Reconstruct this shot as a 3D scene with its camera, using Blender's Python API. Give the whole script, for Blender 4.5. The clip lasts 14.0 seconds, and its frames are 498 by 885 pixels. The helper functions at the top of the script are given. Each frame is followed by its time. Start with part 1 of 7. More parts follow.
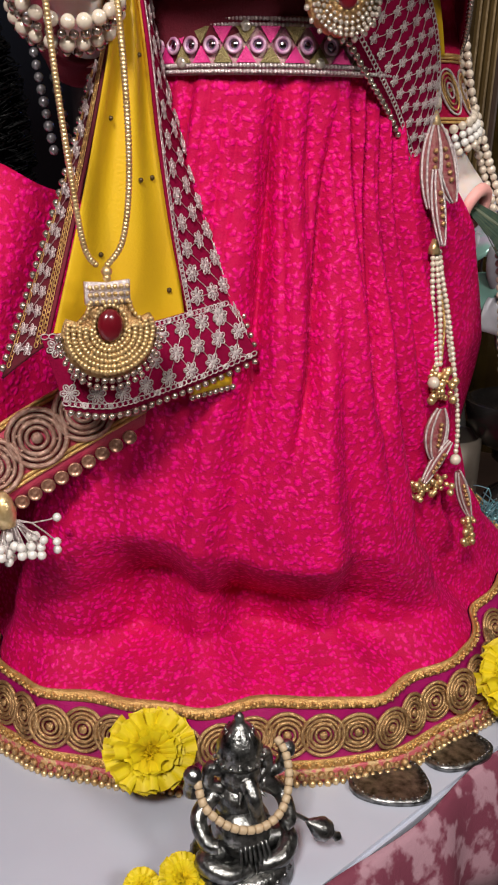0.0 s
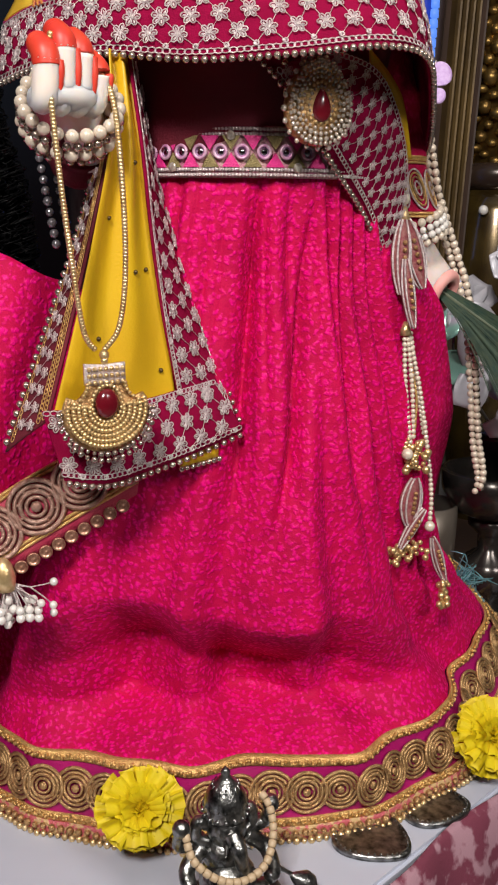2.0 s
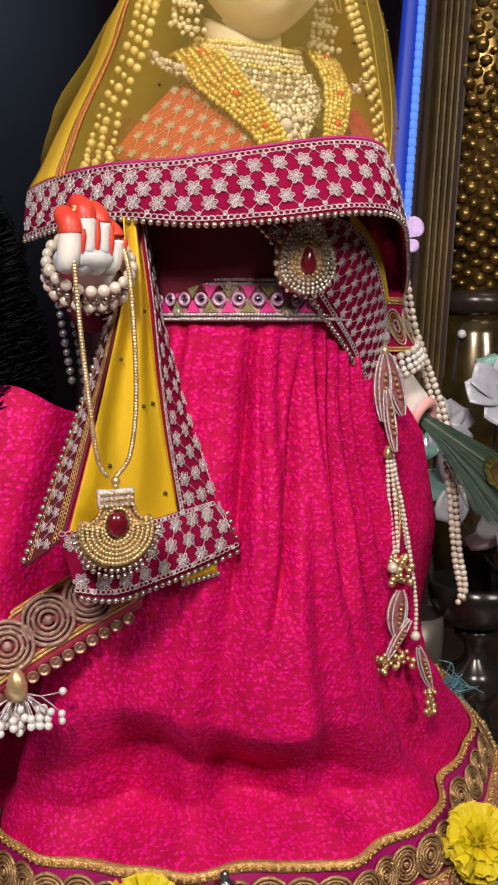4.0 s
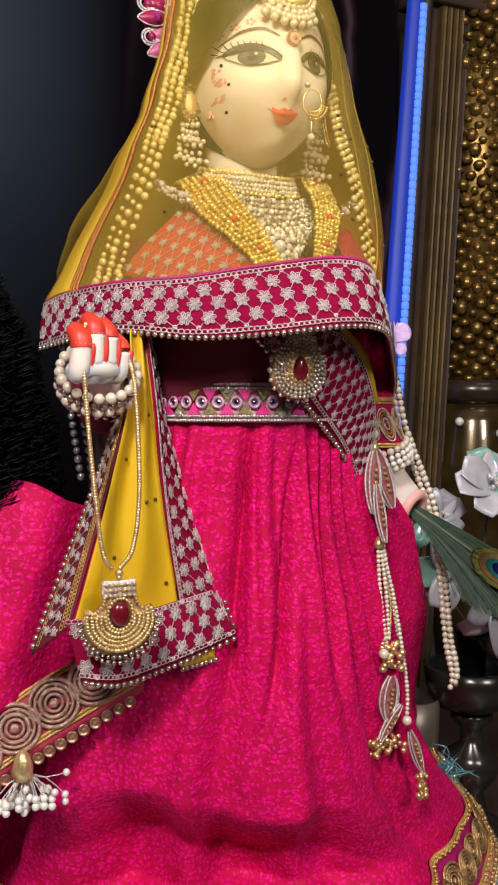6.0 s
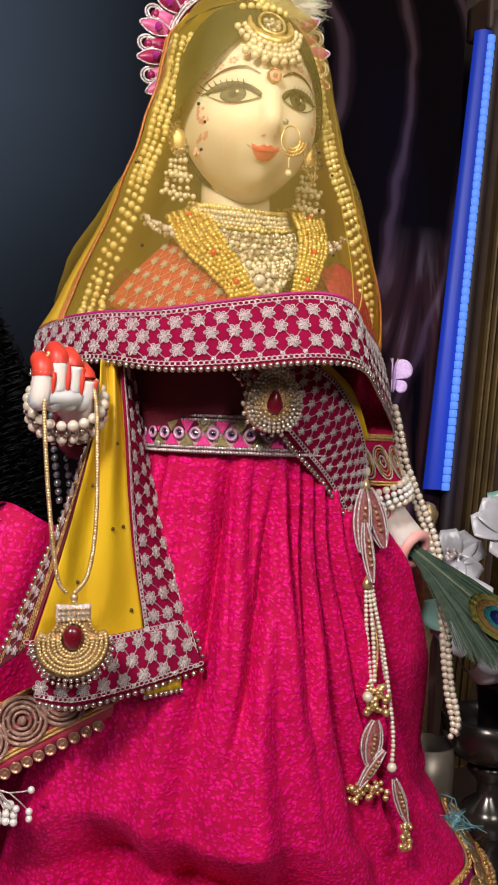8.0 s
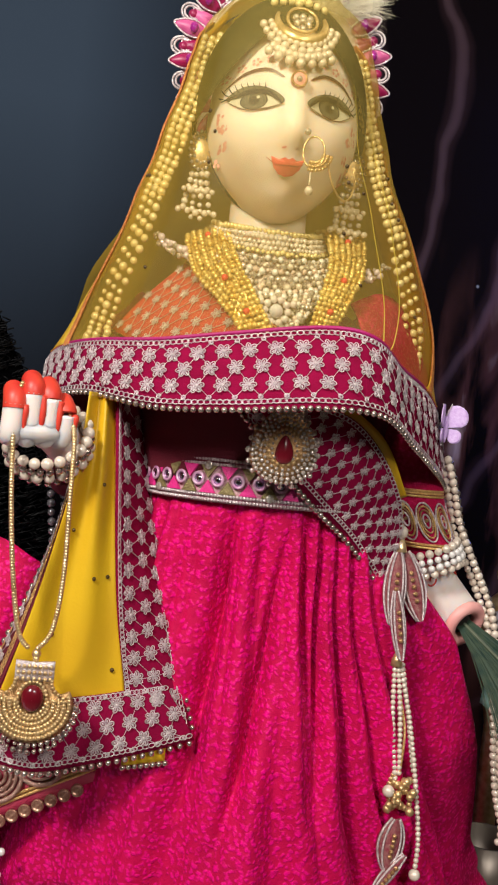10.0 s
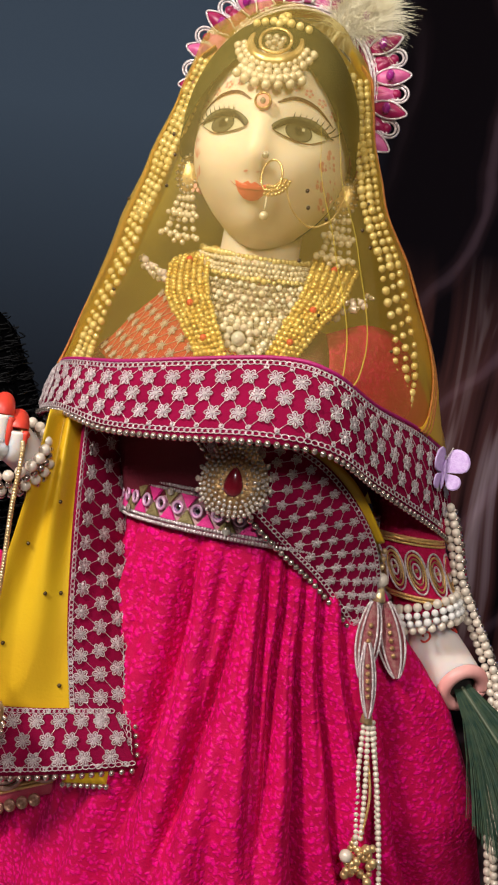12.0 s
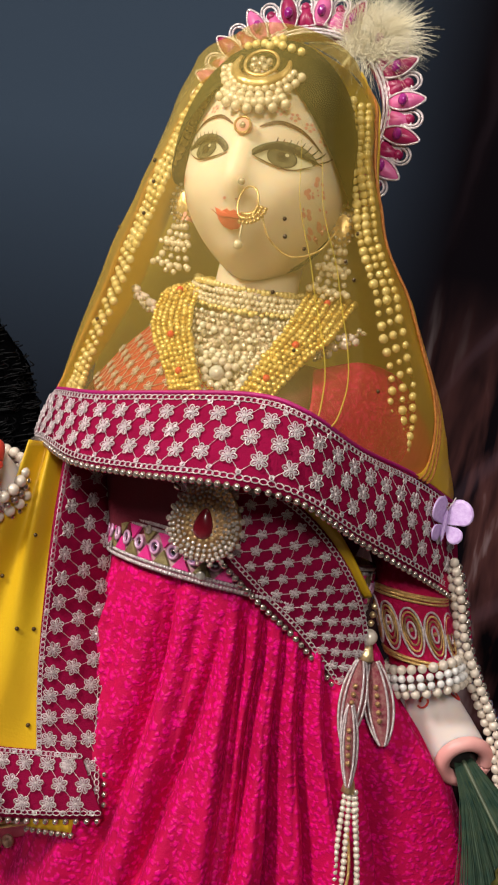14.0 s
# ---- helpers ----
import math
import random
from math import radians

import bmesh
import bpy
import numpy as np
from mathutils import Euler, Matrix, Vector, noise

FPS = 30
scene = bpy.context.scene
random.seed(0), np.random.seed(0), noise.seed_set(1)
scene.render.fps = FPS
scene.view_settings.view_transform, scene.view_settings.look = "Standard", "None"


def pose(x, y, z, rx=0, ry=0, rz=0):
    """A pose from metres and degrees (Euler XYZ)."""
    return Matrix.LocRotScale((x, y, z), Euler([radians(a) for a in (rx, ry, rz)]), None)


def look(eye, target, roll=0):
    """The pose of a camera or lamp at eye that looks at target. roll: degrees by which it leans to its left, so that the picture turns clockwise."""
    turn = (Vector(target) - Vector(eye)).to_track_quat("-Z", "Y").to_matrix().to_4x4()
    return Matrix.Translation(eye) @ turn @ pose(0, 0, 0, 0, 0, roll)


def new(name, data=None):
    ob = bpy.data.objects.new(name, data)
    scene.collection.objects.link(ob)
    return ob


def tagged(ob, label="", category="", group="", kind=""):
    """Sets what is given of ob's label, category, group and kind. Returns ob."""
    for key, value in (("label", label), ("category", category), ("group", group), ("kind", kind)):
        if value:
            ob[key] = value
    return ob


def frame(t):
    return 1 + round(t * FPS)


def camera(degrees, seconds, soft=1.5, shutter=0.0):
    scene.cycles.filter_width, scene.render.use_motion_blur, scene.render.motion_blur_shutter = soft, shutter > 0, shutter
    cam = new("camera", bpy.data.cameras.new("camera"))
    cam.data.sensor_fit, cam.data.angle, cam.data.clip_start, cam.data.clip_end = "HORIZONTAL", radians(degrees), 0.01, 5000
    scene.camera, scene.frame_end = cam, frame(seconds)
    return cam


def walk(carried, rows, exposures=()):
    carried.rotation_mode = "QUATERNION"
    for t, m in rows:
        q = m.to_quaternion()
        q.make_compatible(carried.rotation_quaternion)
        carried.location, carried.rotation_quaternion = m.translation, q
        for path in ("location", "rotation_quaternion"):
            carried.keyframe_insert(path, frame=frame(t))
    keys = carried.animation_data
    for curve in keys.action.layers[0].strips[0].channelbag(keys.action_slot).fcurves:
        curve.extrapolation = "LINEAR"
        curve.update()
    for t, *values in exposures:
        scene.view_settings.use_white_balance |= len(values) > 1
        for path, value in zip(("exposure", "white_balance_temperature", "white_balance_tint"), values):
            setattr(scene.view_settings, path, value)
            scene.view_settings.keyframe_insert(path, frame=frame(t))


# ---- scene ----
cam = camera(29.9, 14.0, 2.1)
METRES, EYE, TILT, LEAN, TURN = 0.78, 0.48, -18.0, 0.0, 0.0
ROWS = [
    (0.0, 0.0, 0.0, 0.0, 0.0, 0.0, -0.0),
    (0.5, -0.0011, -0.0126, -0.0008, -0.15, 0.63, 0.07),
    (1.0, -0.0025, -0.0251, -0.0005, -0.35, 1.55, 0.12),
    (1.5, 0.0006, -0.0414, -0.001, -0.54, 2.76, 0.14),
    (2.0, 0.0027, -0.0606, -0.0006, -0.71, 4.21, 0.16),
    (2.5, 0.0011, -0.0784, 0.0014, -0.87, 5.8, 0.17),
    (3.0, 0.0009, -0.0979, 0.0019, -1.05, 7.5, 0.23),
    (5.5, -0.0092, -0.2002, 0.0045, -1.26, 14.65, 0.68),
    (6.0, 0.0121, -0.2126, 0.0076, -0.53, 15.39, 0.04),
    (6.5, 0.0532, -0.222, 0.0084, 0.71, 15.93, -0.99),
    (7.0, 0.0992, -0.2181, 0.0123, 2.31, 16.24, -2.17),
    (7.5, 0.1335, -0.214, 0.0163, 4.03, 16.49, -3.3),
    (8.0, 0.1633, -0.2088, 0.0204, 5.77, 16.72, -4.37),
    (10.5, 0.3299, -0.0571, 0.1257, 16.93, 16.17, -12.44),
    (11.0, 0.388, -0.0346, 0.1449, 20.29, 15.55, -14.26),
    (11.5, 0.4488, -0.0094, 0.1643, 23.81, 15.01, -16.54),
    (12.0, 0.4983, 0.0166, 0.1812, 27.01, 14.5, -18.67),
    (12.5, 0.5494, 0.0453, 0.1996, 29.82, 14.1, -20.52),
    (13.0, 0.5928, 0.066, 0.2098, 32.12, 13.84, -21.93),
    (13.5, 0.599, 0.0909, 0.2276, 33.72, 13.79, -22.7),
    (14.0, 0.578, 0.114, 0.2423, 34.62, 13.93, -22.84),
]
walk(cam, [(t, pose(0, 0, EYE, TILT, LEAN, TURN) @ pose(METRES * x, METRES * y, METRES * z, 90 + pitch, roll, yaw)) for t, x, y, z, yaw, pitch, roll in ROWS])

# ---- world and lamps ----
world = bpy.data.worlds.new("room_air")
scene.world = world
world.use_nodes = True
world.node_tree.nodes["Background"].inputs[0].default_value = (0.55, 0.6, 0.7, 1)
world.node_tree.nodes["Background"].inputs[1].default_value = 0.02
scene.view_settings.exposure = 0.0


def area_lamp(name, eye, target, size, power, colour, size_y=None):
    data = bpy.data.lights.new(name, "AREA")
    data.energy, data.color, data.size = power, colour, size
    if size_y:
        data.shape, data.size_y = "RECTANGLE", size_y
    ob = new(name, data)
    ob.matrix_basis = look(eye, target)
    return ob


# Unseen key lamp added in front of the figure, well below the ceiling.
KEY = area_lamp("front_key_light", (-0.22, -0.72, 1.42), (0.02, 0.66, 0.42), 0.26, 30, (1.0, 0.94, 0.88))
# Unseen fill added to brighten the figure's right side.
SIDE = area_lamp("side_fill_light", (1.0, -0.75, 1.35), (0.03, 0.66, 0.45), 0.4, 18, (1.0, 0.94, 0.90))
# Unseen fill added over the things behind, to lift their gold.
TOP = area_lamp("back_fill_light", (0.7, 0.9, 2.0), (0.3, 1.1, 0.4), 0.4, 2.2, (1.0, 0.9, 0.78))

BLUE = area_lamp("light_strip_glow", (0.275, 1.325, 0.78), (0.057, 1.3275, 0.73), 0.03, 0.45, (0.08, 0.2, 1.0), 0.7)

# ---- helpers of this scene ----
# The figure's own frame: a to its side, b to its front, z up from the cloth's waist level datum.
BODY = pose(0.03, 0.675, 0.08, 0, 0, 25)
PLACED = {}


def L(a, b, z):
    return BODY @ Vector((a, -b, z))


FRONT = L(0, 1, 0) - L(0, 0, 0)


def thing(name, label, category, group="", kind="", at=(0, 0, 0)):
    ob = new(name)
    ob.empty_display_size = 0.01
    ob.location = at
    PLACED[ob.name] = Matrix.Translation(at)
    return tagged(ob, label, category, group, kind)


def to_mesh(name, verts, faces, material, smooth=True, slots=None):
    me = bpy.data.meshes.new(name)
    me.from_pydata([tuple(v) for v in verts], [], [tuple(f) for f in faces])
    mats = material if isinstance(material, (list, tuple)) else [material]
    for m in mats:
        me.materials.append(m)
    if slots:
        me.polygons.foreach_set("material_index", slots)
    if smooth:
        me.polygons.foreach_set("use_smooth", [True] * len(me.polygons))
    me.update()
    return me


def part(name, shape, material, parent=None, label="", smooth=True, m=None):
    """One mesh object under a thing or part. shape: a bmesh, (verts, faces) or a mesh; m: its pose."""
    if isinstance(shape, bmesh.types.BMesh):
        me = bpy.data.meshes.new(name)
        bmesh.ops.recalc_face_normals(shape, faces=shape.faces)
        shape.to_mesh(me)
        shape.free()
        me.materials.append(material)
        if smooth:
            me.polygons.foreach_set("use_smooth", [True] * len(me.polygons))
    elif isinstance(shape, bpy.types.Mesh):
        me = shape
    else:
        me = to_mesh(name, shape[0], shape[1], material, smooth)
    ob = new(name, me)
    own = m if m is not None else Matrix.Identity(4)
    ob.matrix_basis = own
    PLACED[ob.name] = own
    if parent is not None:
        ob.parent = parent
        ob.matrix_parent_inverse = PLACED[parent.name].inverted()
    if label:
        ob["label"] = label
    return ob


def joined(*shapes):
    verts, faces = [], []
    for vs, fs in shapes:
        k = len(verts)
        verts.extend(vs)
        faces.extend([tuple(i + k for i in f) for f in fs])
    return verts, faces


def grid(fn, nu, nv, closed=False):
    """A sheet of fn(u, v), u and v from 0 to 1."""
    verts = [fn(i / nu, j / nv) for i in range(nu + (0 if closed else 1)) for j in range(nv + 1)]
    rows = nu if closed else nu + 1
    faces = []
    for i in range(nu):
        for j in range(nv):
            a, b = i * (nv + 1) + j, ((i + 1) % rows) * (nv + 1) + j
            faces.append((a, b, b + 1, a + 1))
    return verts, faces


def thick_sheet(fn, nu, nv, thick):
    """A sheet with thickness and closed rims."""
    vs, fs = grid(fn, nu, nv)
    vs = [Vector(v) for v in vs]
    normals = [Vector() for _ in vs]
    for f in fs:
        n = (vs[f[2]] - vs[f[0]]).cross(vs[f[3]] - vs[f[1]])
        for i in f:
            normals[i] += n
    if sum(n.dot(FRONT) for n in normals) < 0:
        thick = -thick
    back = [v - n.normalized() * thick if n.length else v for v, n in zip(vs, normals)]
    k, w = len(vs), nv + 1
    faces = list(fs) + [tuple(i + k for i in reversed(f)) for f in fs]
    rim = [i * w for i in range(nu + 1)] + [nu * w + j for j in range(1, w)] + [i * w + nv for i in range(nu - 1, -1, -1)] + [j for j in range(nv - 1, 0, -1)]
    for p, q in zip(rim, rim[1:] + rim[:1]):
        faces.append((q, p, p + k, q + k))
    return vs + back, faces


def curve_at(points, u):
    """Catmull-Rom through tuples, u from 0 to 1."""
    n = len(points) - 1
    s = min(max(u, 0), 1) * n
    i = min(int(s), n - 1)
    t = s - i
    p = [Vector(points[min(max(i + d, 0), n)]) for d in (-1, 0, 1, 2)]
    return 0.5 * (2 * p[1] + (p[2] - p[0]) * t + (2 * p[0] - 5 * p[1] + 4 * p[2] - p[3]) * t * t + (3 * p[1] - p[0] - 3 * p[2] + p[3]) * t ** 3)


def keyed(rows, x):
    """Smooth values between rows (x, values...), x rising."""
    if x <= rows[0][0]:
        return rows[0][1:]
    for lo, hi in zip(rows, rows[1:]):
        if x <= hi[0]:
            t = (x - lo[0]) / (hi[0] - lo[0])
            t = t * t * (3 - 2 * t) * 0.5 + t * 0.5
            return [p + (q - p) * t for p, q in zip(lo[1:], hi[1:])]
    return rows[-1][1:]


def along(points, step, closed=False, fine=160):
    """Points every step metres along a Catmull-Rom line."""
    dense = [curve_at(points, i / fine) for i in range(fine + 1)]
    out, left = [dense[0].copy()], step
    for p, q in zip(dense, dense[1:]):
        d = (q - p).length
        at = 0.0
        while d - at >= left:
            at += left
            out.append(p + (q - p) * (at / d))
            left = step
        left -= d - at
    return out


def sphere(centre, r, seg=8, rings=5, squash=1.0):
    c = Vector(centre)
    vs = [c + Vector((0, 0, r * squash))]
    for i in range(1, rings):
        e = math.pi * i / rings
        for j in range(seg):
            h = 2 * math.pi * j / seg
            vs.append(c + Vector((r * math.sin(e) * math.cos(h), r * math.sin(e) * math.sin(h), r * squash * math.cos(e))))
    vs.append(c - Vector((0, 0, r * squash)))
    fs = [(0, 1 + j, 1 + (j + 1) % seg) for j in range(seg)]
    for i in range(rings - 2):
        for j in range(seg):
            a, b = 1 + i * seg + j, 1 + i * seg + (j + 1) % seg
            fs.append((a, a + seg, b + seg, b))
    last, base = len(vs) - 1, 1 + (rings - 2) * seg
    fs += [(last, base + (j + 1) % seg, base + j) for j in range(seg)]
    return vs, fs


def beads(points, r, seg=8, rings=5, vary=0.0):
    return joined(*[sphere(p, r * (1 + vary * random.uniform(-1, 1)), seg, rings) for p in points])


def bead_parts(name, points, r, mt, parent, seg=10, rings=7, vary=0.08):
    """Beads that can be picked out singly: one object each on a shared mesh."""
    me = to_mesh(name, *sphere((0, 0, 0), r, seg, rings), mt)
    for p in points:
        part(name, me, None, parent, m=Matrix.Translation(p) @ Matrix.Diagonal((1 + vary * random.uniform(-1, 1),) * 3 + (1,)))


def tube(points, radius, seg=8, fine=24, ends=True):
    """A tube along a Catmull-Rom line; radius a number or a function of u."""
    rad = radius if callable(radius) else (lambda u: radius)
    line = [curve_at(points, i / fine) for i in range(fine + 1)]
    vs, fs = [], []
    side = Vector((0.31, 0.2, 0.93))
    for i, p in enumerate(line):
        way = (line[min(i + 1, fine)] - line[max(i - 1, 0)]).normalized()
        side = (side - way * side.dot(way)).normalized()
        up = way.cross(side)
        r = rad(i / fine)
        for j in range(seg):
            h = 2 * math.pi * j / seg
            vs.append(p + (side * math.cos(h) + up * math.sin(h)) * r)
    for i in range(fine):
        for j in range(seg):
            a, b = i * seg + j, i * seg + (j + 1) % seg
            fs.append((a, b, b + seg, a + seg))
    if ends:
        fs.append(tuple(reversed(range(seg))))
        fs.append(tuple(range(fine * seg, fine * seg + seg)))
    return vs, fs


def lathe(profile, centre, seg=24, axis=None):
    """Turned shape from (radius, height) pairs."""
    m = axis if axis is not None else Matrix.Translation(centre)
    vs = [m @ Vector((r * math.cos(2 * math.pi * j / seg), r * math.sin(2 * math.pi * j / seg), h)) for r, h in profile for j in range(seg)]
    fs = []
    for i in range(len(profile) - 1):
        for j in range(seg):
            a, b = i * seg + j, i * seg + (j + 1) % seg
            fs.append((a, b, b + seg, a + seg))
    fs.append(tuple(reversed(range(seg))))
    fs.append(tuple(range((len(profile) - 1) * seg, len(profile) * seg)))
    return vs, fs


def box_shape(lo, hi, bevel=0.0):
    bm = bmesh.new()
    bmesh.ops.create_cube(bm, size=1)
    for v in bm.verts:
        v.co = Vector([l + (h - l) * (c + 0.5) for l, h, c in zip(lo, hi, v.co)])
    if bevel:
        bmesh.ops.bevel(bm, geom=bm.edges[:], offset=bevel, segments=2, affect="EDGES", profile=0.5)
    return bm


# ---- materials ----
def material(name, colour, rough=0.6, metal=0.0, second=None, scale=40.0, amount=0.5, bump=0.0, bump_scale=None, sheen=0.0, subsurface=0.0, coat=0.0, sharp=False):
    m = bpy.data.materials.new(name)
    m.use_nodes = True
    nt = m.node_tree
    p = nt.nodes["Principled BSDF"]
    p.inputs["Base Color"].default_value = (*colour, 1)
    p.inputs["Roughness"].default_value = rough
    p.inputs["Metallic"].default_value = metal
    p.inputs["Sheen Weight"].default_value = sheen
    p.inputs["Subsurface Weight"].default_value = subsurface
    p.inputs["Subsurface Scale"].default_value = 0.006
    p.inputs["Subsurface Radius"].default_value = (1.0, 0.75, 0.55)
    p.inputs["Coat Weight"].default_value = coat
    co = nt.nodes.new("ShaderNodeTexCoord")
    if second is not None:
        n = nt.nodes.new("ShaderNodeTexNoise")
        n.inputs["Scale"].default_value, n.inputs["Detail"].default_value = scale, 5
        nt.links.new(co.outputs["Object"], n.inputs["Vector"])
        ramp = nt.nodes.new("ShaderNodeValToRGB")
        lo, hi = (0.46, 0.54) if sharp else (0.3, 0.7)
        ramp.color_ramp.elements[0].position, ramp.color_ramp.elements[1].position = lo, hi
        ramp.color_ramp.elements[0].color, ramp.color_ramp.elements[1].color = (*colour, 1), (*[c + (s - c) * amount * 2 if amount < 0.5 else s for c, s in zip(colour, second)], 1)
        nt.links.new(n.outputs["Fac"], ramp.inputs["Fac"])
        nt.links.new(ramp.outputs["Color"], p.inputs["Base Color"])
    if bump:
        n2 = nt.nodes.new("ShaderNodeTexNoise")
        n2.inputs["Scale"].default_value, n2.inputs["Detail"].default_value = bump_scale or scale * 4, 4
        nt.links.new(co.outputs["Object"], n2.inputs["Vector"])
        b = nt.nodes.new("ShaderNodeBump")
        b.inputs["Strength"].default_value, b.inputs["Distance"].default_value = bump, 0.002
        nt.links.new(n2.outputs["Fac"], b.inputs["Height"])
        nt.links.new(b.outputs["Normal"], p.inputs["Normal"])
    return m


def jacquard(name, ground, flower, scale=120.0, shine=0.35, relief=0.5):
    """Woven cloth with small silky blossoms standing on a duller ground."""
    # darker blotches in the ground colour imitate the sheen of folds
    m = material(name, ground, 0.55, 0.0, tuple(c * 0.72 for c in ground), 26.0, 0.6)
    nt = m.node_tree
    p = nt.nodes["Principled BSDF"]
    p.inputs["Specular IOR Level"].default_value = 0.16
    p.inputs["Sheen Weight"].default_value, p.inputs["Sheen Roughness"].default_value = 0.08, 0.4
    p.inputs["Sheen Tint"].default_value = (*[min(1.0, c * 1.3 + 0.05) for c in flower], 1)
    base = p.inputs["Base Color"].links[0].from_socket

    def node(kind, **at):
        n = nt.nodes.new(kind)
        for k, v in at.items():
            n.inputs[k.replace("_", " ")].default_value = v
        return n
    co = node("ShaderNodeTexCoord")
    warp = node("ShaderNodeTexNoise", Scale=scale * 0.9)
    add = node("ShaderNodeMixRGB")
    add.blend_type, add.inputs[0].default_value = "ADD", 0.006
    nt.links.new(co.outputs["Object"], warp.inputs["Vector"])
    nt.links.new(co.outputs["Object"], add.inputs[1])
    nt.links.new(warp.outputs["Color"], add.inputs[2])

    def dots(size, ramp_at, spread):
        v = nt.nodes.new("ShaderNodeTexVoronoi")
        v.feature = "SMOOTH_F1"
        v.inputs["Scale"].default_value, v.inputs["Randomness"].default_value, v.inputs["Smoothness"].default_value = size, spread, 0.55
        nt.links.new(add.outputs[0], v.inputs["Vector"])
        r = node("ShaderNodeValToRGB")
        e = r.color_ramp.elements
        e[0].position, e[1].position = ramp_at[0], ramp_at[-1]
        e[0].color, e[1].color = (0.45, 0.45, 0.45, 1), (0, 0, 0, 1)
        e.new(ramp_at[1]).color = (1, 1, 1, 1)
        e.new(ramp_at[2]).color = (0.85, 0.85, 0.85, 1)
        nt.links.new(v.outputs["Distance"], r.inputs["Fac"])
        return v, r
    v, ramp = dots(scale, (0.0, 0.12, 0.26, 0.52), 0.8)
    # the share of light each blossom catches is put into its colour
    pick = node("ShaderNodeSeparateColor")
    nt.links.new(v.outputs["Color"], pick.inputs[0])
    share = node("ShaderNodeMapRange", To_Min=0.65, To_Max=1.0)
    nt.links.new(pick.outputs[0], share.inputs["Value"])
    amount = node("ShaderNodeMath")
    amount.operation = "MULTIPLY"
    nt.links.new(ramp.outputs["Color"], amount.inputs[0])
    nt.links.new(share.outputs[0], amount.inputs[1])
    mix = node("ShaderNodeMixRGB")
    mix.inputs[2].default_value = (*flower, 1)
    nt.links.new(amount.outputs[0], mix.inputs[0])
    nt.links.new(base, mix.inputs[1])
    nt.links.new(mix.outputs[0], p.inputs["Base Color"])
    rough = node("ShaderNodeMapRange", To_Min=0.7, To_Max=shine)
    nt.links.new(amount.outputs[0], rough.inputs["Value"])
    nt.links.new(rough.outputs[0], p.inputs["Roughness"])
    b = node("ShaderNodeBump", Strength=relief, Distance=0.0015)
    nt.links.new(ramp.outputs["Color"], b.inputs["Height"])
    crumple = node("ShaderNodeTexNoise", Scale=70.0, Detail=4.0)
    nt.links.new(co.outputs["Object"], crumple.inputs["Vector"])
    b1 = node("ShaderNodeBump", Strength=0.5, Distance=0.004)
    nt.links.new(crumple.outputs["Fac"], b1.inputs["Height"])
    nt.links.new(b.outputs["Normal"], b1.inputs["Normal"])
    fine = node("ShaderNodeTexNoise", Scale=900.0)
    nt.links.new(co.outputs["Object"], fine.inputs["Vector"])
    b2 = node("ShaderNodeBump", Strength=0.4, Distance=0.0006)
    nt.links.new(fine.outputs["Fac"], b2.inputs["Height"])
    nt.links.new(b1.outputs["Normal"], b2.inputs["Normal"])
    nt.links.new(b2.outputs["Normal"], p.inputs["Normal"])
    return m


def net(name, colour, cover):
    """Sheer net: partly open weave."""
    m = material(name, colour, 0.45, 0.0, tuple(c * 0.8 for c in colour), 9.0, 0.5)
    nt = m.node_tree
    p, out = nt.nodes["Principled BSDF"], nt.nodes["Material Output"]
    p.inputs["Transmission Weight"].default_value = 0.0
    tr, tl, mix, both = (nt.nodes.new(n) for n in ("ShaderNodeBsdfTransparent", "ShaderNodeBsdfTranslucent", "ShaderNodeMixShader", "ShaderNodeMixShader"))
    tl.inputs["Color"].default_value = (*colour, 1)
    both.inputs[0].default_value, mix.inputs[0].default_value = 0.4, cover
    tr.inputs["Color"].default_value = (0.99, 0.965, 0.80, 1)
    nt.links.new(p.outputs[0], both.inputs[1])
    nt.links.new(tl.outputs[0], both.inputs[2])
    nt.links.new(tr.outputs[0], mix.inputs[1])
    nt.links.new(both.outputs[0], mix.inputs[2])
    nt.links.new(mix.outputs[0], out.inputs["Surface"])
    return m


PINK = jacquard("pink_jacquard", (0.56, 0.0013, 0.070), (0.84, 0.0035, 0.235), 230.0, 0.36, 0.4)
PINK_DARK = jacquard("crimson_velvet", (0.42, 0.003, 0.05), (0.52, 0.006, 0.09), 220.0, 0.45, 0.25)
MAROON = material("maroon_velvet", (0.27, 0.004, 0.045), 0.9, 0, (0.20, 0.003, 0.032), 60, 0.6, bump=0.4, bump_scale=900)
MAROON.node_tree.nodes["Principled BSDF"].inputs["Specular IOR Level"].default_value = 0.06
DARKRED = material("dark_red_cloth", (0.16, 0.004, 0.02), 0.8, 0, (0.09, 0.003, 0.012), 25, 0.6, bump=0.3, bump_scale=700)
MAGENTA = material("magenta_ribbon", (0.42, 0.004, 0.14), 0.5, 0, (0.33, 0.004, 0.11), 60, 0.6, bump=0.3, bump_scale=800)
YELLOW = material("yellow_satin", (0.70, 0.44, 0.012), 0.42, 0, (0.62, 0.36, 0.01), 14, 0.6, bump=0.15, bump_scale=500)
NET = net("yellow_net", (1.0, 0.73, 0.17), 0.19)
NET_MID = net("denser_yellow_net", (0.96, 0.78, 0.14), 0.40)
NET_DENSE = net("folded_yellow_net", (1.0, 0.70, 0.07), 0.70)
SILVER = material("silver_thread", (0.90, 0.81, 0.80), 0.32, 0.45, (0.50, 0.40, 0.41), 420, 0.6, bump=0.5, bump_scale=1500)
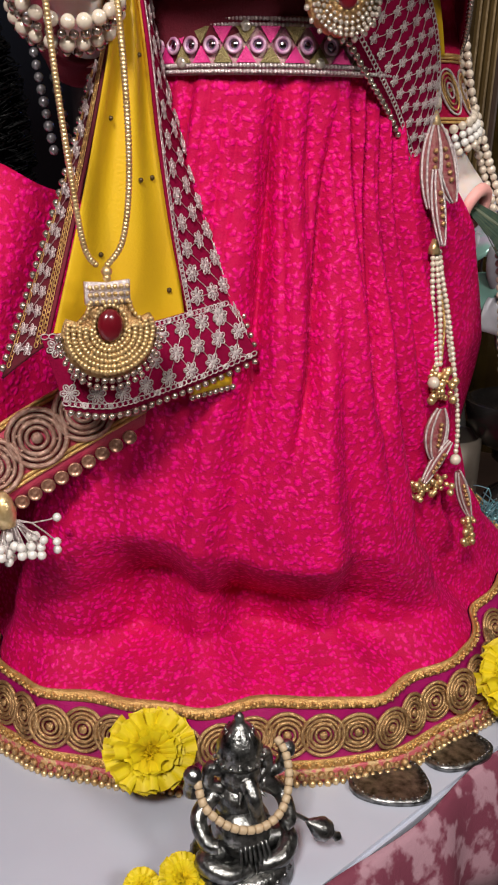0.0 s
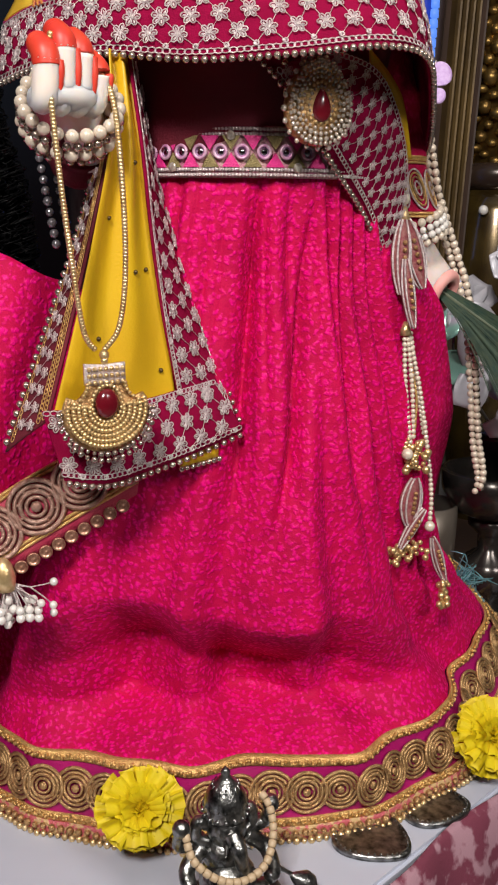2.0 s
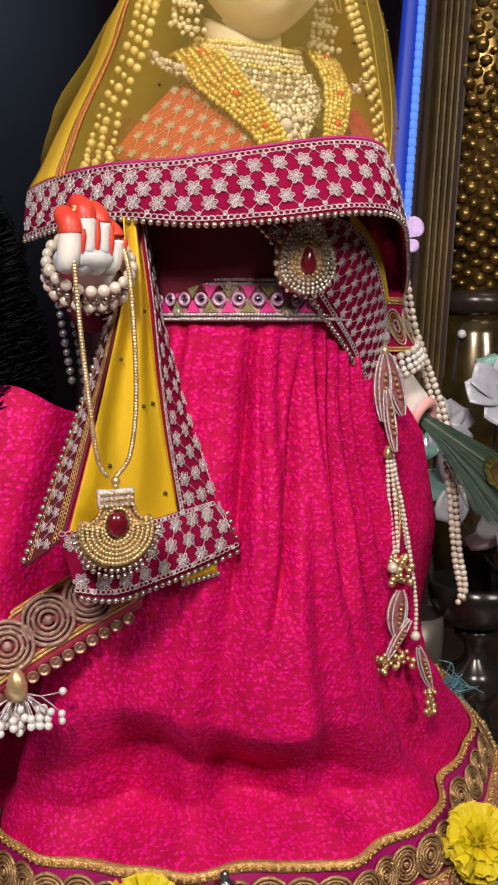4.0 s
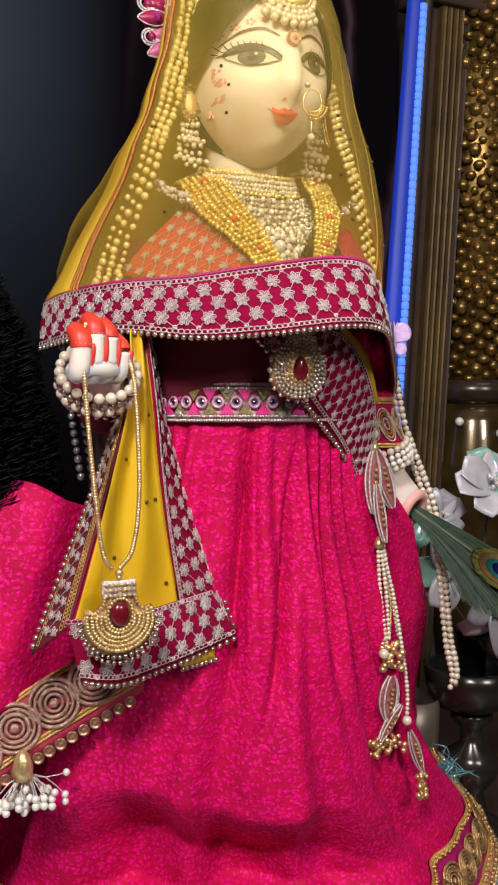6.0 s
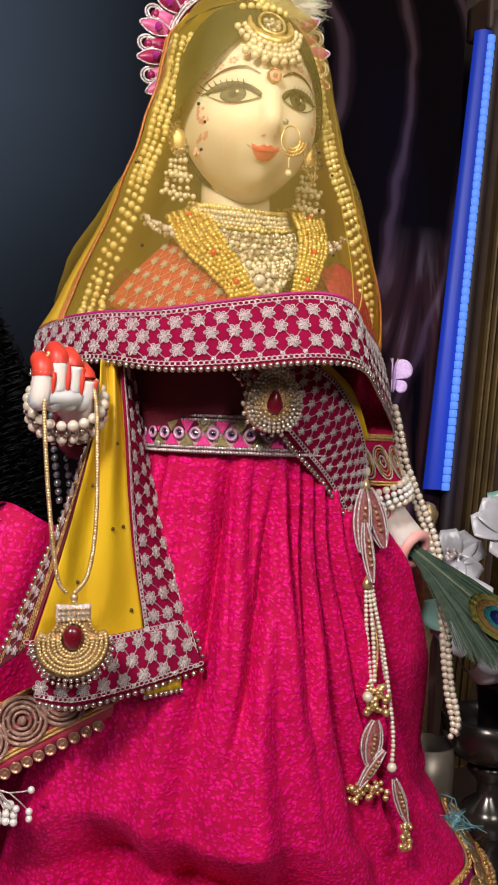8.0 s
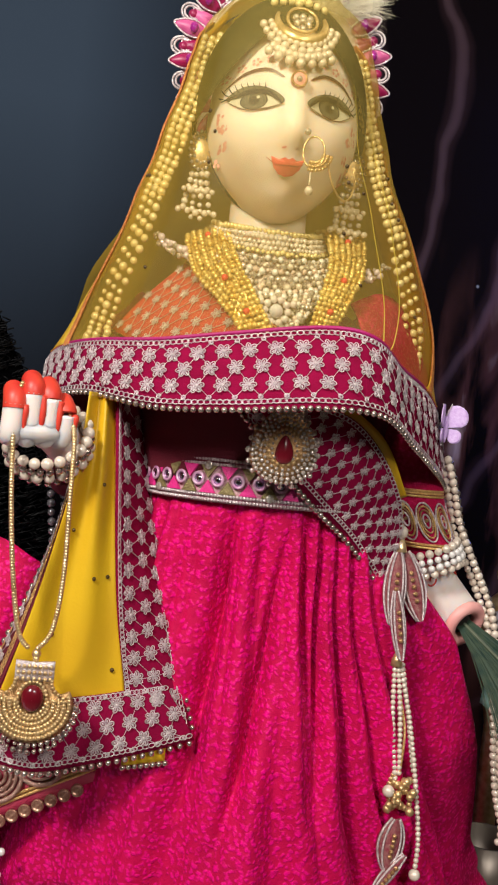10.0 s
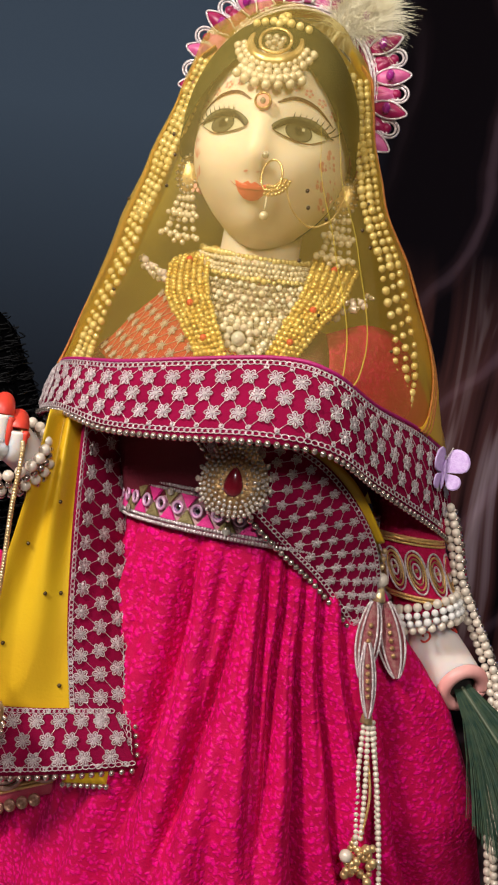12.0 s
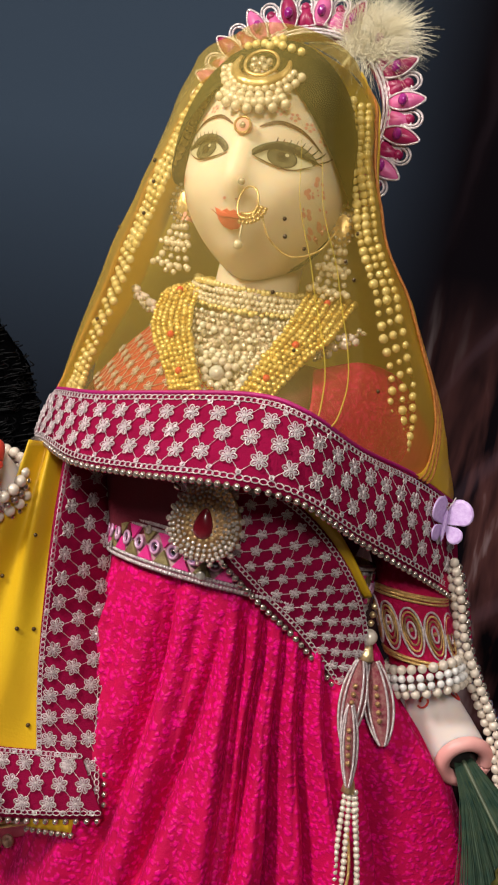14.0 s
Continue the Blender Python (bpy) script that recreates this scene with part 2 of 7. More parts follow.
SILVER_DARK = material("antique_silver", (0.42, 0.42, 0.41), 0.28, 0.95, (0.035, 0.037, 0.037), 150, 0.6, bump=0.4, bump_scale=260)
GOLD = material("gold_thread", (0.90, 0.60, 0.24), 0.34, 0.65, (0.62, 0.35, 0.11), 260, 0.6, bump=0.5, bump_scale=1400)
GOLDM = material("polished_gold", (0.90, 0.70, 0.40), 0.30, 0.72, (0.58, 0.38, 0.16), 120, 0.5, bump=0.2, bump_scale=800)
PEARL = material("pearl", (0.80, 0.71, 0.60), 0.25, 0.15, (0.66, 0.56, 0.45), 90, 0.6, coat=0.5)
PEARL_Y = material("golden_pearl", (0.88, 0.76, 0.44), 0.26, 0.2, (0.78, 0.60, 0.24), 90, 0.6, coat=0.4)
PEARL_W = material("white_pearl", (0.86, 0.84, 0.80), 0.25, 0.1, (0.72, 0.68, 0.64), 90, 0.6, coat=0.5)
BRONZE_BEAD = material("bronze_bead", (0.68, 0.57, 0.50), 0.2, 0.85, (0.42, 0.33, 0.28), 200, 0.6)
SEQUIN = material("dark_bronze_sequin", (0.05, 0.025, 0.01), 0.35, 0.3, (0.10, 0.06, 0.02), 200, 0.5)
YGOLD = material("yellow_gold_bead", (0.86, 0.68, 0.27), 0.28, 0.5, (0.66, 0.42, 0.08), 120, 0.5, coat=0.3)
DARK_BEAD = material("dark_grey_bead", (0.14, 0.13, 0.15), 0.2, 0.6, (0.3, 0.28, 0.3), 150, 0.5, coat=0.4)
MARBLE = material("white_marble", (0.88, 0.77, 0.72), 0.5, 0, (0.83, 0.71, 0.65), 18, 0.5, subsurface=0.75)
ALTA = material("red_dye", (0.72, 0.06, 0.03), 0.45, 0, (0.55, 0.03, 0.02), 60, 0.6)
BLUSH = material("pink_dye", (0.82, 0.42, 0.38), 0.45, 0, (0.74, 0.30, 0.28), 60, 0.6)
HAIR = material("painted_dark_hair", (0.014, 0.018, 0.006), 0.6, 0, (0.03, 0.034, 0.012), 60, 0.5, bump=0.4, bump_scale=200)
HAIR.node_tree.nodes["Principled BSDF"].inputs["Specular IOR Level"].default_value = 0.12
BLACKP = material("black_paint", (0.012, 0.01, 0.01), 0.35)
BROWNP = material("brown_paint", (0.10, 0.03, 0.02), 0.4)
GREYP = material("grey_iris_paint", (0.11, 0.106, 0.07), 0.5, 0, (0.05, 0.047, 0.034), 300, 0.6)
WHITEP = material("white_paint", (0.58, 0.56, 0.46), 0.5)
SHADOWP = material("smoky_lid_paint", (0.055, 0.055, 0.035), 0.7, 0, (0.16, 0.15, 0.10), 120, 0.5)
LIP = material("coral_lip_paint", (0.84, 0.15, 0.11), 0.3, 0, (0.76, 0.11, 0.08), 120, 0.5)
ROSEP = material("deep_rose_paint", (0.50, 0.07, 0.05), 0.45, 0, (0.42, 0.05, 0.04), 120, 0.5)
RUBY = material("dark_ruby_stone", (0.10, 0.003, 0.008), 0.2, 0, (0.15, 0.006, 0.014), 60, 0.5, coat=0.4)
CRYSTAL = material("cut_crystal", (0.86, 0.81, 0.74), 0.14, 0.55, (0.36, 0.28, 0.21), 420, 0.6, coat=0.8)
WHITE_CLOTH = material("white_laminate", (0.54, 0.57, 0.67), 0.35, 0, (0.48, 0.51, 0.61), 8, 0.5, bump=0.05, bump_scale=60)

# ---- the room and the altar ----
WALL = material("dark_plaster", (0.10, 0.09, 0.09), 0.85, 0, (0.07, 0.065, 0.065), 3, 0.6, bump=0.3, bump_scale=60)
FLOOR_M = material("stone_floor", (0.22, 0.20, 0.18), 0.5, 0, (0.15, 0.14, 0.13), 5, 0.6, bump=0.2, bump_scale=40)
CEIL_M = material("white_ceiling", (0.7, 0.68, 0.64), 0.9, 0, (0.62, 0.6, 0.57), 4, 0.5)
for nm, lo, hi, mt in (("floor", (-2.4, -2.2, -0.85), (2.4, 2.4, -0.75), FLOOR_M), ("ceiling", (-2.4, -2.2, 2.1), (2.4, 2.4, 2.2), CEIL_M),
                       ("wall_north", (-2.4, 2.4, -0.75), (2.4, 2.5, 2.1), WALL), ("wall_south", (-2.4, -2.3, -0.75), (2.4, -2.2, 2.1), WALL),
                       ("wall_west", (-2.5, -2.2, -0.75), (-2.4, 2.4, 2.1), WALL), ("wall_east", (2.4, -2.2, -0.75), (2.5, 2.4, 2.1), WALL)):
    tagged(part(nm, box_shape(lo, hi), mt, smooth=False), "plain %s closing the shrine room" % nm.split("_")[0], nm.split("_")[0], kind="structure")


def backdrop_material():
    m = material("printed_night_sky", (0.01, 0.01, 0.014), 0.9)
    nt = m.node_tree
    p = nt.nodes["Principled BSDF"]
    p.inputs["Specular IOR Level"].default_value = 0.0

    def node(kind, **at):
        n = nt.nodes.new(kind)
        for k, v in at.items():
            n.inputs[k.replace("_", " ")].default_value = v
        return n
    co = nt.nodes.new("ShaderNodeTexCoord")
    sep = nt.nodes.new("ShaderNodeSeparateXYZ")
    nt.links.new(co.outputs["Object"], sep.inputs[0])
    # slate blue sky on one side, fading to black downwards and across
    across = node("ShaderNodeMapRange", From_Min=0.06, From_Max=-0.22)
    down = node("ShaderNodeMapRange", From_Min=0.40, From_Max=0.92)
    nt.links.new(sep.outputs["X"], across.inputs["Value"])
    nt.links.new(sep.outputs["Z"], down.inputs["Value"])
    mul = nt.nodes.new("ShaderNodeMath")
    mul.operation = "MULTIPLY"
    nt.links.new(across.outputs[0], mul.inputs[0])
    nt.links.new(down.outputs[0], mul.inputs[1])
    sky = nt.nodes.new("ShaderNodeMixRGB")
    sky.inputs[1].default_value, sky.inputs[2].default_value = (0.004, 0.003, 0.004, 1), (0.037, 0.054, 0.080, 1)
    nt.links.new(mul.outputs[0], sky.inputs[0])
    # curved violet and rust wisps
    ring = nt.nodes.new("ShaderNodeTexWave")
    ring.wave_type, ring.rings_direction = "RINGS", "Y"
    ring.inputs["Scale"].default_value, ring.inputs["Distortion"].default_value, ring.inputs["Detail"].default_value = 2.6, 3.0, 3
    ring.inputs["Detail Scale"].default_value = 1.4
    shift = node("ShaderNodeMapping", Location=(0.35, 0.0, -0.95))
    nt.links.new(co.outputs["Object"], shift.inputs["Vector"])
    nt.links.new(shift.outputs[0], ring.inputs["Vector"])
    wisp = nt.nodes.new("ShaderNodeValToRGB")
    wisp.color_ramp.elements[0].position, wisp.color_ramp.elements[1].position = 0.80, 1.0
    wisp.color_ramp.elements[0].color, wisp.color_ramp.elements[1].color = (0, 0, 0, 1), (0.040, 0.024, 0.030, 1)
    e = wisp.color_ramp.elements.new(0.95)
    e.color = (0.010, 0.005, 0.006, 1)
    nt.links.new(ring.outputs["Fac"], wisp.inputs["Fac"])
    right = node("ShaderNodeMapRange", From_Min=0.05, From_Max=0.25)
    nt.links.new(sep.outputs["X"], right.inputs["Value"])
    dim = nt.nodes.new("ShaderNodeMixRGB")
    dim.inputs[1].default_value = (0, 0, 0, 1)
    nt.links.new(right.outputs[0], dim.inputs[0])
    nt.links.new(wisp.outputs[0], dim.inputs[2])
    add = nt.nodes.new("ShaderNodeMixRGB")
    add.blend_type, add.inputs[0].default_value = "ADD", 1.0
    nt.links.new(sky.outputs[0], add.inputs[1])
    nt.links.new(dim.outputs[0], add.inputs[2])
    turn = node("ShaderNodeMapping", Rotation=(0.0, 0.62, 0.0), Scale=(9.0, 1.0, 1.5))
    nt.links.new(co.outputs["Object"], turn.inputs["Vector"])
    streak = node("ShaderNodeTexNoise", Scale=1.6, Detail=4.0, Distortion=0.8)
    nt.links.new(turn.outputs[0], streak.inputs["Vector"])
    tone = nt.nodes.new("ShaderNodeValToRGB")
    tone.color_ramp.elements[0].position, tone.color_ramp.elements[1].position = 0.44, 0.72
    tone.color_ramp.elements[0].color, tone.color_ramp.elements[1].color = (0, 0, 0, 1), (0.44, 0.34, 0.34, 1)
    tone.color_ramp.elements.new(0.56).color = (0.070, 0.026, 0.022, 1)
    nt.links.new(streak.outputs["Fac"], tone.inputs["Fac"])
    low = node("ShaderNodeMapRange", From_Min=0.80, From_Max=0.52)
    far = node("ShaderNodeMapRange", From_Min=0.0, From_Max=0.13)
    nt.links.new(sep.outputs["Z"], low.inputs["Value"])
    nt.links.new(sep.outputs["X"], far.inputs["Value"])
    both = nt.nodes.new("ShaderNodeMath")
    both.operation = "MULTIPLY"
    nt.links.new(low.outputs[0], both.inputs[0])
    nt.links.new(far.outputs[0], both.inputs[1])
    rust = nt.nodes.new("ShaderNodeMixRGB")
    rust.inputs[1].default_value = (0, 0, 0, 1)
    nt.links.new(both.outputs[0], rust.inputs[0])
    nt.links.new(tone.outputs[0], rust.inputs[2])
    plus = nt.nodes.new("ShaderNodeMixRGB")
    plus.blend_type, plus.inputs[0].default_value = "ADD", 1.0
    nt.links.new(add.outputs[0], plus.inputs[1])
    nt.links.new(rust.outputs[0], plus.inputs[2])
    stars = node("ShaderNodeTexVoronoi", Scale=10.0)
    nt.links.new(co.outputs["Object"], stars.inputs["Vector"])
    dot = nt.nodes.new("ShaderNodeValToRGB")
    dot.color_ramp.elements[0].position, dot.color_ramp.elements[1].position = 0.02, 0.045
    dot.color_ramp.elements[0].color, dot.color_ramp.elements[1].color = (0.45, 0.5, 0.6, 1), (0, 0, 0, 1)
    nt.links.new(stars.outputs["Distance"], dot.inputs["Fac"])
    dim2 = nt.nodes.new("ShaderNodeMixRGB")
    dim2.inputs[1].default_value = (0, 0, 0, 1)
    nt.links.new(right.outputs[0], dim2.inputs[0])
    nt.links.new(dot.outputs[0], dim2.inputs[2])
    add2 = nt.nodes.new("ShaderNodeMixRGB")
    add2.blend_type, add2.inputs[0].default_value = "ADD", 1.0
    nt.links.new(plus.outputs[0], add2.inputs[1])
    nt.links.new(dim2.outputs[0], add2.inputs[2])
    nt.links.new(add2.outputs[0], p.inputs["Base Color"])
    return m


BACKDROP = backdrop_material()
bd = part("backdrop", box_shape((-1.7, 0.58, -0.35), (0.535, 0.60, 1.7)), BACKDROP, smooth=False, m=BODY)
tagged(bd, "printed dark night-sky backdrop with stars and violet wisps", "backdrop", kind="structure")

# altar: a white laminated board whose edge runs aslant, with a printed cloth hanging over it
ALTAR_EDGE = ((0.205, 0.654), (0.061, 0.515))


def altar():
    t = thing("altar_table", "white laminated altar table with a pink printed valance", "table", at=(0, 0.9, -0.75))
    (x1, y1), (x0, y0) = ALTAR_EDGE
    d = Vector((x1 - x0, y1 - y0, 0)).normalized()
    far, near = Vector((x1, y1, 0)) + d * 0.22, Vector((x0, y0, 0)) - d * 0.5
    rim = [near, far, Vector((0.30, 1.15, 0)), Vector((-0.3, 1.2, 0)), Vector((-1.2, 0.85, 0)), Vector((-1.0, 0.05, 0)), Vector((-0.45, -0.1, 0))]
    bm = bmesh.new()
    top = bm.faces.new([bm.verts.new(v) for v in rim])
    if top.normal.z < 0:
        top.normal_flip()
    ret = bmesh.ops.extrude_face_region(bm, geom=[top])
    for v in [g for g in ret["geom"] if isinstance(g, bmesh.types.BMVert)]:
        v.co.z -= 0.025
    bmesh.ops.bevel(bm, geom=bm.edges[:], offset=0.003, segments=2, affect="EDGES")
    part("tabletop", bm, WHITE_CLOTH, t, smooth=False)
    out = Vector((d.y, -d.x, 0))
    printed = material("pink_printed_cloth", (0.18, 0.035, 0.065), 0.75, 0, (0.40, 0.22, 0.27), 42, 0.9, bump=0.3, bump_scale=600, sharp=True)

    def drape(u, v):
        p = near + (far - near) * u
        fall = 0.012 + 0.06 * v
        wave = 0.006 * math.sin(u * 70) * v + 0.004 * math.sin(u * 31 + 1)
        return p + out * (0.004 + 0.018 * math.sin(v * 1.6) + wave) + Vector((0, 0, 0.002 - fall * v * 1.6))
    part("valance", thick_sheet(drape, 90, 6, 0.0015), printed, t, "pink cloth printed with pale leaves")
    legs = material("dark_wood", (0.07, 0.04, 0.03), 0.5, 0, (0.04, 0.025, 0.02), 12, 0.6)
    for x, y in ((-0.9, 0.2), (-1.05, 0.75), (-0.3, 1.1), (0.25, 1.05), (-0.4, 0.05)):
        part("leg", box_shape((x - 0.025, y - 0.025, -0.75), (x + 0.025, y + 0.025, -0.025), 0.004), legs, t)


altar()

# ---- the skirt ----
SKIRT = ((-0.08, 0.055, -0.20, 0.30, 0.272), (-0.01, 0.04, -0.20, 0.265, 0.262), (0.04, 0.022, -0.17, 0.235, 0.230), (0.10, 0.01, -0.135, 0.205, 0.193), (0.24, 0.005, -0.07, 0.15, 0.126),
         (0.38, 0.002, -0.02, 0.108, 0.058), (0.452, 0.0, -0.012, 0.093, 0.055))

# pleats: angle, drift, width, depth, and the stretch of the fall that they take
CREASES = ((24, -10, 2.6, 0.012, 0.0, 0.5), (33, 0, 2.2, 0.012, 0.0, 0.75), (44, 4, 2.4, 0.013, 0.0, 0.8), (8, -34, 3.0, 0.009, 0.05, 0.6), (54, 6, 2.5, 0.012, 0.02, 0.9), (-18, -10, 3.0, 0.007, 0.0, 0.5), (14, 2, 2.0, 0.007, 0.0, 0.5), (66, 8, 3.0, 0.012, 0.05, 1.0))


def skirt_at(h, z, out=0.0):
    """A place on the skirt: h degrees from its front, z its height."""
    ca, cb, ra, rf = keyed(SKIRT, z)
    k = math.radians(h)
    f = min(max((0.452 - z) / 0.52, 0), 1)
    wander = 0.35 * math.sin(k * 5 + 1) + 0.25 * math.sin(k * 11 + z * 9)
    ridge = abs(math.sin(k * 9.5 + 0.3 + wander)) ** 0.75 + 0.55 * abs(math.sin(k * 17 + 1.1 + wander * 1.6)) ** 0.8 - 0.95
    gather = 0.0115 * math.sin(min(f * 7, 1.57)) * ridge * max(0.12, 1 - f * 1.25)
    fold = f * (0.013 * math.sin(k * 6.0 + 0.9 + 0.7 * math.sin(z * 9)) + 0.0115 * math.sin(k * 12 + 2.2 + z * 5 + 0.8 * math.sin(k * 3)) + 0.0042 * math.sin(k * 25 + 1 + z * 8) - 0.006) * min(1, max(0.25, (z + 0.1) * 7))
    crease = -2.3 * sum(d * math.exp(-abs((h - c - s * f) / (0.95 * w)) ** 1.5) * math.sin(math.pi * min(max((f - f0) / (f1 - f0), 0), 1)) for c, s, w, d, f0, f1 in CREASES)
    bump = keyed(((-0.01, 0.012), (0.10, 0.044), (0.23, 0.074), (0.33, 0.062), (0.40, 0.018), (0.44, 0.0)), z)[0]
    # shade put into the shape: cloth sinks below an overhang, then flares to hem
    lip = 0.118 - 0.0009 * max(h + 20, 0) + 0.010 * math.sin(k * 7 + 0.5)
    sunk = min(max((lip - z) / 0.055, 0), 1) ** 1.3 * min(max((z + 0.012) / 0.030, 0), 1)
    shade_pockets = 0.60 * math.exp(-((h + 20) / 44) ** 4) + 0.40 * math.exp(-((h + 46) / 10) ** 2) + 0.45 * math.exp(-((h + 10) / 15) ** 2)
    shade_tuck = -0.070 * sunk * shade_pockets
    e = out + gather + fold + crease + shade_tuck + bump * math.exp(-((h - 94) / 22) ** 2)
    back = 0.85 if abs(((h + 180) % 360) - 180) > 90 else 1.0
    # the cloth is caught up at one side
    rise = 0.046 * math.exp(-((h - 88) / 36) ** 2) * min(max((0.25 - z) / 0.25, 0), 1)
    return L(ca + (ra + e) * math.sin(k), cb + (rf * back + e) * math.cos(k), z + rise)


def skirt():
    t = thing("skirt", "hot pink gathered jacquard skirt with a gold medallion hem", "skirt", at=L(0.04, -0.1, -0.08))

    def cloth(u, v):
        return skirt_at(-180 + 360 * u, 0.452 - 0.465 * v)
    vs, fs = grid(cloth, 640, 140, closed=True)
    part("cloth", (vs, fs), PINK, t)

    def strip(z0, z1, out, mt, name, label, nv=3):
        def fn(u, v):
            return skirt_at(-150 + 300 * u, z0 + (z1 - z0) * v, out)
        part(name, thick_sheet(fn, 220, nv, 0.002), mt, t, label)
    strip(-0.013, -0.068, 0.003, MAGENTA, "hem_band", "magenta hem band", 8)
    strip(-0.010, -0.018, 0.0045, GOLD, "gold_tape", "gold tape along the hem", 2)
    strip(-0.060, -0.067, 0.0045, GOLD, "gold_tape", "gold tape along the hem", 2)
    strip(-0.067, -0.079, 0.005, material("pink_fringe", (0.55, 0.12, 0.14), 0.5, 0.2, (0.62, 0.42, 0.2), 160, 0.9, bump=0.6, bump_scale=500, sharp=True), "fringe", "pink and gold beaded fringe", 3)
    return t


SK = skirt()

# ---- the figure ----
HEAD = Vector((-0.027, 0.032, 0.715))


def head_shape():
    """The head in the figure's frame, (a, b, z)."""
    vs, fs = sphere((0, 0, 0), 1, 64, 48)
    out = []
    for v in vs:
        a, b, z = v.x, -v.y, v.z
        rz = 0.0655 if z < 0 else 0.098
        jaw = 1.0 - 0.31 * max(0, -z) ** 2
        A = a * 0.0560 * jaw + 0.0025
        B = b * (0.066 if b > 0 else 0.075) * (1 - 0.10 * max(0, -z) ** 2)
        Z = z * rz
        if b > 0:
            B += 0.006 * b * max(0, 1 - abs(z)) * 0.6
            B += 0.0105 * math.exp(-(A / 0.0075) ** 2 - ((Z + 0.018) / 0.012) ** 2) + 0.0062 * math.exp(-(A / 0.006) ** 2 - ((Z - 0.002) / 0.018) ** 2)
            B += 0.0045 * math.exp(-(A / 0.012) ** 2 - ((Z + 0.0375) / 0.0055) ** 2) + 0.006 * math.exp(-(A / 0.014) ** 2 - ((Z + 0.056) / 0.011) ** 2)
            B -= 0.006 * math.exp(-((abs(A) - 0.027) / 0.016) ** 2 - ((Z - 0.006) / 0.014) ** 2)
            B += 0.004 * math.exp(-((abs(A) - 0.031) / 0.016) ** 2 - ((Z + 0.026) / 0.018) ** 2)
        out.append(Vector((HEAD.x + A, HEAD.y + B, HEAD.z + Z)))
    return out, fs


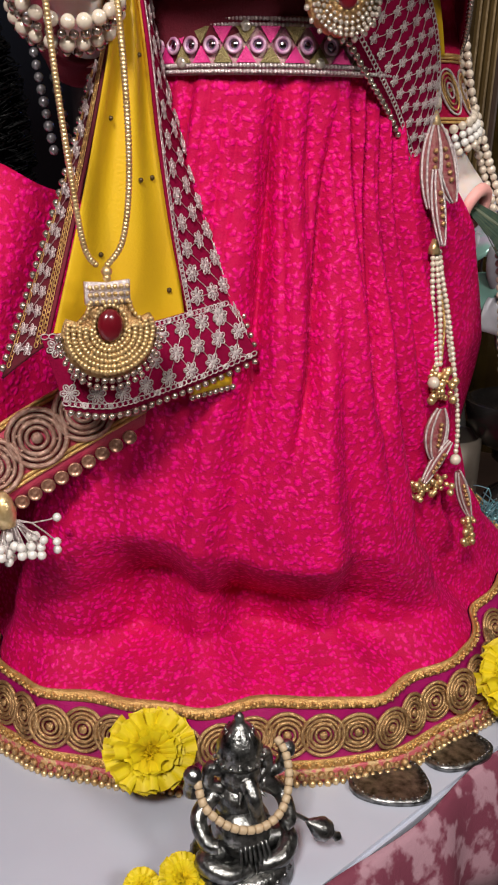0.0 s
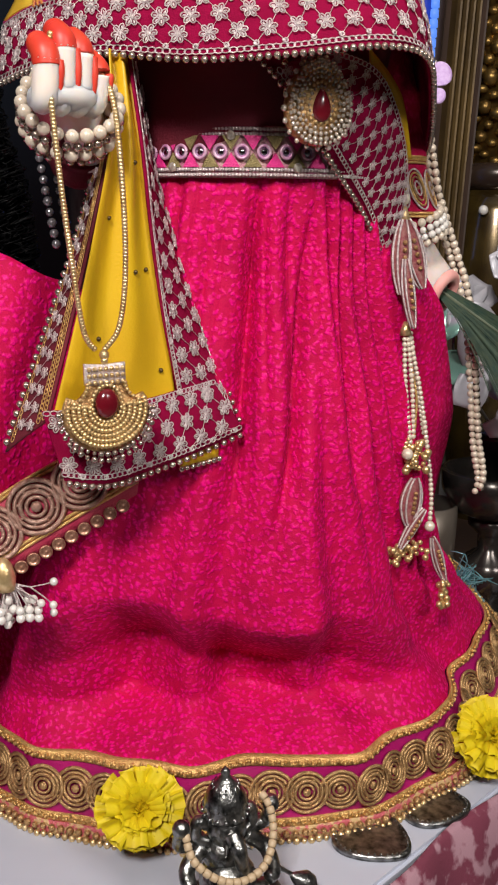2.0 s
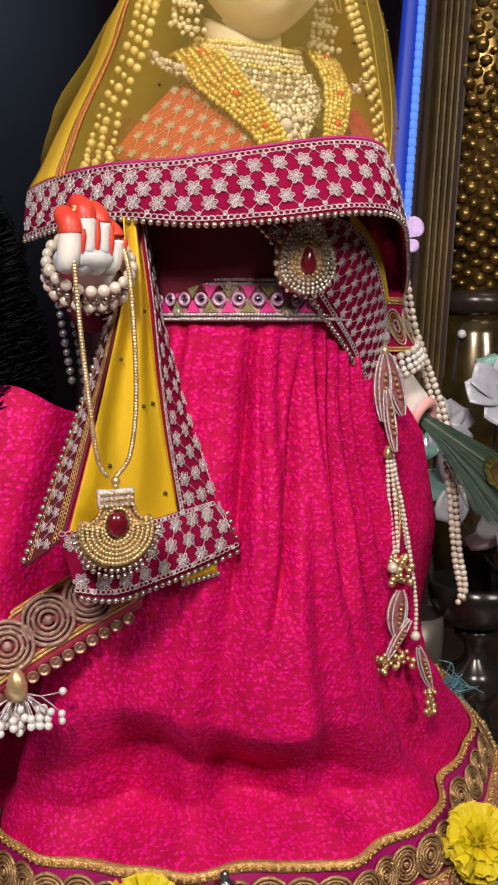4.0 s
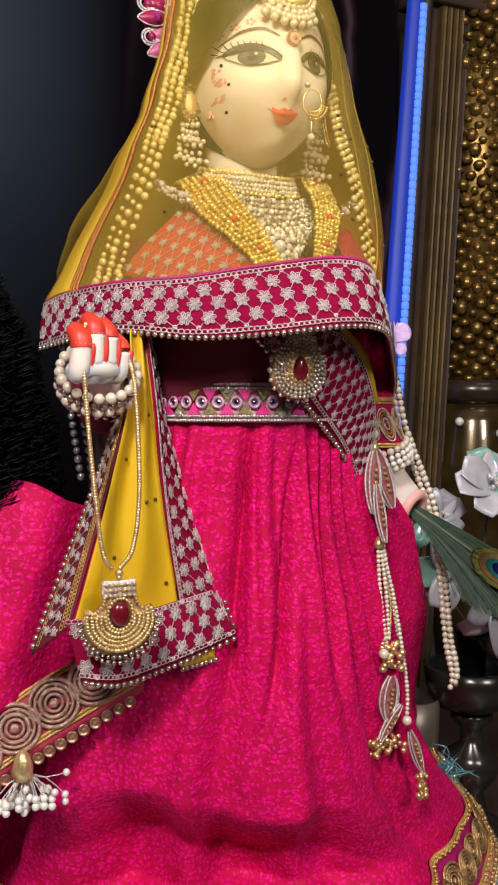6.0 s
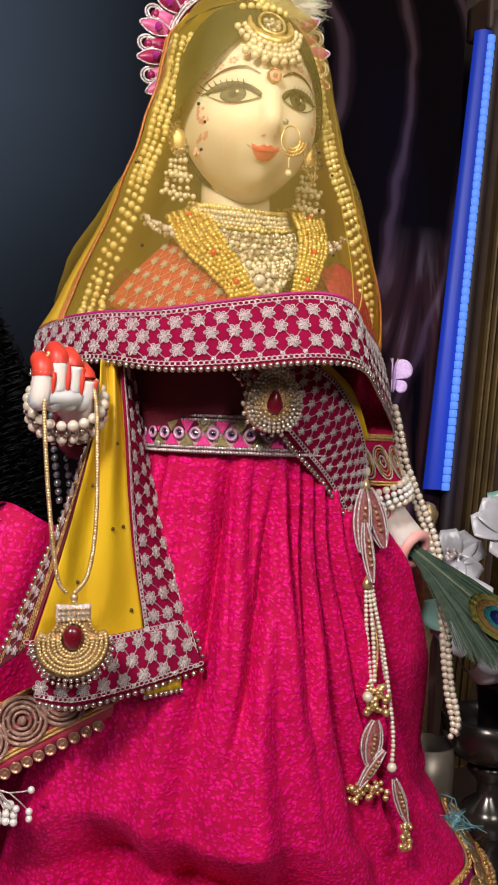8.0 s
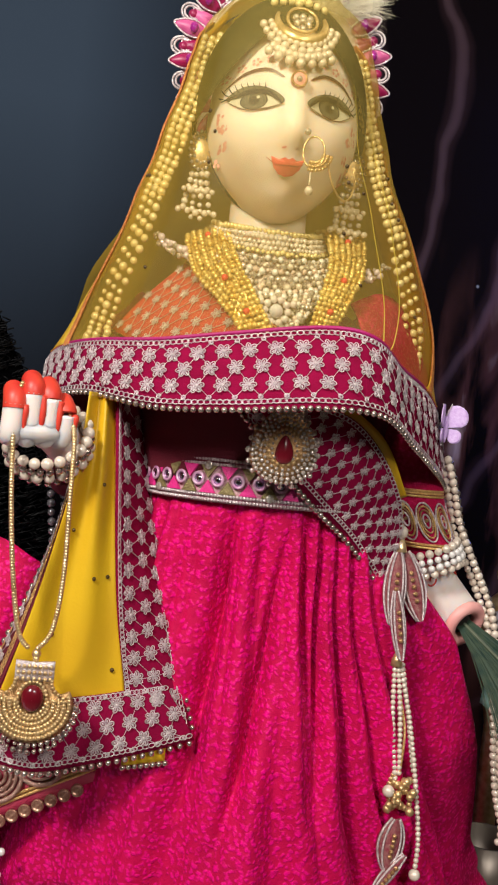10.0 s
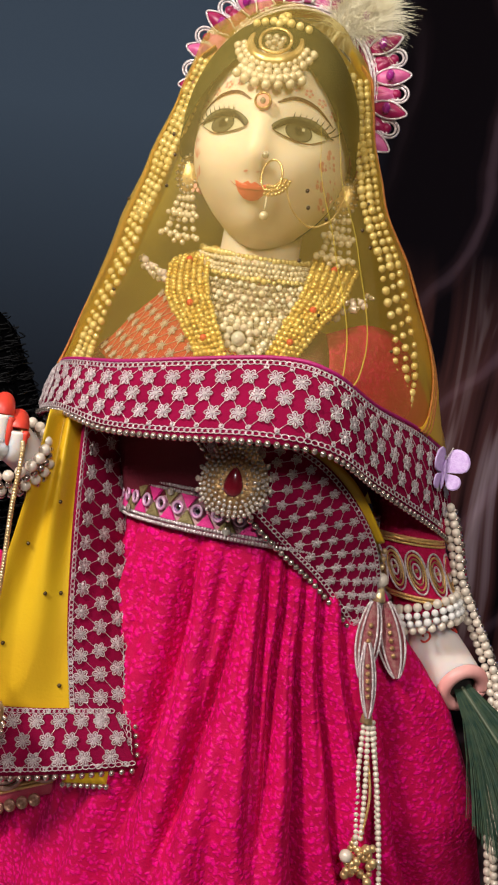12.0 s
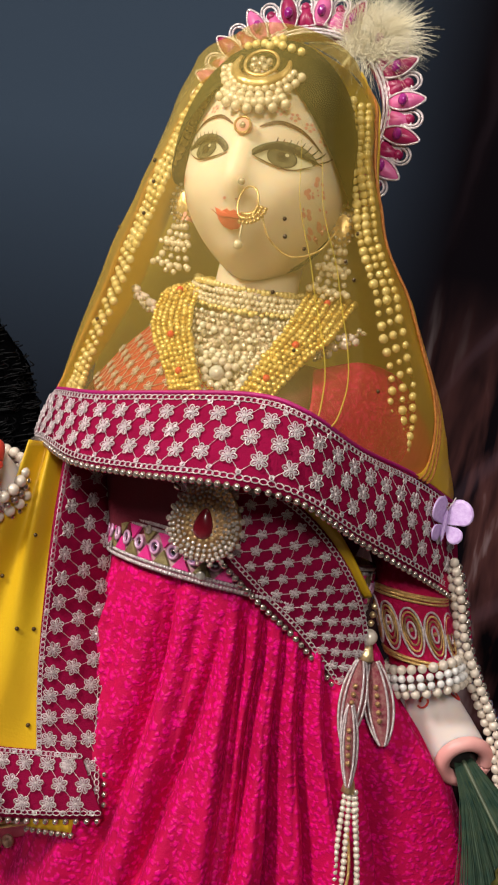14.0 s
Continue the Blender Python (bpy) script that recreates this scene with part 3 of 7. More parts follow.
def statue():
    """One mesh: marble head, neck, trunk, arms and closed hands, with its painted features."""
    from mathutils.bvhtree import BVHTree
    mats = [MARBLE, HAIR, WHITEP, GREYP, BLACKP, BROWNP, LIP, ALTA, BLUSH, SHADOWP, ROSEP]
    verts, faces, slots = [], [], []

    def put(shape, slot, local=True):
        k = len(verts)
        verts.extend([L(*v) if local else v for v in shape[0]])
        faces.extend([tuple(i + k for i in f) for f in shape[1]])
        slots.extend([slot] * len(shape[1]) if isinstance(slot, int) else slot)
    hv, hf = head_shape()
    tree = BVHTree.FromPolygons(hv, hf)

    put((hv, hf), [1 if sum(hv[i].y for i in f) / len(f) < HEAD.y - 0.006 else 0 for f in hf])

    def hair(u, v):
        k = math.radians(-112 + 224 * u)
        low = 0.056 - 0.062 * abs(math.sin(k)) ** 2.2 + 0.006 * math.cos(k) ** 8
        e = math.asin(min(low / 0.098, 1)) if low > 0 else math.asin(low / 0.078)
        e = e + (math.pi / 2 - e) * v
        lift = 1.03 + 0.03 * math.sin(math.pi * min(v * 3, 1) / 2)
        return Vector((HEAD.x + 0.0625 * lift * math.cos(e) * math.sin(k), HEAD.y + (0.0695 if abs(k) < 1.57 else 0.077) * lift * math.cos(e) * math.cos(k), HEAD.z + (0.1 if e > 0 else 0.08) * math.sin(e) * 1.0))
    put(grid(hair, 60, 16), 1)

    def on_face(x, z, lift):
        x = min(max(x, -0.049), 0.053)
        hit = tree.ray_cast(Vector((HEAD.x + x, 0.3, HEAD.z + z)), Vector((0, -1, 0)))
        b = hit[0].y if hit[0] else 0.05
        return Vector((HEAD.x + x, b + lift, HEAD.z + z))

    def patch(rim, slot, lift):
        """A painted patch inside a closed outline of (x, z)."""
        cx, cz = sum(p[0] for p in rim) / len(rim), sum(p[1] for p in rim) / len(rim)
        n, rings = len(rim), 4
        vs = [on_face(cx, cz, lift)]
        for r in range(1, rings + 1):
            vs += [on_face(cx + (x - cx) * r / rings, cz + (z - cz) * r / rings, lift) for x, z in rim]
        fs = [(0, 1 + j, 1 + (j + 1) % n) for j in range(n)]
        for r in range(rings - 1):
            fs += [(1 + r * n + j, 1 + (r + 1) * n + j, 1 + (r + 1) * n + (j + 1) % n, 1 + r * n + (j + 1) % n) for j in range(n)]
        put((vs, fs), slot)

    def stroke(points, width, slot, lift=0.0006):
        n = 18
        line = [curve_at([(x, z, 0) for x, z in points], i / n) for i in range(n + 1)]
        vs, fs = [], []
        for i, p in enumerate(line):
            way = (line[min(i + 1, n)] - line[max(i - 1, 0)]).normalized()
            w = width * math.sin(math.pi * (0.12 + 0.82 * i / n)) * 0.5
            vs += [on_face(p.x - way.y * w, p.y + way.x * w, lift), on_face(p.x + way.y * w, p.y - way.x * w, lift)]
        fs = [(2 * i, 2 * i + 1, 2 * i + 3, 2 * i + 2) for i in range(n)]
        put((vs, fs), slot)
    for s in (-1, 1):
        cx, cz = s * 0.0262, 0.004
        rim = []
        for i in range(28):
            k = 2 * math.pi * i / 28
            w = 0.0168
            x = math.cos(k)
            up = 0.0076 if math.sin(k) > 0 else 0.0052
            rim.append((cx + w * x, cz + up * math.copysign(abs(math.sin(k)) ** 1.1, math.sin(k)) * (1 - 0.25 * abs(x) ** 3) + s * x * 0.002))
        patch([(cx + (x - cx) * 1.10, cz + 0.0026 + (z - cz) * 1.22) for x, z in rim], 9, 0.0006)
        patch(rim, 2, 0.0010)
        patch([(cx - 0.001 + 0.0088 * math.cos(i * 0.35), cz + 0.0014 + 0.0066 * math.sin(i * 0.35)) for i in range(18)], 4, 0.0013)
        patch([(cx - 0.001 + 0.0080 * math.cos(i * 0.35), cz + 0.0014 + 0.0061 * math.sin(i * 0.35)) for i in range(18)], 3, 0.0016)
        patch([(cx - 0.001 + 0.0034 * math.cos(i * 0.35), cz + 0.0016 + 0.0032 * math.sin(i * 0.35)) for i in range(18)], 4, 0.0019)
        # small white glint painted on the iris
        patch([(cx + 0.0016 + 0.0011 * math.cos(i * 0.7), cz + 0.0036 + 0.0011 * math.sin(i * 0.7)) for i in range(9)], 2, 0.0022)
        stroke([(cx - s * 0.0172, cz - 0.0025), (cx - s * 0.0085, cz + 0.0058), (cx + s * 0.003, cz + 0.0077), (cx + s * 0.012, cz + 0.0056), (cx + s * 0.0215, cz + 0.0046)], 0.0034, 4, 0.0022)
        stroke([(cx - s * 0.0166, cz - 0.0025), (cx - s * 0.006, cz - 0.0049), (cx + s * 0.006, cz - 0.0051), (cx + s * 0.0182, cz + 0.003)], 0.0009, 5, 0.0018)
        for j in range(9):
            q = -0.006 + j * 0.0032
            x0, z0 = cx + s * q, cz + 0.0078 - 0.9 * abs(q - 0.003) ** 1.5
            stroke([(x0, z0), (x0 + s * (0.001 + 0.12 * q), z0 + 0.003), (x0 + s * (0.002 + 0.20 * q), z0 + 0.0062 + 0.10 * max(q, 0))], 0.0007, 4, 0.0012)
        stroke([(s * 0.009, 0.0205), (s * 0.020, 0.0262), (s * 0.034, 0.0245), (s * 0.046, 0.0165)], 0.0026, 5)
        for j in range(9):
            k = j / 8
            x, z = s * (0.014 + 0.036 * k), 0.034 - 0.012 * k * k
            for d in range(5 if j % 2 else 0):
                patch([(x + 0.0022 * math.cos(d * 1.256) + 0.0011 * math.cos(i), z + 0.0022 * math.sin(d * 1.256) + 0.0011 * math.sin(i)) for i in range(6)], 8, 0.0003)
        for j in range(7):
            x, z = s * (0.0475 + 0.0042 * math.sin(j * 2.7)), -0.002 - 0.0049 * j + 0.001 * math.sin(j * 4.1)
            for d in range(3 + j % 3):
                e = d * 6.2832 / (3 + j % 3) + j
                r = 0.0013 + 0.0007 * math.sin(j * 3.3 + d)
                patch([(x + 0.0019 * math.cos(e) + r * 0.7 * math.cos(i), z + 0.0019 * math.sin(e) + r * math.sin(i)) for i in range(6)], 8, 0.0004)
    up = [(-0.0165, -0.0335), (-0.009, -0.0345), (-0.0035, -0.0325), (0, -0.0338), (0.0035, -0.0325), (0.009, -0.0345), (0.0165, -0.0335)]
    low = [(0.0125, -0.0395), (0.007, -0.0425), (0, -0.0434), (-0.007, -0.0425), (-0.0125, -0.0395)]
    mouth = [(x * 0.72, z + 0.0003 + 7.0 * x * x) for x, z in up + low]
    mouth = [(a[0] + (b[0] - a[0]) * q / 4, a[1] + (b[1] - a[1]) * q / 4) for a, b in zip(mouth, mouth[1:] + mouth[:1]) for q in range(4)]
    patch(mouth, 6, 0.0016)
    stroke([(-0.0150, -0.0322), (-0.0075, -0.0364), (0, -0.0372), (0.0075, -0.0364), (0.0150, -0.0322)], 0.0007, 10, 0.0022)
    for x in (-0.0045, 0.0045):
        patch([(x + 0.0016 * math.cos(i * 0.8), -0.0265 + 0.0008 * math.sin(i * 0.8)) for i in range(8)], 8, 0.0004)
    # ears, neck and trunk
    for s in (-1, 1):
        put(sphere((HEAD.x + 0.0025 + s * 0.0505, HEAD.y - 0.006, HEAD.z - 0.012), 0.008, 12, 8, 1.7), 0)
    put(tube([(-0.0245, -0.004, 0.705), (-0.0245, 0.004, 0.668), (-0.024, 0.006, 0.636), (-0.022, 0.0, 0.595), (-0.02, -0.004, 0.55)], lambda u: 0.029 + 0.003 * u + 0.05 * max(0, u - 0.6), 28), 0)
    put(tube([(-0.018, -0.015, 0.58), (-0.014, -0.014, 0.52), (-0.006, -0.012, 0.455)], lambda u: 0.055 - 0.012 * u, 28), 0)
    # raised fist: palm and four folded fingers with dyed tips
    put(tube([(-0.150, 0.028, 0.448), (-0.157, 0.045, 0.466), (-0.170, 0.062, 0.482), (-0.177, 0.074, 0.491)], lambda u: 0.0125 + 0.004 * u, 20), 0)
    ax, fr = Vector((0.93, -0.36, 0)), Vector((0.36, 0.93, 0))
    for da, tip in ((-0.0175, 0.508), (-0.0058, 0.516), (0.0058, 0.513), (0.0172, 0.503)):
        c = Vector((-0.182, 0.077, 0)) + ax * da
        put(sphere(c + fr * 0.0095 + Vector((0, 0, 0.4765)), 0.0080, 12, 8), 0)
        put(tube([c + fr * 0.008 + Vector((0, 0, 0.475)), c + fr * 0.014 + Vector((0, 0, 0.479)), c + fr * 0.0165 + Vector((0, 0, tip - 0.011))], 0.0078, 14, 12), 0)
        put(tube([c + fr * 0.0165 + Vector((0, 0, tip - 0.0125 + 0.14 * da)), c + fr * 0.0155 + Vector((0, 0, tip - 0.008)), c + fr * 0.010 + Vector((0, 0, tip - 0.003))], lambda u: 0.0079 * (1 - 0.22 * max(0, u - 0.5)), 14, 12), 7)
        put(sphere(c + fr * 0.010 + Vector((0, 0, tip - 0.003)), 0.0070, 12, 8), 7)
        put(tube([c + ax * 0.0058 + fr * 0.0195 + Vector((0, 0, 0.478)), c + ax * 0.0058 + fr * 0.0215 + Vector((0, 0, 0.490)), c + ax * 0.0058 + fr * 0.0200 + Vector((0, 0, tip - 0.013))], lambda u: 0.0012 + 0.0022 * u, 8, 8), 7)
    heel, hf2 = sphere((0, 0, 0), 1.0, 20, 14)
    put(([Vector((-0.182, 0.077, 0.4795)) + fr * 0.010 + ax * v.x * 0.0232 + fr * v.y * 0.0138 + Vector((0, 0, v.z * 0.0095)) for v in heel], hf2), 0)
    put(sphere((-0.178, 0.073, 0.488), 0.0165, 16, 12, 0.9), 0)
    # lowered hand: a hollow fist with a dyed rim
    D = Vector((0.42, 0.82, -0.38)).normalized()
    S = D.cross(Vector((0, 0, 1))).normalized()
    U = S.cross(D)

    def hollow(u, v):
        k = 2 * math.pi * u
        c = curve_at([(0.149, -0.034, 0.398), (0.158, -0.036, 0.381), (0.172, -0.040, 0.363), (0.189, -0.039, 0.346)], v)
        r = 0.0135 + 0.0075 * math.sin(v * 2.3)
        return c + (S * math.cos(k) + U * math.sin(k)) * r
    put(grid(hollow, 28, 14, True), 0)
    c = Vector((0.189, -0.039, 0.346))
    put(tube([c + (S * math.cos(i * 0.5236) + U * math.sin(i * 0.5236)) * 0.0165 for i in range(13)], 0.0056, 12, 36), 8)
    # black ball added in the hollow as the shade inside the fist
    put(sphere(c - D * 0.012, 0.0145, 12, 8), 4)
    # dyed scrolls on the back of the hand
    for k0, v0, r in ((1.1, 0.42, 0.0055), (1.9, 0.30, 0.0050), (0.5, 0.26, 0.0045), (2.5, 0.5, 0.0045), (1.5, 0.12, 0.0040)):
        def on_hand(i):
            q = r * (1 - 0.06 * i)
            p = hollow((k0 + q * math.cos(i * 0.6) / 0.018) / 6.2832, min(max(v0 + q * math.sin(i * 0.6) / 0.06, 0), 1))
            m = hollow((k0 + 3.1416) / 6.2832, v0)
            return p + (p - (hollow(k0 / 6.2832, v0) + m) / 2).normalized() * 0.0002
        put(tube([on_hand(i) for i in range(11)], 0.0008, 5, 26), 7)
    me = to_mesh("statue", verts, faces, mats, True, slots)
    ob = part("statue", me, None)
    return tagged(ob, "white marble statue of a draped figure with painted features", "statue")


STATUE = statue()

# ---- blouse ----
def blouse():
    t = thing("blouse", "crimson velvet long-sleeved blouse with gold-worked cuffs", "blouse", at=L(0, -0.01, 0.46))

    def trunk(u, v):
        k = 2 * math.pi * u
        z = 0.446 + 0.155 * v
        ra = 0.088 + 0.030 * math.sin(min(v * 1.5, 1.57)) - 0.070 * max(0, v - 0.72) / 0.28
        rf = 0.052 + 0.022 * math.sin(min(v * 1.7, 1.57)) - 0.028 * max(0, v - 0.72) / 0.28
        return L(-0.012 + ra * math.sin(k), -0.012 + rf * math.cos(k), z)
    part("bodice", grid(trunk, 60, 16, True), DARKRED, t)

    def sleeve(pts, r0, r1):
        vs, fs = tube(pts, lambda u: r0 + (r1 - r0) * u + 0.0012 * math.sin(u * 40), 24, 30)
        return [L(*v) for v in vs], fs
    part("sleeve", sleeve([(0.060, -0.02, 0.585), (0.090, -0.024, 0.555), (0.114, -0.030, 0.50), (0.132, -0.034, 0.445), (0.149, -0.034, 0.402)], 0.033, 0.024), PINK_DARK, t)
    part("sleeve", sleeve([(-0.095, -0.02, 0.575), (-0.128, -0.022, 0.54), (-0.150, -0.01, 0.485), (-0.152, 0.012, 0.450), (-0.156, 0.034, 0.457)], 0.028, 0.0165), DARKRED, t)
    return t


BLOUSE = blouse()


# ---- ribbons with embroidery ----
class Ribbon:
    """A band of cloth between two lines; s runs along it, v from its top (0) to its foot (1)."""

    def __init__(self, top, foot, bulge=0.0):
        self.top, self.foot, self.bulge = top, foot, bulge
        n = 200
        mid = [self.at(i / n, 0.5) for i in range(n + 1)]
        self.run = [0.0]
        for p, q in zip(mid, mid[1:]):
            self.run.append(self.run[-1] + (q - p).length)
        self.length = self.run[-1]

    def at(self, u, v, out=0.0):
        p, q = curve_at(self.top, u), curve_at(self.foot, u)
        c = p + (q - p) * v
        c = L(*c)
        if self.bulge or out:
            c = c + self.normal(u, v) * (out + self.bulge * math.sin(math.pi * v))
        return c

    def flat(self, u, v):
        p, q = curve_at(self.top, u), curve_at(self.foot, u)
        return L(*(p + (q - p) * v))

    def normal(self, u, v):
        e = 0.004
        du = self.flat(min(u + e, 1), v) - self.flat(max(u - e, 0), v)
        dv = self.flat(u, min(v + 0.05, 1)) - self.flat(u, max(v - 0.05, 0))
        n = dv.cross(du).normalized()
        return n if n.dot(FRONT) >= 0 else -n

    def u_of(self, s):
        n = len(self.run) - 1
        s = min(max(s, 0), self.length)
        i = int(np.searchsorted(self.run, s)) or 1
        lo, hi = self.run[i - 1], self.run[i]
        return (i - 1 + (s - lo) / max(hi - lo, 1e-9)) / n

    def sheet(self, nu=90, nv=8, thick=0.0016):
        return thick_sheet(self.at, nu, nv, thick)

    def line(self, v, step, r, out=0.0, s0=0.0, s1=None):
        """Beads along the band at v."""
        n = int(((s1 or self.length) - s0) / step)
        return beads([self.at(self.u_of(s0 + (i + 0.5) * step), v, out) for i in range(n)], r)

    def cord(self, v, r, out=0.0):
        pts = [self.at(i / 60, v, out) for i in range(61)]
        return tube(pts, r, 6, 120)

    def chain(self, v, size, out):
        """A row of tiny stitched links."""
        n = int(self.length / size)
        shapes = []
        for i in range(n):
            u = self.u_of((i + 0.5) * size)
            m = self.stand(u, v, out)
            ring = [m @ Vector((size * 0.62 * math.cos(k * 1.047), size * 0.42 * math.sin(k * 1.047), 0.0)) for k in range(7)]
            shapes.append(tube(ring, size * 0.10, 4, 8, False))
        return joined(*shapes)

    def stand(self, u, v, out=0.0, turn=0.0):
        z = self.normal(u, v)
        x = (self.flat(min(u + 0.01, 1), v) - self.flat(max(u - 0.01, 0), v)).normalized()
        y = z.cross(x)
        m = Matrix((x, y, z)).transposed().to_4x4()
        m.translation = self.at(u, v, out)
        return m @ Matrix.Rotation(turn, 4, "Z")


def blossom_shape(r, petals=6, wire=0.075):
    """An embroidered blossom: padded petals, each outlined in couched thread, round a bead."""
    shapes = []
    for i in range(petals):
        k = 2 * math.pi * i / petals
        d, s = Vector((math.cos(k), math.sin(k), 0)), Vector((-math.sin(k), math.cos(k), 0))
        ring = [d * r * (0.62 + 0.38 * math.cos(j * 1.047)) + s * r * 0.29 * math.sin(j * 1.047) + Vector((0, 0, 0.0004)) for j in range(7)]
        shapes.append(tube(ring, r * wire, 4, 8, False))
        pad, fs = sphere((0, 0, 0), r, 8, 4, 1.0)
        shapes.append(([d * (r * 0.58 + v.x * 0.24) + s * v.y * 0.12 + Vector((0, 0, v.z * 0.10)) for v in pad], fs))
    shapes.append(sphere((0, 0, 0.0005), r * 0.22, 8, 5, 0.7))
    return joined(*shapes)


BLOSSOM = to_mesh("blossom", *blossom_shape(0.0058), SILVER)
BLOSSOM_S = to_mesh("small_blossom", *blossom_shape(0.0039, 5, 0.085), SILVER)
CURL_END = to_mesh("curl", *tube([Vector((0.0018 * (1 - 0.05 * i) * math.cos(i * 0.8), 0.0018 * (1 - 0.05 * i) * math.sin(i * 0.8), 0.0003)) for i in range(11)], 0.0005, 5, 22), SILVER)


def lattice(rb, parent, rows, pitch, v0=0.16, v1=0.84, big=True, s0=0.008, s1=None, skip=None):
    """Blossoms in staggered rows, tied by couched diagonal threads."""
    n = int(((s1 or rb.length) - s0) / pitch)
    wires = []
    for r in range(rows):
        v = v0 + (v1 - v0) * (r / max(rows - 1, 1))
        for i in range(n + 1):
            s = s0 + (i + 0.5 * (r % 2)) * pitch
            if s > (s1 or rb.length) - 0.004 or (skip and skip(s, v)):
                continue
            u = rb.u_of(s)
            part("blossom", BLOSSOM if big else BLOSSOM_S, None, parent, m=rb.stand(u, v, 0.0012, random.uniform(-0.4, 0.4)))
            if r < rows - 1:
                v2 = v0 + (v1 - v0) * ((r + 1) / max(rows - 1, 1))
                for d in (-0.5, 0.5):
                    s2 = s + d * pitch
                    if 0.002 < s2 < rb.length:
                        wires.append(tube([rb.at(u, v, 0.0008), rb.at(rb.u_of((s + s2) / 2 + 0.0006), (v + v2) / 2, 0.0008), rb.at(rb.u_of(s2), v2, 0.0008)], 0.00024, 4, 5, False))
            for edge, way in ((0, -1), (rows - 1, 1)):
                if r == edge and big:
                    ve = v + way * 0.145
                    for d in (-0.5, 0.5):
                        s2 = s + d * pitch
                        if 0.004 < s2 < rb.length - 0.004:
                            wires.append(tube([rb.at(u, v, 0.0008), rb.at(rb.u_of(s + d * 0.55 * pitch), (v + ve) / 2, 0.0008), rb.at(rb.u_of(s2), ve, 0.0008)], 0.00024, 4, 5, False))
                    if s + 0.5 * pitch < rb.length - 0.004:
                        part("curl", CURL_END, None, parent, m=rb.stand(rb.u_of(s + 0.5 * pitch), ve, 0.001, random.uniform(0, 6)))
    if wires:
        part("thread", joined(*wires), SILVER, parent, "couched silver thread")


# ---- the veil ----
VEIL_TOP = [(-0.182, -0.050, 0.540), (-0.170, -0.015, 0.546), (-0.145, 0.035, 0.549), (-0.101, 0.068, 0.552), (-0.05, 0.083, 0.561), (0.014, 0.094, 0.571), (0.048, 0.094, 0.567), (0.080, 0.056, 0.552), (0.114, 0.011, 0.542), (0.142, -0.035, 0.528)]
VEIL_FOOT = [(-0.188, -0.045, 0.500), (-0.174, 0.0, 0.505), (-0.146, 0.043, 0.510), (-0.100, 0.087, 0.504), (-0.05, 0.110, 0.507), (0.010, 0.124, 0.514), (0.055, 0.106, 0.513), (0.092, 0.064, 0.494), (0.140, -0.004, 0.470), (0.160, -0.045, 0.456)]
VEIL = ((0.56, -0.020, -0.030, 0.144, 0.124, 0.13), (0.60, -0.022, -0.012, 0.127, 0.112, 0.135), (0.65, -0.025, 0.010, 0.104, 0.105, 0.135), (0.70, -0.027, 0.025, 0.085, 0.092, 0.12),
        (0.75, -0.027, 0.028, 0.071, 0.088, 0.10), (0.785, -0.027, 0.022, 0.064, 0.084, 0.088), (0.812, -0.027, 0.012, 0.046, 0.062, 0.07), (0.828, -0.027, 0.004, 0.022, 0.030, 0.04), (0.832, -0.027, 0.0, 0.002, 0.002, 0.002))


def veil_at(h, z, out=0.0):
    ca, cb, ra, rf, rb = keyed(VEIL, z)
    k = math.radians(h)
    r = rf if abs(h) <= 90 else rb
    if h > 0:
        ra += 0.017 * math.exp(-((z - 0.60) / 0.06) ** 2)
    w = 0.0025 * math.sin(k * 9 + z * 20) * min(1, max(0, (0.80 - z) * 8))
    return Vector((ca + (ra + out + w) * math.sin(k), cb + (r + out + w) * math.cos(k), z))


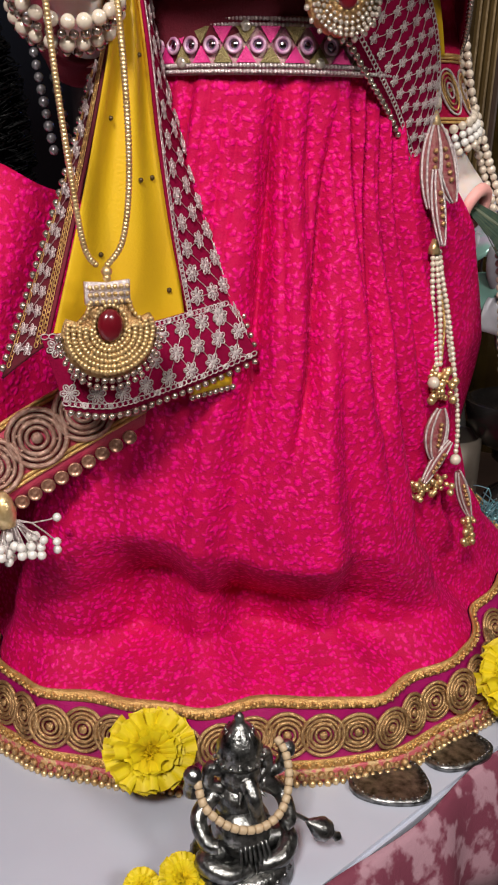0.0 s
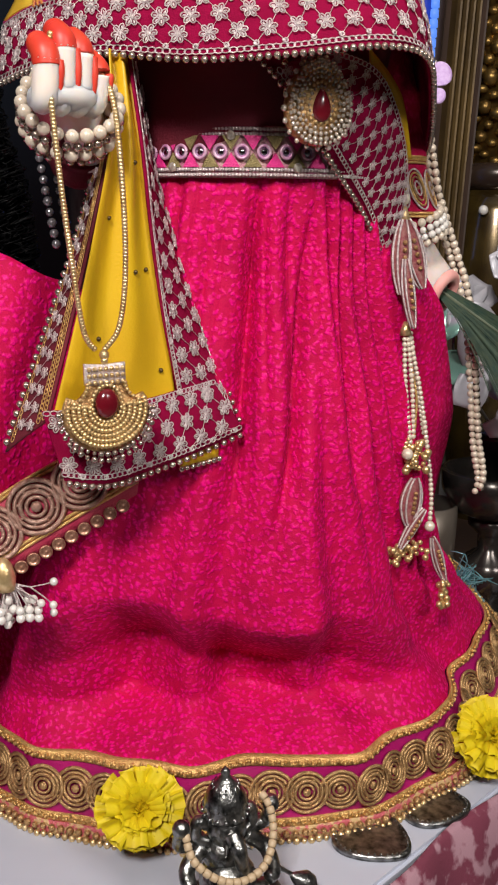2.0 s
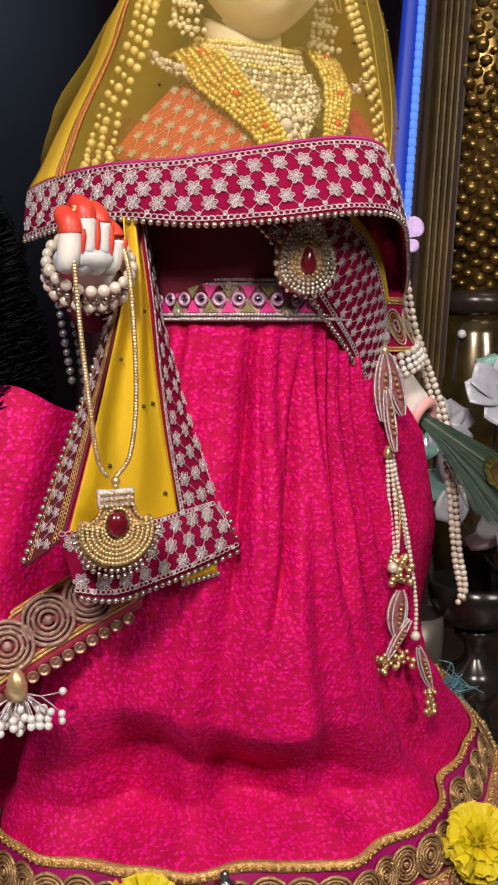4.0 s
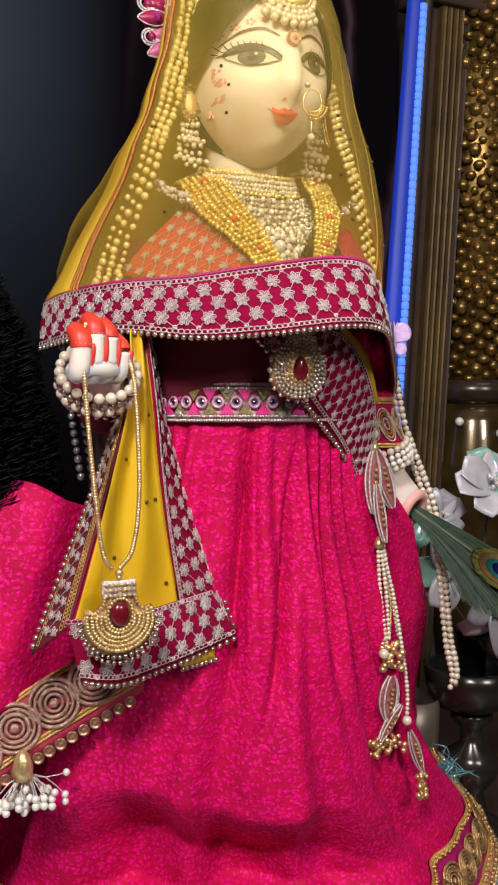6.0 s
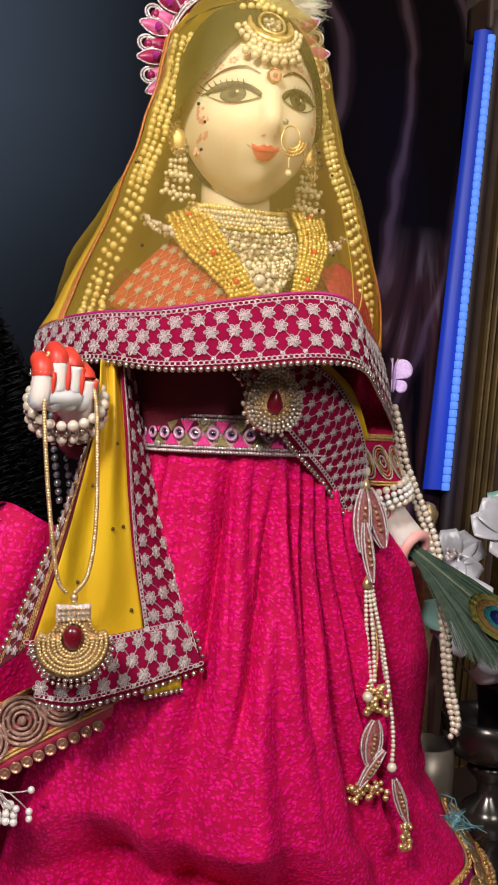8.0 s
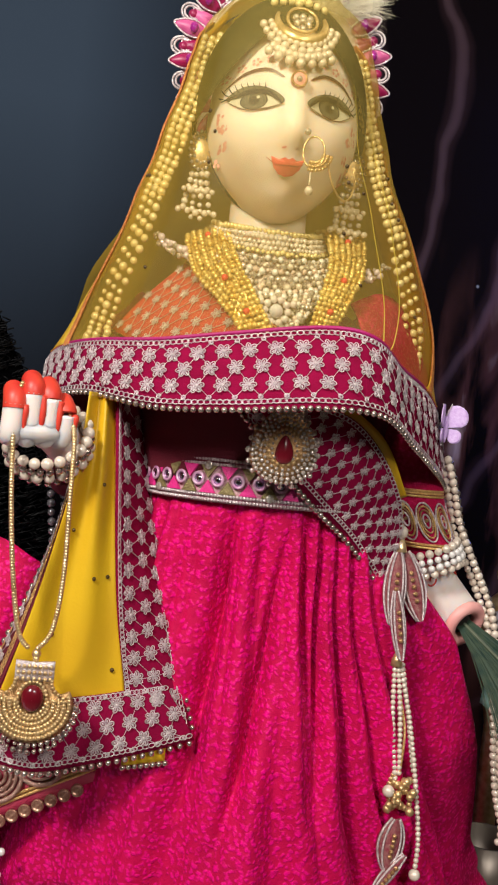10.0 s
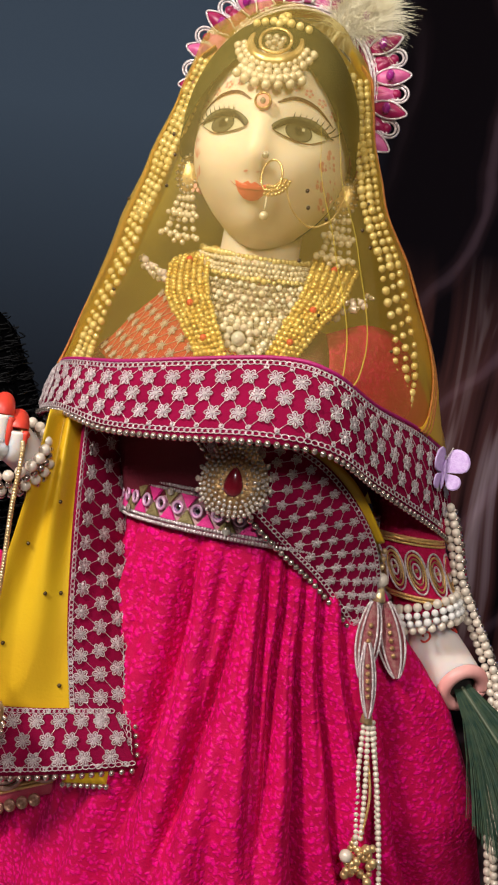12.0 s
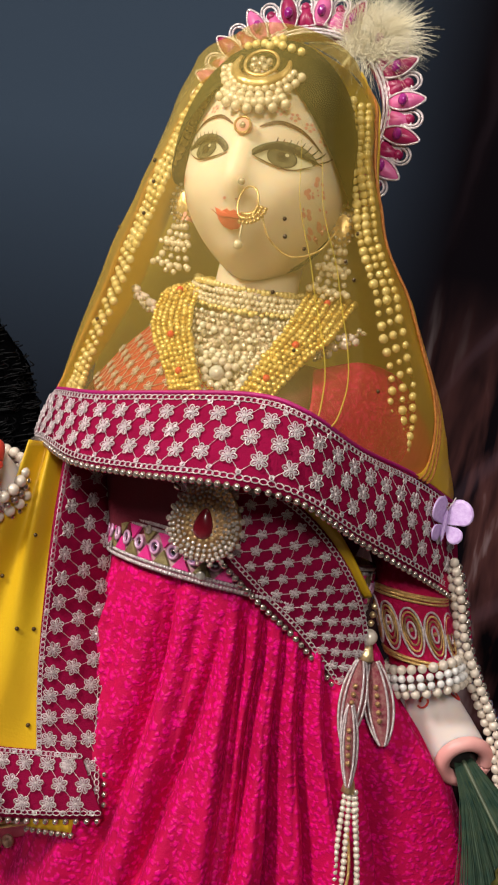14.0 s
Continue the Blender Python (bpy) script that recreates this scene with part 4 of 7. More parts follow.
def veil():
    t = thing("veil", "sheer yellow net veil with a maroon silver-embroidered border", "veil", at=L(-0.02, 0.0, 0.55))
    band = Ribbon(VEIL_TOP, VEIL_FOOT, 0.003)
    n = len(VEIL_TOP) - 1

    def sheer(u, v):
        h = -108 + 216 * u
        z = 0.832 - (0.832 - 0.545) * v
        p = veil_at(h, z)
        # ease the foot of the net into the border's upper line
        w = max(0, (v - 0.60) / 0.40)
        w = w * w * (3 - 2 * w)
        return L(*(p + (curve_at(VEIL_TOP, u) - p) * w))
    # cover steps up to both edges: closer folding, plus haze put into the cover
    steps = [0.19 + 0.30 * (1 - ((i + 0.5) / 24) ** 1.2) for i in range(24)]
    hazed_nets = [net("denser_yellow_net", (1.0, 0.69, 0.11), c) for c in steps]
    runs = [(0.28 / 24 * i, 0.28 / 24 * (i + 1), mt) for i, mt in enumerate(hazed_nets)]
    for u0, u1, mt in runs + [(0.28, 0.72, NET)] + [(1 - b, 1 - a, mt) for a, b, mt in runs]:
        part("hazed_net" if mt is not NET else "net", grid(lambda u, v, a=u0, b=u1: sheer(a + (b - a) * u, v), max(8, int(110 * (u1 - u0))), 60), mt, t, "sheer yellow net")
    for u0, bow in ((0.64, 0.05), (0.685, 0.03)):
        crease = [sheer(u0 + bow * (i / 20) ** 2, 0.34 + 0.64 * i / 20) for i in range(21)]
        part("net_crease", tube([Vector(p) + FRONT * 0.001 for p in crease], lambda u: 0.0001 + 0.0006 * u, 5, 40), NET_MID, t, "fine crease in the net")

    def behind(u, v):
        return L(*veil_at(108 + 144 * u, 0.832 - 0.36 * v))
    part("back_net", grid(behind, 40, 30), NET_DENSE, t, "yellow net gathered behind")
    BRAID = material("orange_gold_braid", (0.72, 0.30, 0.07), 0.45, 0.3, (0.50, 0.15, 0.04), 420, 0.8, bump=0.6, bump_scale=1500)
    for side in (-1, 1):
        def fold(u, v):
            z = 0.815 - 0.262 * u
            e = (0.5 + side * (0.505 - 0.085 * u ** 1.5)) if side < 0 else (0.5 + side * (0.495 - 0.07 * u ** 1.5))
            p = Vector(sheer(min(max(e + side * (v - 0.4) * 0.10, 0), 1), (0.832 - z) / 0.287))
            return p + (p - L(-0.025, 0.0, z)).normalized() * 0.002
        part("selvedge", thick_sheet(fold, 50, 3, 0.001), NET_DENSE, t, "doubled yellow edge of the net")
        rows, trim = [], []
        for c in range(3):
            for i in range(46):
                u = (i + 0.5 * (c % 2) + 0.3) / 46
                z = 0.782 - 0.228 * u
                e = 0.5 + side * (0.388 - (0.04 if side < 0 else 0.02) * u ** 1.5 - c * 0.012 + random.uniform(-0.004, 0.004))
                p = Vector(sheer(e, (0.832 - z) / 0.287))
                # the strings hang a little inside the outline of the net
                q = L(-0.025, 0.03, z)
                rows.append(p + (Vector((q.x, q.y, p.z)) - p).normalized() * (0.003 + 0.0048 * c + 0.006 * u))
        part("pearl_edging", beads(rows, 0.0028, 8, 5, 0.25), PEARL_Y, t, "rows of golden pearls")
        for c in range(3):
            pts = [Vector(sheer(0.5 + side * (0.414 + c * 0.009 - (0.055 if side < 0 else 0.02) * (i / 20) ** 1.5), (0.832 - (0.80 - 0.25 * i / 20)) / 0.287)) for i in range(21)]
            trim.append(tube([p - (L(-0.025, 0.0, p.z) - p).normalized() * 0.003 for p in pts], 0.0011, 5, 60))
        part("trim", joined(*trim), BRAID, t, "orange-gold braid")
    specks = []
    for i in range(15):
        h, z = random.choice((-1, 1)) * random.uniform(18, 84), random.uniform(0.58, 0.78)
        specks.append(Vector(sheer((h + 108) / 216, (0.832 - z) / 0.287)))
    bead_parts("sequin", specks, 0.0014, SEQUIN, t, 6, 4)
    border = part("border", band.sheet(110, 8), MAROON, t, "maroon velvet border with silver blossoms")
    lattice(band, border, 3, 0.0180, 0.28, 0.72)
    for v in (0.08, 0.92):
        part("chain_stitch", band.chain(v, 0.0044, 0.001), SILVER, border)
    part("piping", band.cord(0.0, 0.0016), MAGENTA, border, "magenta piping")
    part("bead_edging", band.line(1.02, 0.0054, 0.0023, 0.002), BRONZE_BEAD, border, "bronze bead edging")
    return t


VEIL_T = veil()


# ---- hanging end of the stole, below the raised hand ----
def stole():
    t = thing("stole", "yellow stole end with a wide maroon silver-embroidered border", "stole", at=L(-0.11, 0.05, 0.24))

    def panel(u, v):
        w = 1 - v
        left = curve_at([(-0.146, 0.062, 0.510), (-0.149, 0.070, 0.460), (-0.160, 0.064, 0.40), (-0.173, 0.060, 0.345), (-0.190, 0.060, 0.285)], v)
        right = curve_at([(-0.126, 0.044, 0.510), (-0.121, 0.050, 0.455), (-0.116, 0.050, 0.40), (-0.109, 0.050, 0.355), (-0.099, 0.047, 0.288)], v)
        p = left + (right - left) * u
        return L(p.x, p.y + 0.005 * math.sin(u * 11 + 1.0) * (0.35 + 0.65 * w), p.z)
    part("panel", thick_sheet(panel, 40, 30, 0.001), YELLOW, t, "plain yellow satin")
    bead_parts("sequin", [Vector(panel(u, v)) + L(0, 0.001, 0) - L(0, 0, 0) for u, v in ((0.7, 0.3), (0.68, 0.62), (0.9, 0.9), (0.86, 0.62), (0.25, 0.45), (0.3, 0.8))], 0.0016, SEQUIN, t, 6, 4)
    side = Ribbon([(-0.126, 0.046, 0.510), (-0.121, 0.052, 0.455), (-0.116, 0.052, 0.40), (-0.109, 0.052, 0.345), (-0.099, 0.049, 0.294)], [(-0.100, -0.012, 0.500), (-0.093, -0.006, 0.445), (-0.081, 0.006, 0.392), (-0.067, 0.022, 0.332), (-0.046, 0.038, 0.262)], 0.002)
    b = part("side_border", side.sheet(60, 8), MAROON, t, "maroon border with silver blossoms")
    lattice(side, b, 3, 0.0172, 0.18, 0.76, s0=0.006)
    for v in (0.03, 0.90):
        part("chain_stitch", side.chain(v, 0.004, 0.001), SILVER, b)
    part("bead_edging", side.line(1.02, 0.0056, 0.0021, 0.001), BRONZE_BEAD, b)
    foot = Ribbon([(-0.196, 0.060, 0.292), (-0.160, 0.066, 0.292), (-0.125, 0.056, 0.293), (-0.092, 0.047, 0.297), (-0.070, 0.042, 0.300)], [(-0.186, 0.070, 0.247), (-0.158, 0.072, 0.242), (-0.120, 0.060, 0.245), (-0.080, 0.048, 0.251), (-0.044, 0.039, 0.259)], 0.002)
    b = part("foot_border", foot.sheet(60, 8), MAROON, t, "maroon border with silver blossoms")
    lattice(foot, b, 3, 0.0172, 0.18, 0.76, s0=0.006)
    for v in (0.04, 0.90):
        part("chain_stitch", foot.chain(v, 0.004, 0.001), SILVER, b)
    part("bead_edging", foot.line(1.03, 0.0058, 0.0023, 0.001), BRONZE_BEAD, b)
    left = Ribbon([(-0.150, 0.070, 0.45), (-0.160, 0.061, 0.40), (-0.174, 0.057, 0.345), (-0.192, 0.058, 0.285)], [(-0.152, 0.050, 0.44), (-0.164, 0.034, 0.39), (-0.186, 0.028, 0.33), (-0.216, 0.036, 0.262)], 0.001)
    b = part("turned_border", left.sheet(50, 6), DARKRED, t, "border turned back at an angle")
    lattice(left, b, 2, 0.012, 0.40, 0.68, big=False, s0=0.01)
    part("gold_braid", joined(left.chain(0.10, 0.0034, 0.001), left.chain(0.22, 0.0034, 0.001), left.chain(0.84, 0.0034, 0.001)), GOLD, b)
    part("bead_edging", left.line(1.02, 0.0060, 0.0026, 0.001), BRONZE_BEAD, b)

    def under(u, v):
        return L(-0.097 + 0.032 * u, 0.047 - 0.006 * u, 0.258 - 0.018 * v + 0.003 * u)
    part("lining", thick_sheet(under, 8, 4, 0.001), YELLOW, t, "yellow lining showing below")
    bead_parts("lining_bead", [L(-0.096 + 0.0045 * i, 0.047 - 0.0008 * i, 0.2385 + 0.0004 * i) for i in range(8)], 0.0022, BRONZE_BEAD, t)
    return t


STOLE = stole()


# ---- sash across the hip ----
def hip_sash():
    t = thing("waist_sash", "maroon sash with a silver blossom grid and bead edge", "sash", at=L(0.06, 0.03, 0.44))
    rb = Ribbon([(-0.005, 0.072, 0.520), (0.040, 0.068, 0.512), (0.072, 0.050, 0.490), (0.098, 0.028, 0.455), (0.110, 0.010, 0.415)], [(-0.035, 0.064, 0.505), (-0.002, 0.062, 0.468), (0.030, 0.046, 0.440), (0.062, 0.026, 0.415), (0.095, 0.004, 0.382)], 0.004)
    c = part("band", rb.sheet(60, 10), MAROON, t)
    lattice(rb, c, 5, 0.0135, 0.14, 0.80, big=False, s0=0.004)
    for v in (0.04, 0.90):
        part("chain_stitch", rb.chain(v, 0.004, 0.001), SILVER, c)
    part("bead_edging", rb.line(1.02, 0.0058, 0.0026, 0.001), BRONZE_BEAD, c)
    lining = Ribbon([(0.035, 0.072, 0.522), (0.075, 0.052, 0.497), (0.105, 0.025, 0.455)], [(0.040, 0.066, 0.508), (0.072, 0.048, 0.487), (0.100, 0.022, 0.452)])
    part("lining", lining.sheet(20, 3), YELLOW, t, "yellow turned edge")
    up = Ribbon([(-0.060, 0.060, 0.535), (-0.030, 0.066, 0.515), (-0.002, 0.070, 0.490)], [(-0.064, 0.058, 0.527), (-0.036, 0.063, 0.505), (-0.010, 0.066, 0.480)])
    part("upper_edge", up.sheet(20, 3), MAROON, t)
    part("upper_beads", joined(up.line(0.2, 0.0055, 0.0025, 0.001), up.line(1.0, 0.0055, 0.0025, 0.001)), BRONZE_BEAD, t)
    return t


SASH = hip_sash()

ANTIQUE = material("antique_gold_thread", (0.66, 0.43, 0.20), 0.34, 0.70, (0.36, 0.19, 0.08), 300, 0.6, bump=0.5, bump_scale=1300)


# ---- belt ----
def belt():
    t = thing("belt", "pink embroidered belt with round mirrors and chain edging", "belt", at=L(0, 0, 0.45))

    def at(h, z, out):
        ca, cb, ra, rf = keyed(SKIRT, 0.45)
        k = math.radians(h)
        return L(ca + (ra + out) * math.sin(k), cb + (rf + out) * math.cos(k), z)
    CLOTH = material("belt_cloth", (0.45, 0.10, 0.22), 0.7, 0, (0.55, 0.42, 0.36), 220, 0.8, bump=0.5, bump_scale=800)
    part("band", thick_sheet(lambda u, v: at(-170 + 340 * u, 0.472 - 0.034 * v, 0.005), 120, 4, 0.003), CLOTH, t)
    for z in (0.470, 0.4665, 0.4435, 0.440):
        links = []
        for i in range(150):
            c = at(-110 + 220 * i / 149, z, 0.0065)
            links.append(sphere(c, 0.00135, 6, 4))
        part("chain_stitch", joined(*links), SILVER, t)
    HOT = material("hot_pink_silk", (0.75, 0.02, 0.25), 0.5, 0, (0.6, 0.02, 0.18), 200, 0.6, bump=0.4, bump_scale=1200)
    OLIVE = material("olive_gold_thread", (0.30, 0.24, 0.10), 0.5, 0.4, (0.18, 0.13, 0.05), 300, 0.6, bump=0.5, bump_scale=1200)
    MIRROR = material("small_mirror", (0.5, 0.48, 0.55), 0.08, 1.0, (0.4, 0.36, 0.5), 60, 0.5)
    RINGM = material("violet_ring", (0.55, 0.20, 0.42), 0.4, 0.2, (0.7, 0.5, 0.6), 300, 0.5)
    n = 22
    for i in range(n):
        h = -102 + 204 * (i + 0.5) / n
        dh = 204 / n * 0.5
        for up in (0, 1):
            z0, z1 = (0.4655, 0.4560) if up else (0.4450, 0.4545)
            tri = [at(h - dh * 0.85, z0, 0.006), at(h + dh * 0.85, z0, 0.006), at(h, z1, 0.006)]
            tri += [p + (at(h, z0, 0.008) - at(h, z0, 0.006)) for p in tri]
            part("triangle", (tri, [(0, 1, 2), (3, 4, 5), (0, 1, 4, 3), (1, 2, 5, 4), (2, 0, 3, 5)]), HOT if (i + up) % 2 else OLIVE, t, smooth=False)
        c, out = at(h + dh, 0.4550, 0.0075), (at(h + dh, 0.455, 0.02) - at(h + dh, 0.455, 0.0)).normalized()
        m = out.to_track_quat("Z", "Y").to_matrix().to_4x4()
        m.translation = c
        mir = part("mirror", lathe([(0.0032, -0.001), (0.0032, 0.0008), (0.0001, 0.0009)], None, 12, m), MIRROR, t)
        ring = [m @ Vector((0.0042 * math.cos(j * 0.5236), 0.0042 * math.sin(j * 0.5236), 0.0004)) for j in range(13)]
        part("mirror_ring", tube(ring, 0.0012, 6, 24, False), RINGM, mir)
        if i % 3 == 1:
            part("sequin", lathe([(0.0034, 0.0), (0.0030, 0.001), (0.0001, 0.0006)], None, 10, Matrix.Translation(at(h, 0.4655 if i % 2 else 0.445, 0.0085)) @ m.to_3x3().to_4x4()), CRYSTAL, t)


belt()


# ---- brooch ----
def brooch():
    t = thing("brooch", "pear-shaped gold brooch set with crystals and a ruby drop", "brooch", at=L(-0.004, 0.08, 0.485))
    F = FRONT
    X = L(1, 0, 0) - L(0, 0, 0)
    base = Matrix((X, Vector((0, 0, 1)), F)).transposed().to_4x4()
    base.translation = L(-0.006, 0.074, 0.485)

    def pear(k, r):
        y = -math.cos(k)
        return Vector((r * math.sin(k) * (1.0 - 0.18 * y * -1), r * (y * -1.15 if y < 0 else -y * 1.15), 0))
    rim = [pear(2 * math.pi * i / 36, 0.0235) for i in range(36)]
    plate = [base @ (p + Vector((0, 0, -0.004))) for p in rim] + [base @ (p * 0.98 + Vector((0, 0, 0.002))) for p in rim] + [base @ Vector((0, 0, 0.006))]
    fs = [(i, (i + 1) % 36, 36 + (i + 1) % 36, 36 + i) for i in range(36)] + [(36 + i, 36 + (i + 1) % 36, 72) for i in range(36)]
    part("plate", (plate, fs), ANTIQUE, t)
    for r, n, size, mt, nm in ((0.0225, 44, 0.0015, CRYSTAL, "outer_crystal"), (0.0200, 34, 0.0016, CRYSTAL, "small_stone"), (0.0170, 32, 0.0015, CRYSTAL, "crystal"), (0.0142, 24, 0.0014, CRYSTAL, "inner_crystal"), (0.0112, 20, 0.0013, GOLDM, "gold_grain"), (0.0090, 18, 0.0011, CRYSTAL, "small_crystal"), (0.0250, 22, 0.0021, CRYSTAL, "rim_crystal")):
        bead_parts(nm, [base @ (pear(2 * math.pi * i / n, r) + Vector((0, 0, 0.0045 if r < 0.025 else 0.0))) for i in range(n)], size, mt, t, 7, 5, 0.2)
    drop = []
    for j in range(6):
        s = math.cos(j * 0.3)
        drop += [base @ Vector((0.0065 * s * math.sin(k) * (1 - 0.35 * math.cos(k)), -0.002 + 0.0105 * s * math.cos(k), 0.005 + 0.004 * math.sin(j * 0.3))) for k in [2 * math.pi * i / 16 for i in range(16)]]
    fs = [(j * 16 + i, j * 16 + (i + 1) % 16, (j + 1) * 16 + (i + 1) % 16, (j + 1) * 16 + i) for j in range(5) for i in range(16)] + [tuple(range(80, 96))]
    part("stone", (drop, fs), RUBY, t, "dark ruby drop")


brooch()


# ---- medallions on the hem ----
def medallion_shape(r):
    shapes = []
    for q, w in ((1.0, 0.10), (0.78, 0.08), (0.58, 0.10), (0.36, 0.08)):
        ring = [Vector((r * q * math.cos(j * 0.4488), r * q * math.sin(j * 0.4488), 0.0006)) for j in range(15)]
        shapes.append(tube(ring, r * w, 5, 22, False))
    shapes.append(sphere((0, 0, 0.0008), r * 0.22, 8, 5, 0.6))
    shapes += [sphere((r * 0.68 * math.cos(j * 0.785), r * 0.68 * math.sin(j * 0.785), 0.0006), r * 0.07, 5, 3) for j in range(8)]
    return joined(*shapes)


MEDAL = to_mesh("medallion", *medallion_shape(0.0165), ANTIQUE)


def hem_work():
    h = -88.0
    i = 0
    while h < 112:
        p = skirt_at(h, -0.038, 0.007)
        q = skirt_at(h + 1, -0.038, 0.007)
        x = (q - p).normalized()
        up = skirt_at(h, -0.030, 0.007) - p
        z = x.cross(up).normalized()
        y = z.cross(x)
        m = Matrix((x, y, z)).transposed().to_4x4()
        m.translation = p
        part("medallion", MEDAL, None, SK, m=m @ Matrix.Rotation(random.random() * 6, 4, "Z") @ Matrix.Diagonal((random.uniform(0.9, 1.08),) * 3 + (1,)))
        h += math.degrees(0.0275 / max((q - p).length / math.radians(1), 1e-6))
        i += 1
    for z, r, step, mt, nm in ((-0.0715, 0.0030, 0.0078, ANTIQUE, "fringe_beads"), (-0.0775, 0.0030, 0.0062, GOLDM, "fringe_sequins")):
        pts, h = [], -95.0
        while h < 115:
            p = skirt_at(h, z, 0.0075)
            pts.append(p + Vector((0, 0, random.uniform(-0.0008, 0.0008))))
            h += math.degrees(step / max((skirt_at(h + 1, z, 0.0075) - p).length / math.radians(1), 1e-6))
        tagged(part(nm, beads(pts, r, 6, 4, 0.2), mt, SK), kind="stuff")
    for z, nm in ((-0.0135, "braid"), (-0.0625, "braid")):
        knots = []
        for i in range(430):
            h = -100 + 220 * i / 430
            knots.append(sphere(skirt_at(h, z + 0.0016 * math.sin(i * 1.9), 0.0065), 0.0017, 5, 3))
        part(nm, joined(*knots), GOLD, SK, "plaited gold braid")


hem_work()


# ---- jewellery on the head and neck ----
def head_jewels():
    c = HEAD

    def face(x, z, out=0.0):
        r = max(0.0, 1 - (x / 0.061) ** 2 - (z / (0.098 if z > 0 else 0.078)) ** 2)
        return Vector((c.x + x, c.y + 0.071 * math.sqrt(r) + out, c.z + z))
    t = thing("forehead_ornament", "gold crescent forehead ornament hung with white pearls", "ornament", at=L(*face(0, 0.06)))
    arc = [L(*face(0.017 * math.cos(k * 0.2 + 2.81), 0.062 + 0.017 * math.sin(k * 0.2 + 2.81), 0.007)) for k in range(20)]
    part("crescent", tube(arc, lambda u: 0.0012 + 0.0034 * math.sin(math.pi * u), 8, 50), GOLDM, t)
    part("inner_ring", tube([L(*face(0.0105 * math.cos(k * 0.5236), 0.062 + 0.0105 * math.sin(k * 0.5236), 0.008)) for k in range(13)], 0.0012, 6, 36), GOLDM, t)
    part("setting", beads([L(*face(x, z, 0.008)) for x, z in ((0, 0.060), (-0.004, 0.058), (0.004, 0.058), (0, 0.064), (-0.005, 0.063), (0.005, 0.063), (0, 0.054))], 0.0026), CRYSTAL, t)
    part("stem", beads([L(*face(0.003 * (i % 2) - 0.0015, 0.079 + 0.004 * i, 0.006)) for i in range(5)] + [L(*face(x, 0.082 - abs(x) * 0.1, 0.006)) for x in (-0.018, -0.012, -0.006, 0.006, 0.012, 0.018)], 0.0030), PEARL_Y, t)
    for row, (n, r, size) in enumerate(((15, 0.0215, 0.0025), (13, 0.0260, 0.0030), (11, 0.0300, 0.0032), (7, 0.0340, 0.0033))):
        pts = []
        for i in range(n):
            k = math.pi * (1.06 + 0.88 * i / (n - 1)) if row < 2 else math.pi * (1.28 + 0.44 * i / (n - 1))
            pts.append(L(*face(r * math.cos(k), 0.063 + r * math.sin(k), 0.0075 - row * 0.001)))
        part("pearl_row", beads(pts, size, 10, 7, 0.1), PEARL, t)
    b = thing("bindi", "small round gold and red forehead dot", "bindi", at=L(*face(0, 0.020)))
    bm = Matrix.Translation(L(*face(0, 0.0180, 0.0035))) @ FRONT.to_track_quat("Z", "Y").to_matrix().to_4x4()
    part("disc", lathe([(0.0056, -0.003), (0.0056, 0.0), (0.0050, 0.0008), (0.0001, 0.0010)], None, 20, bm), BLUSH, b)
    part("ring", tube([bm @ Vector((0.0050 * math.cos(k * 0.5236), 0.0050 * math.sin(k * 0.5236), 0.0008)) for k in range(13)], 0.0008, 6, 36, False), ANTIQUE, b)
    part("dot", sphere(bm @ Vector((0, 0, 0.0008)), 0.0022, 10, 6), CRYSTAL, b)
    for s in (-1, 1):
        e = thing("earring", "gold filigree earring with clustered pearl drops", "earring", group="pair of earrings", at=L(c.x + 0.0025 + s * 0.0575, c.y + 0.004, c.z - 0.02))
        top = Vector((c.x + 0.0025 + s * 0.0580, c.y - 0.002, c.z - 0.018))
        m = Matrix.Translation(L(*top)) @ FRONT.to_track_quat("Z", "Y").to_matrix().to_4x4()
        part("disc", lathe([(0.0105, -0.001), (0.0105, 0.001), (0.006, 0.003), (0.0001, 0.0045)], None, 18, m @ Matrix.Diagonal((0.85, 1.35, 1, 1))), GOLDM, e)
        for q, nn in ((0.0105, 18), (0.0068, 12), (0.003, 6)):
            part("filigree", beads([m @ Vector((q * 0.85 * math.cos(6.283 * i / nn), q * 1.35 * math.sin(6.283 * i / nn), 0.0025)) for i in range(nn)], 0.0015, 6, 4), CRYSTAL, e)
        rows = []
        for q, n, low in ((-0.009, 6, 0.036), (-0.003, 7, 0.042), (0.003, 7, 0.043), (0.009, 6, 0.037)):
            for i in range(n):
                f = i / (n - 1)
                rows.append(L(top.x + q * (0.6 + 0.5 * f), top.y + 0.003 * math.sin(i * 2 + q * 900), top.z - 0.017 - (low - 0.010) * f))
                if i % 3 == 2:
                    rows += [L(top.x + q * (0.6 + 0.5 * f) + d, top.y + 0.003, top.z - 0.019 - (low - 0.010) * f) for d in (-0.0034, 0.0034)]
        part("pearl_drops", beads(rows, 0.0024, 8, 5, 0.2), PEARL, e)
    # nose ring with its chain
    nr = thing("nose_ring", "gold hoop nose ring with pearl drop and fine chain", "nose ring", at=L(c.x + 0.010, c.y + 0.08, c.z - 0.03))
    hub = Vector((c.x + 0.0145, c.y + 0.076, c.z - 0.030))
    part("hoop", tube([L(hub.x + 0.0070 * math.cos(k * 0.5236), hub.y + 0.002 * math.cos(k * 0.5236), hub.z + 0.0105 * math.sin(k * 0.5236)) for k in range(13)], 0.0007, 6, 40), GOLDM, nr)
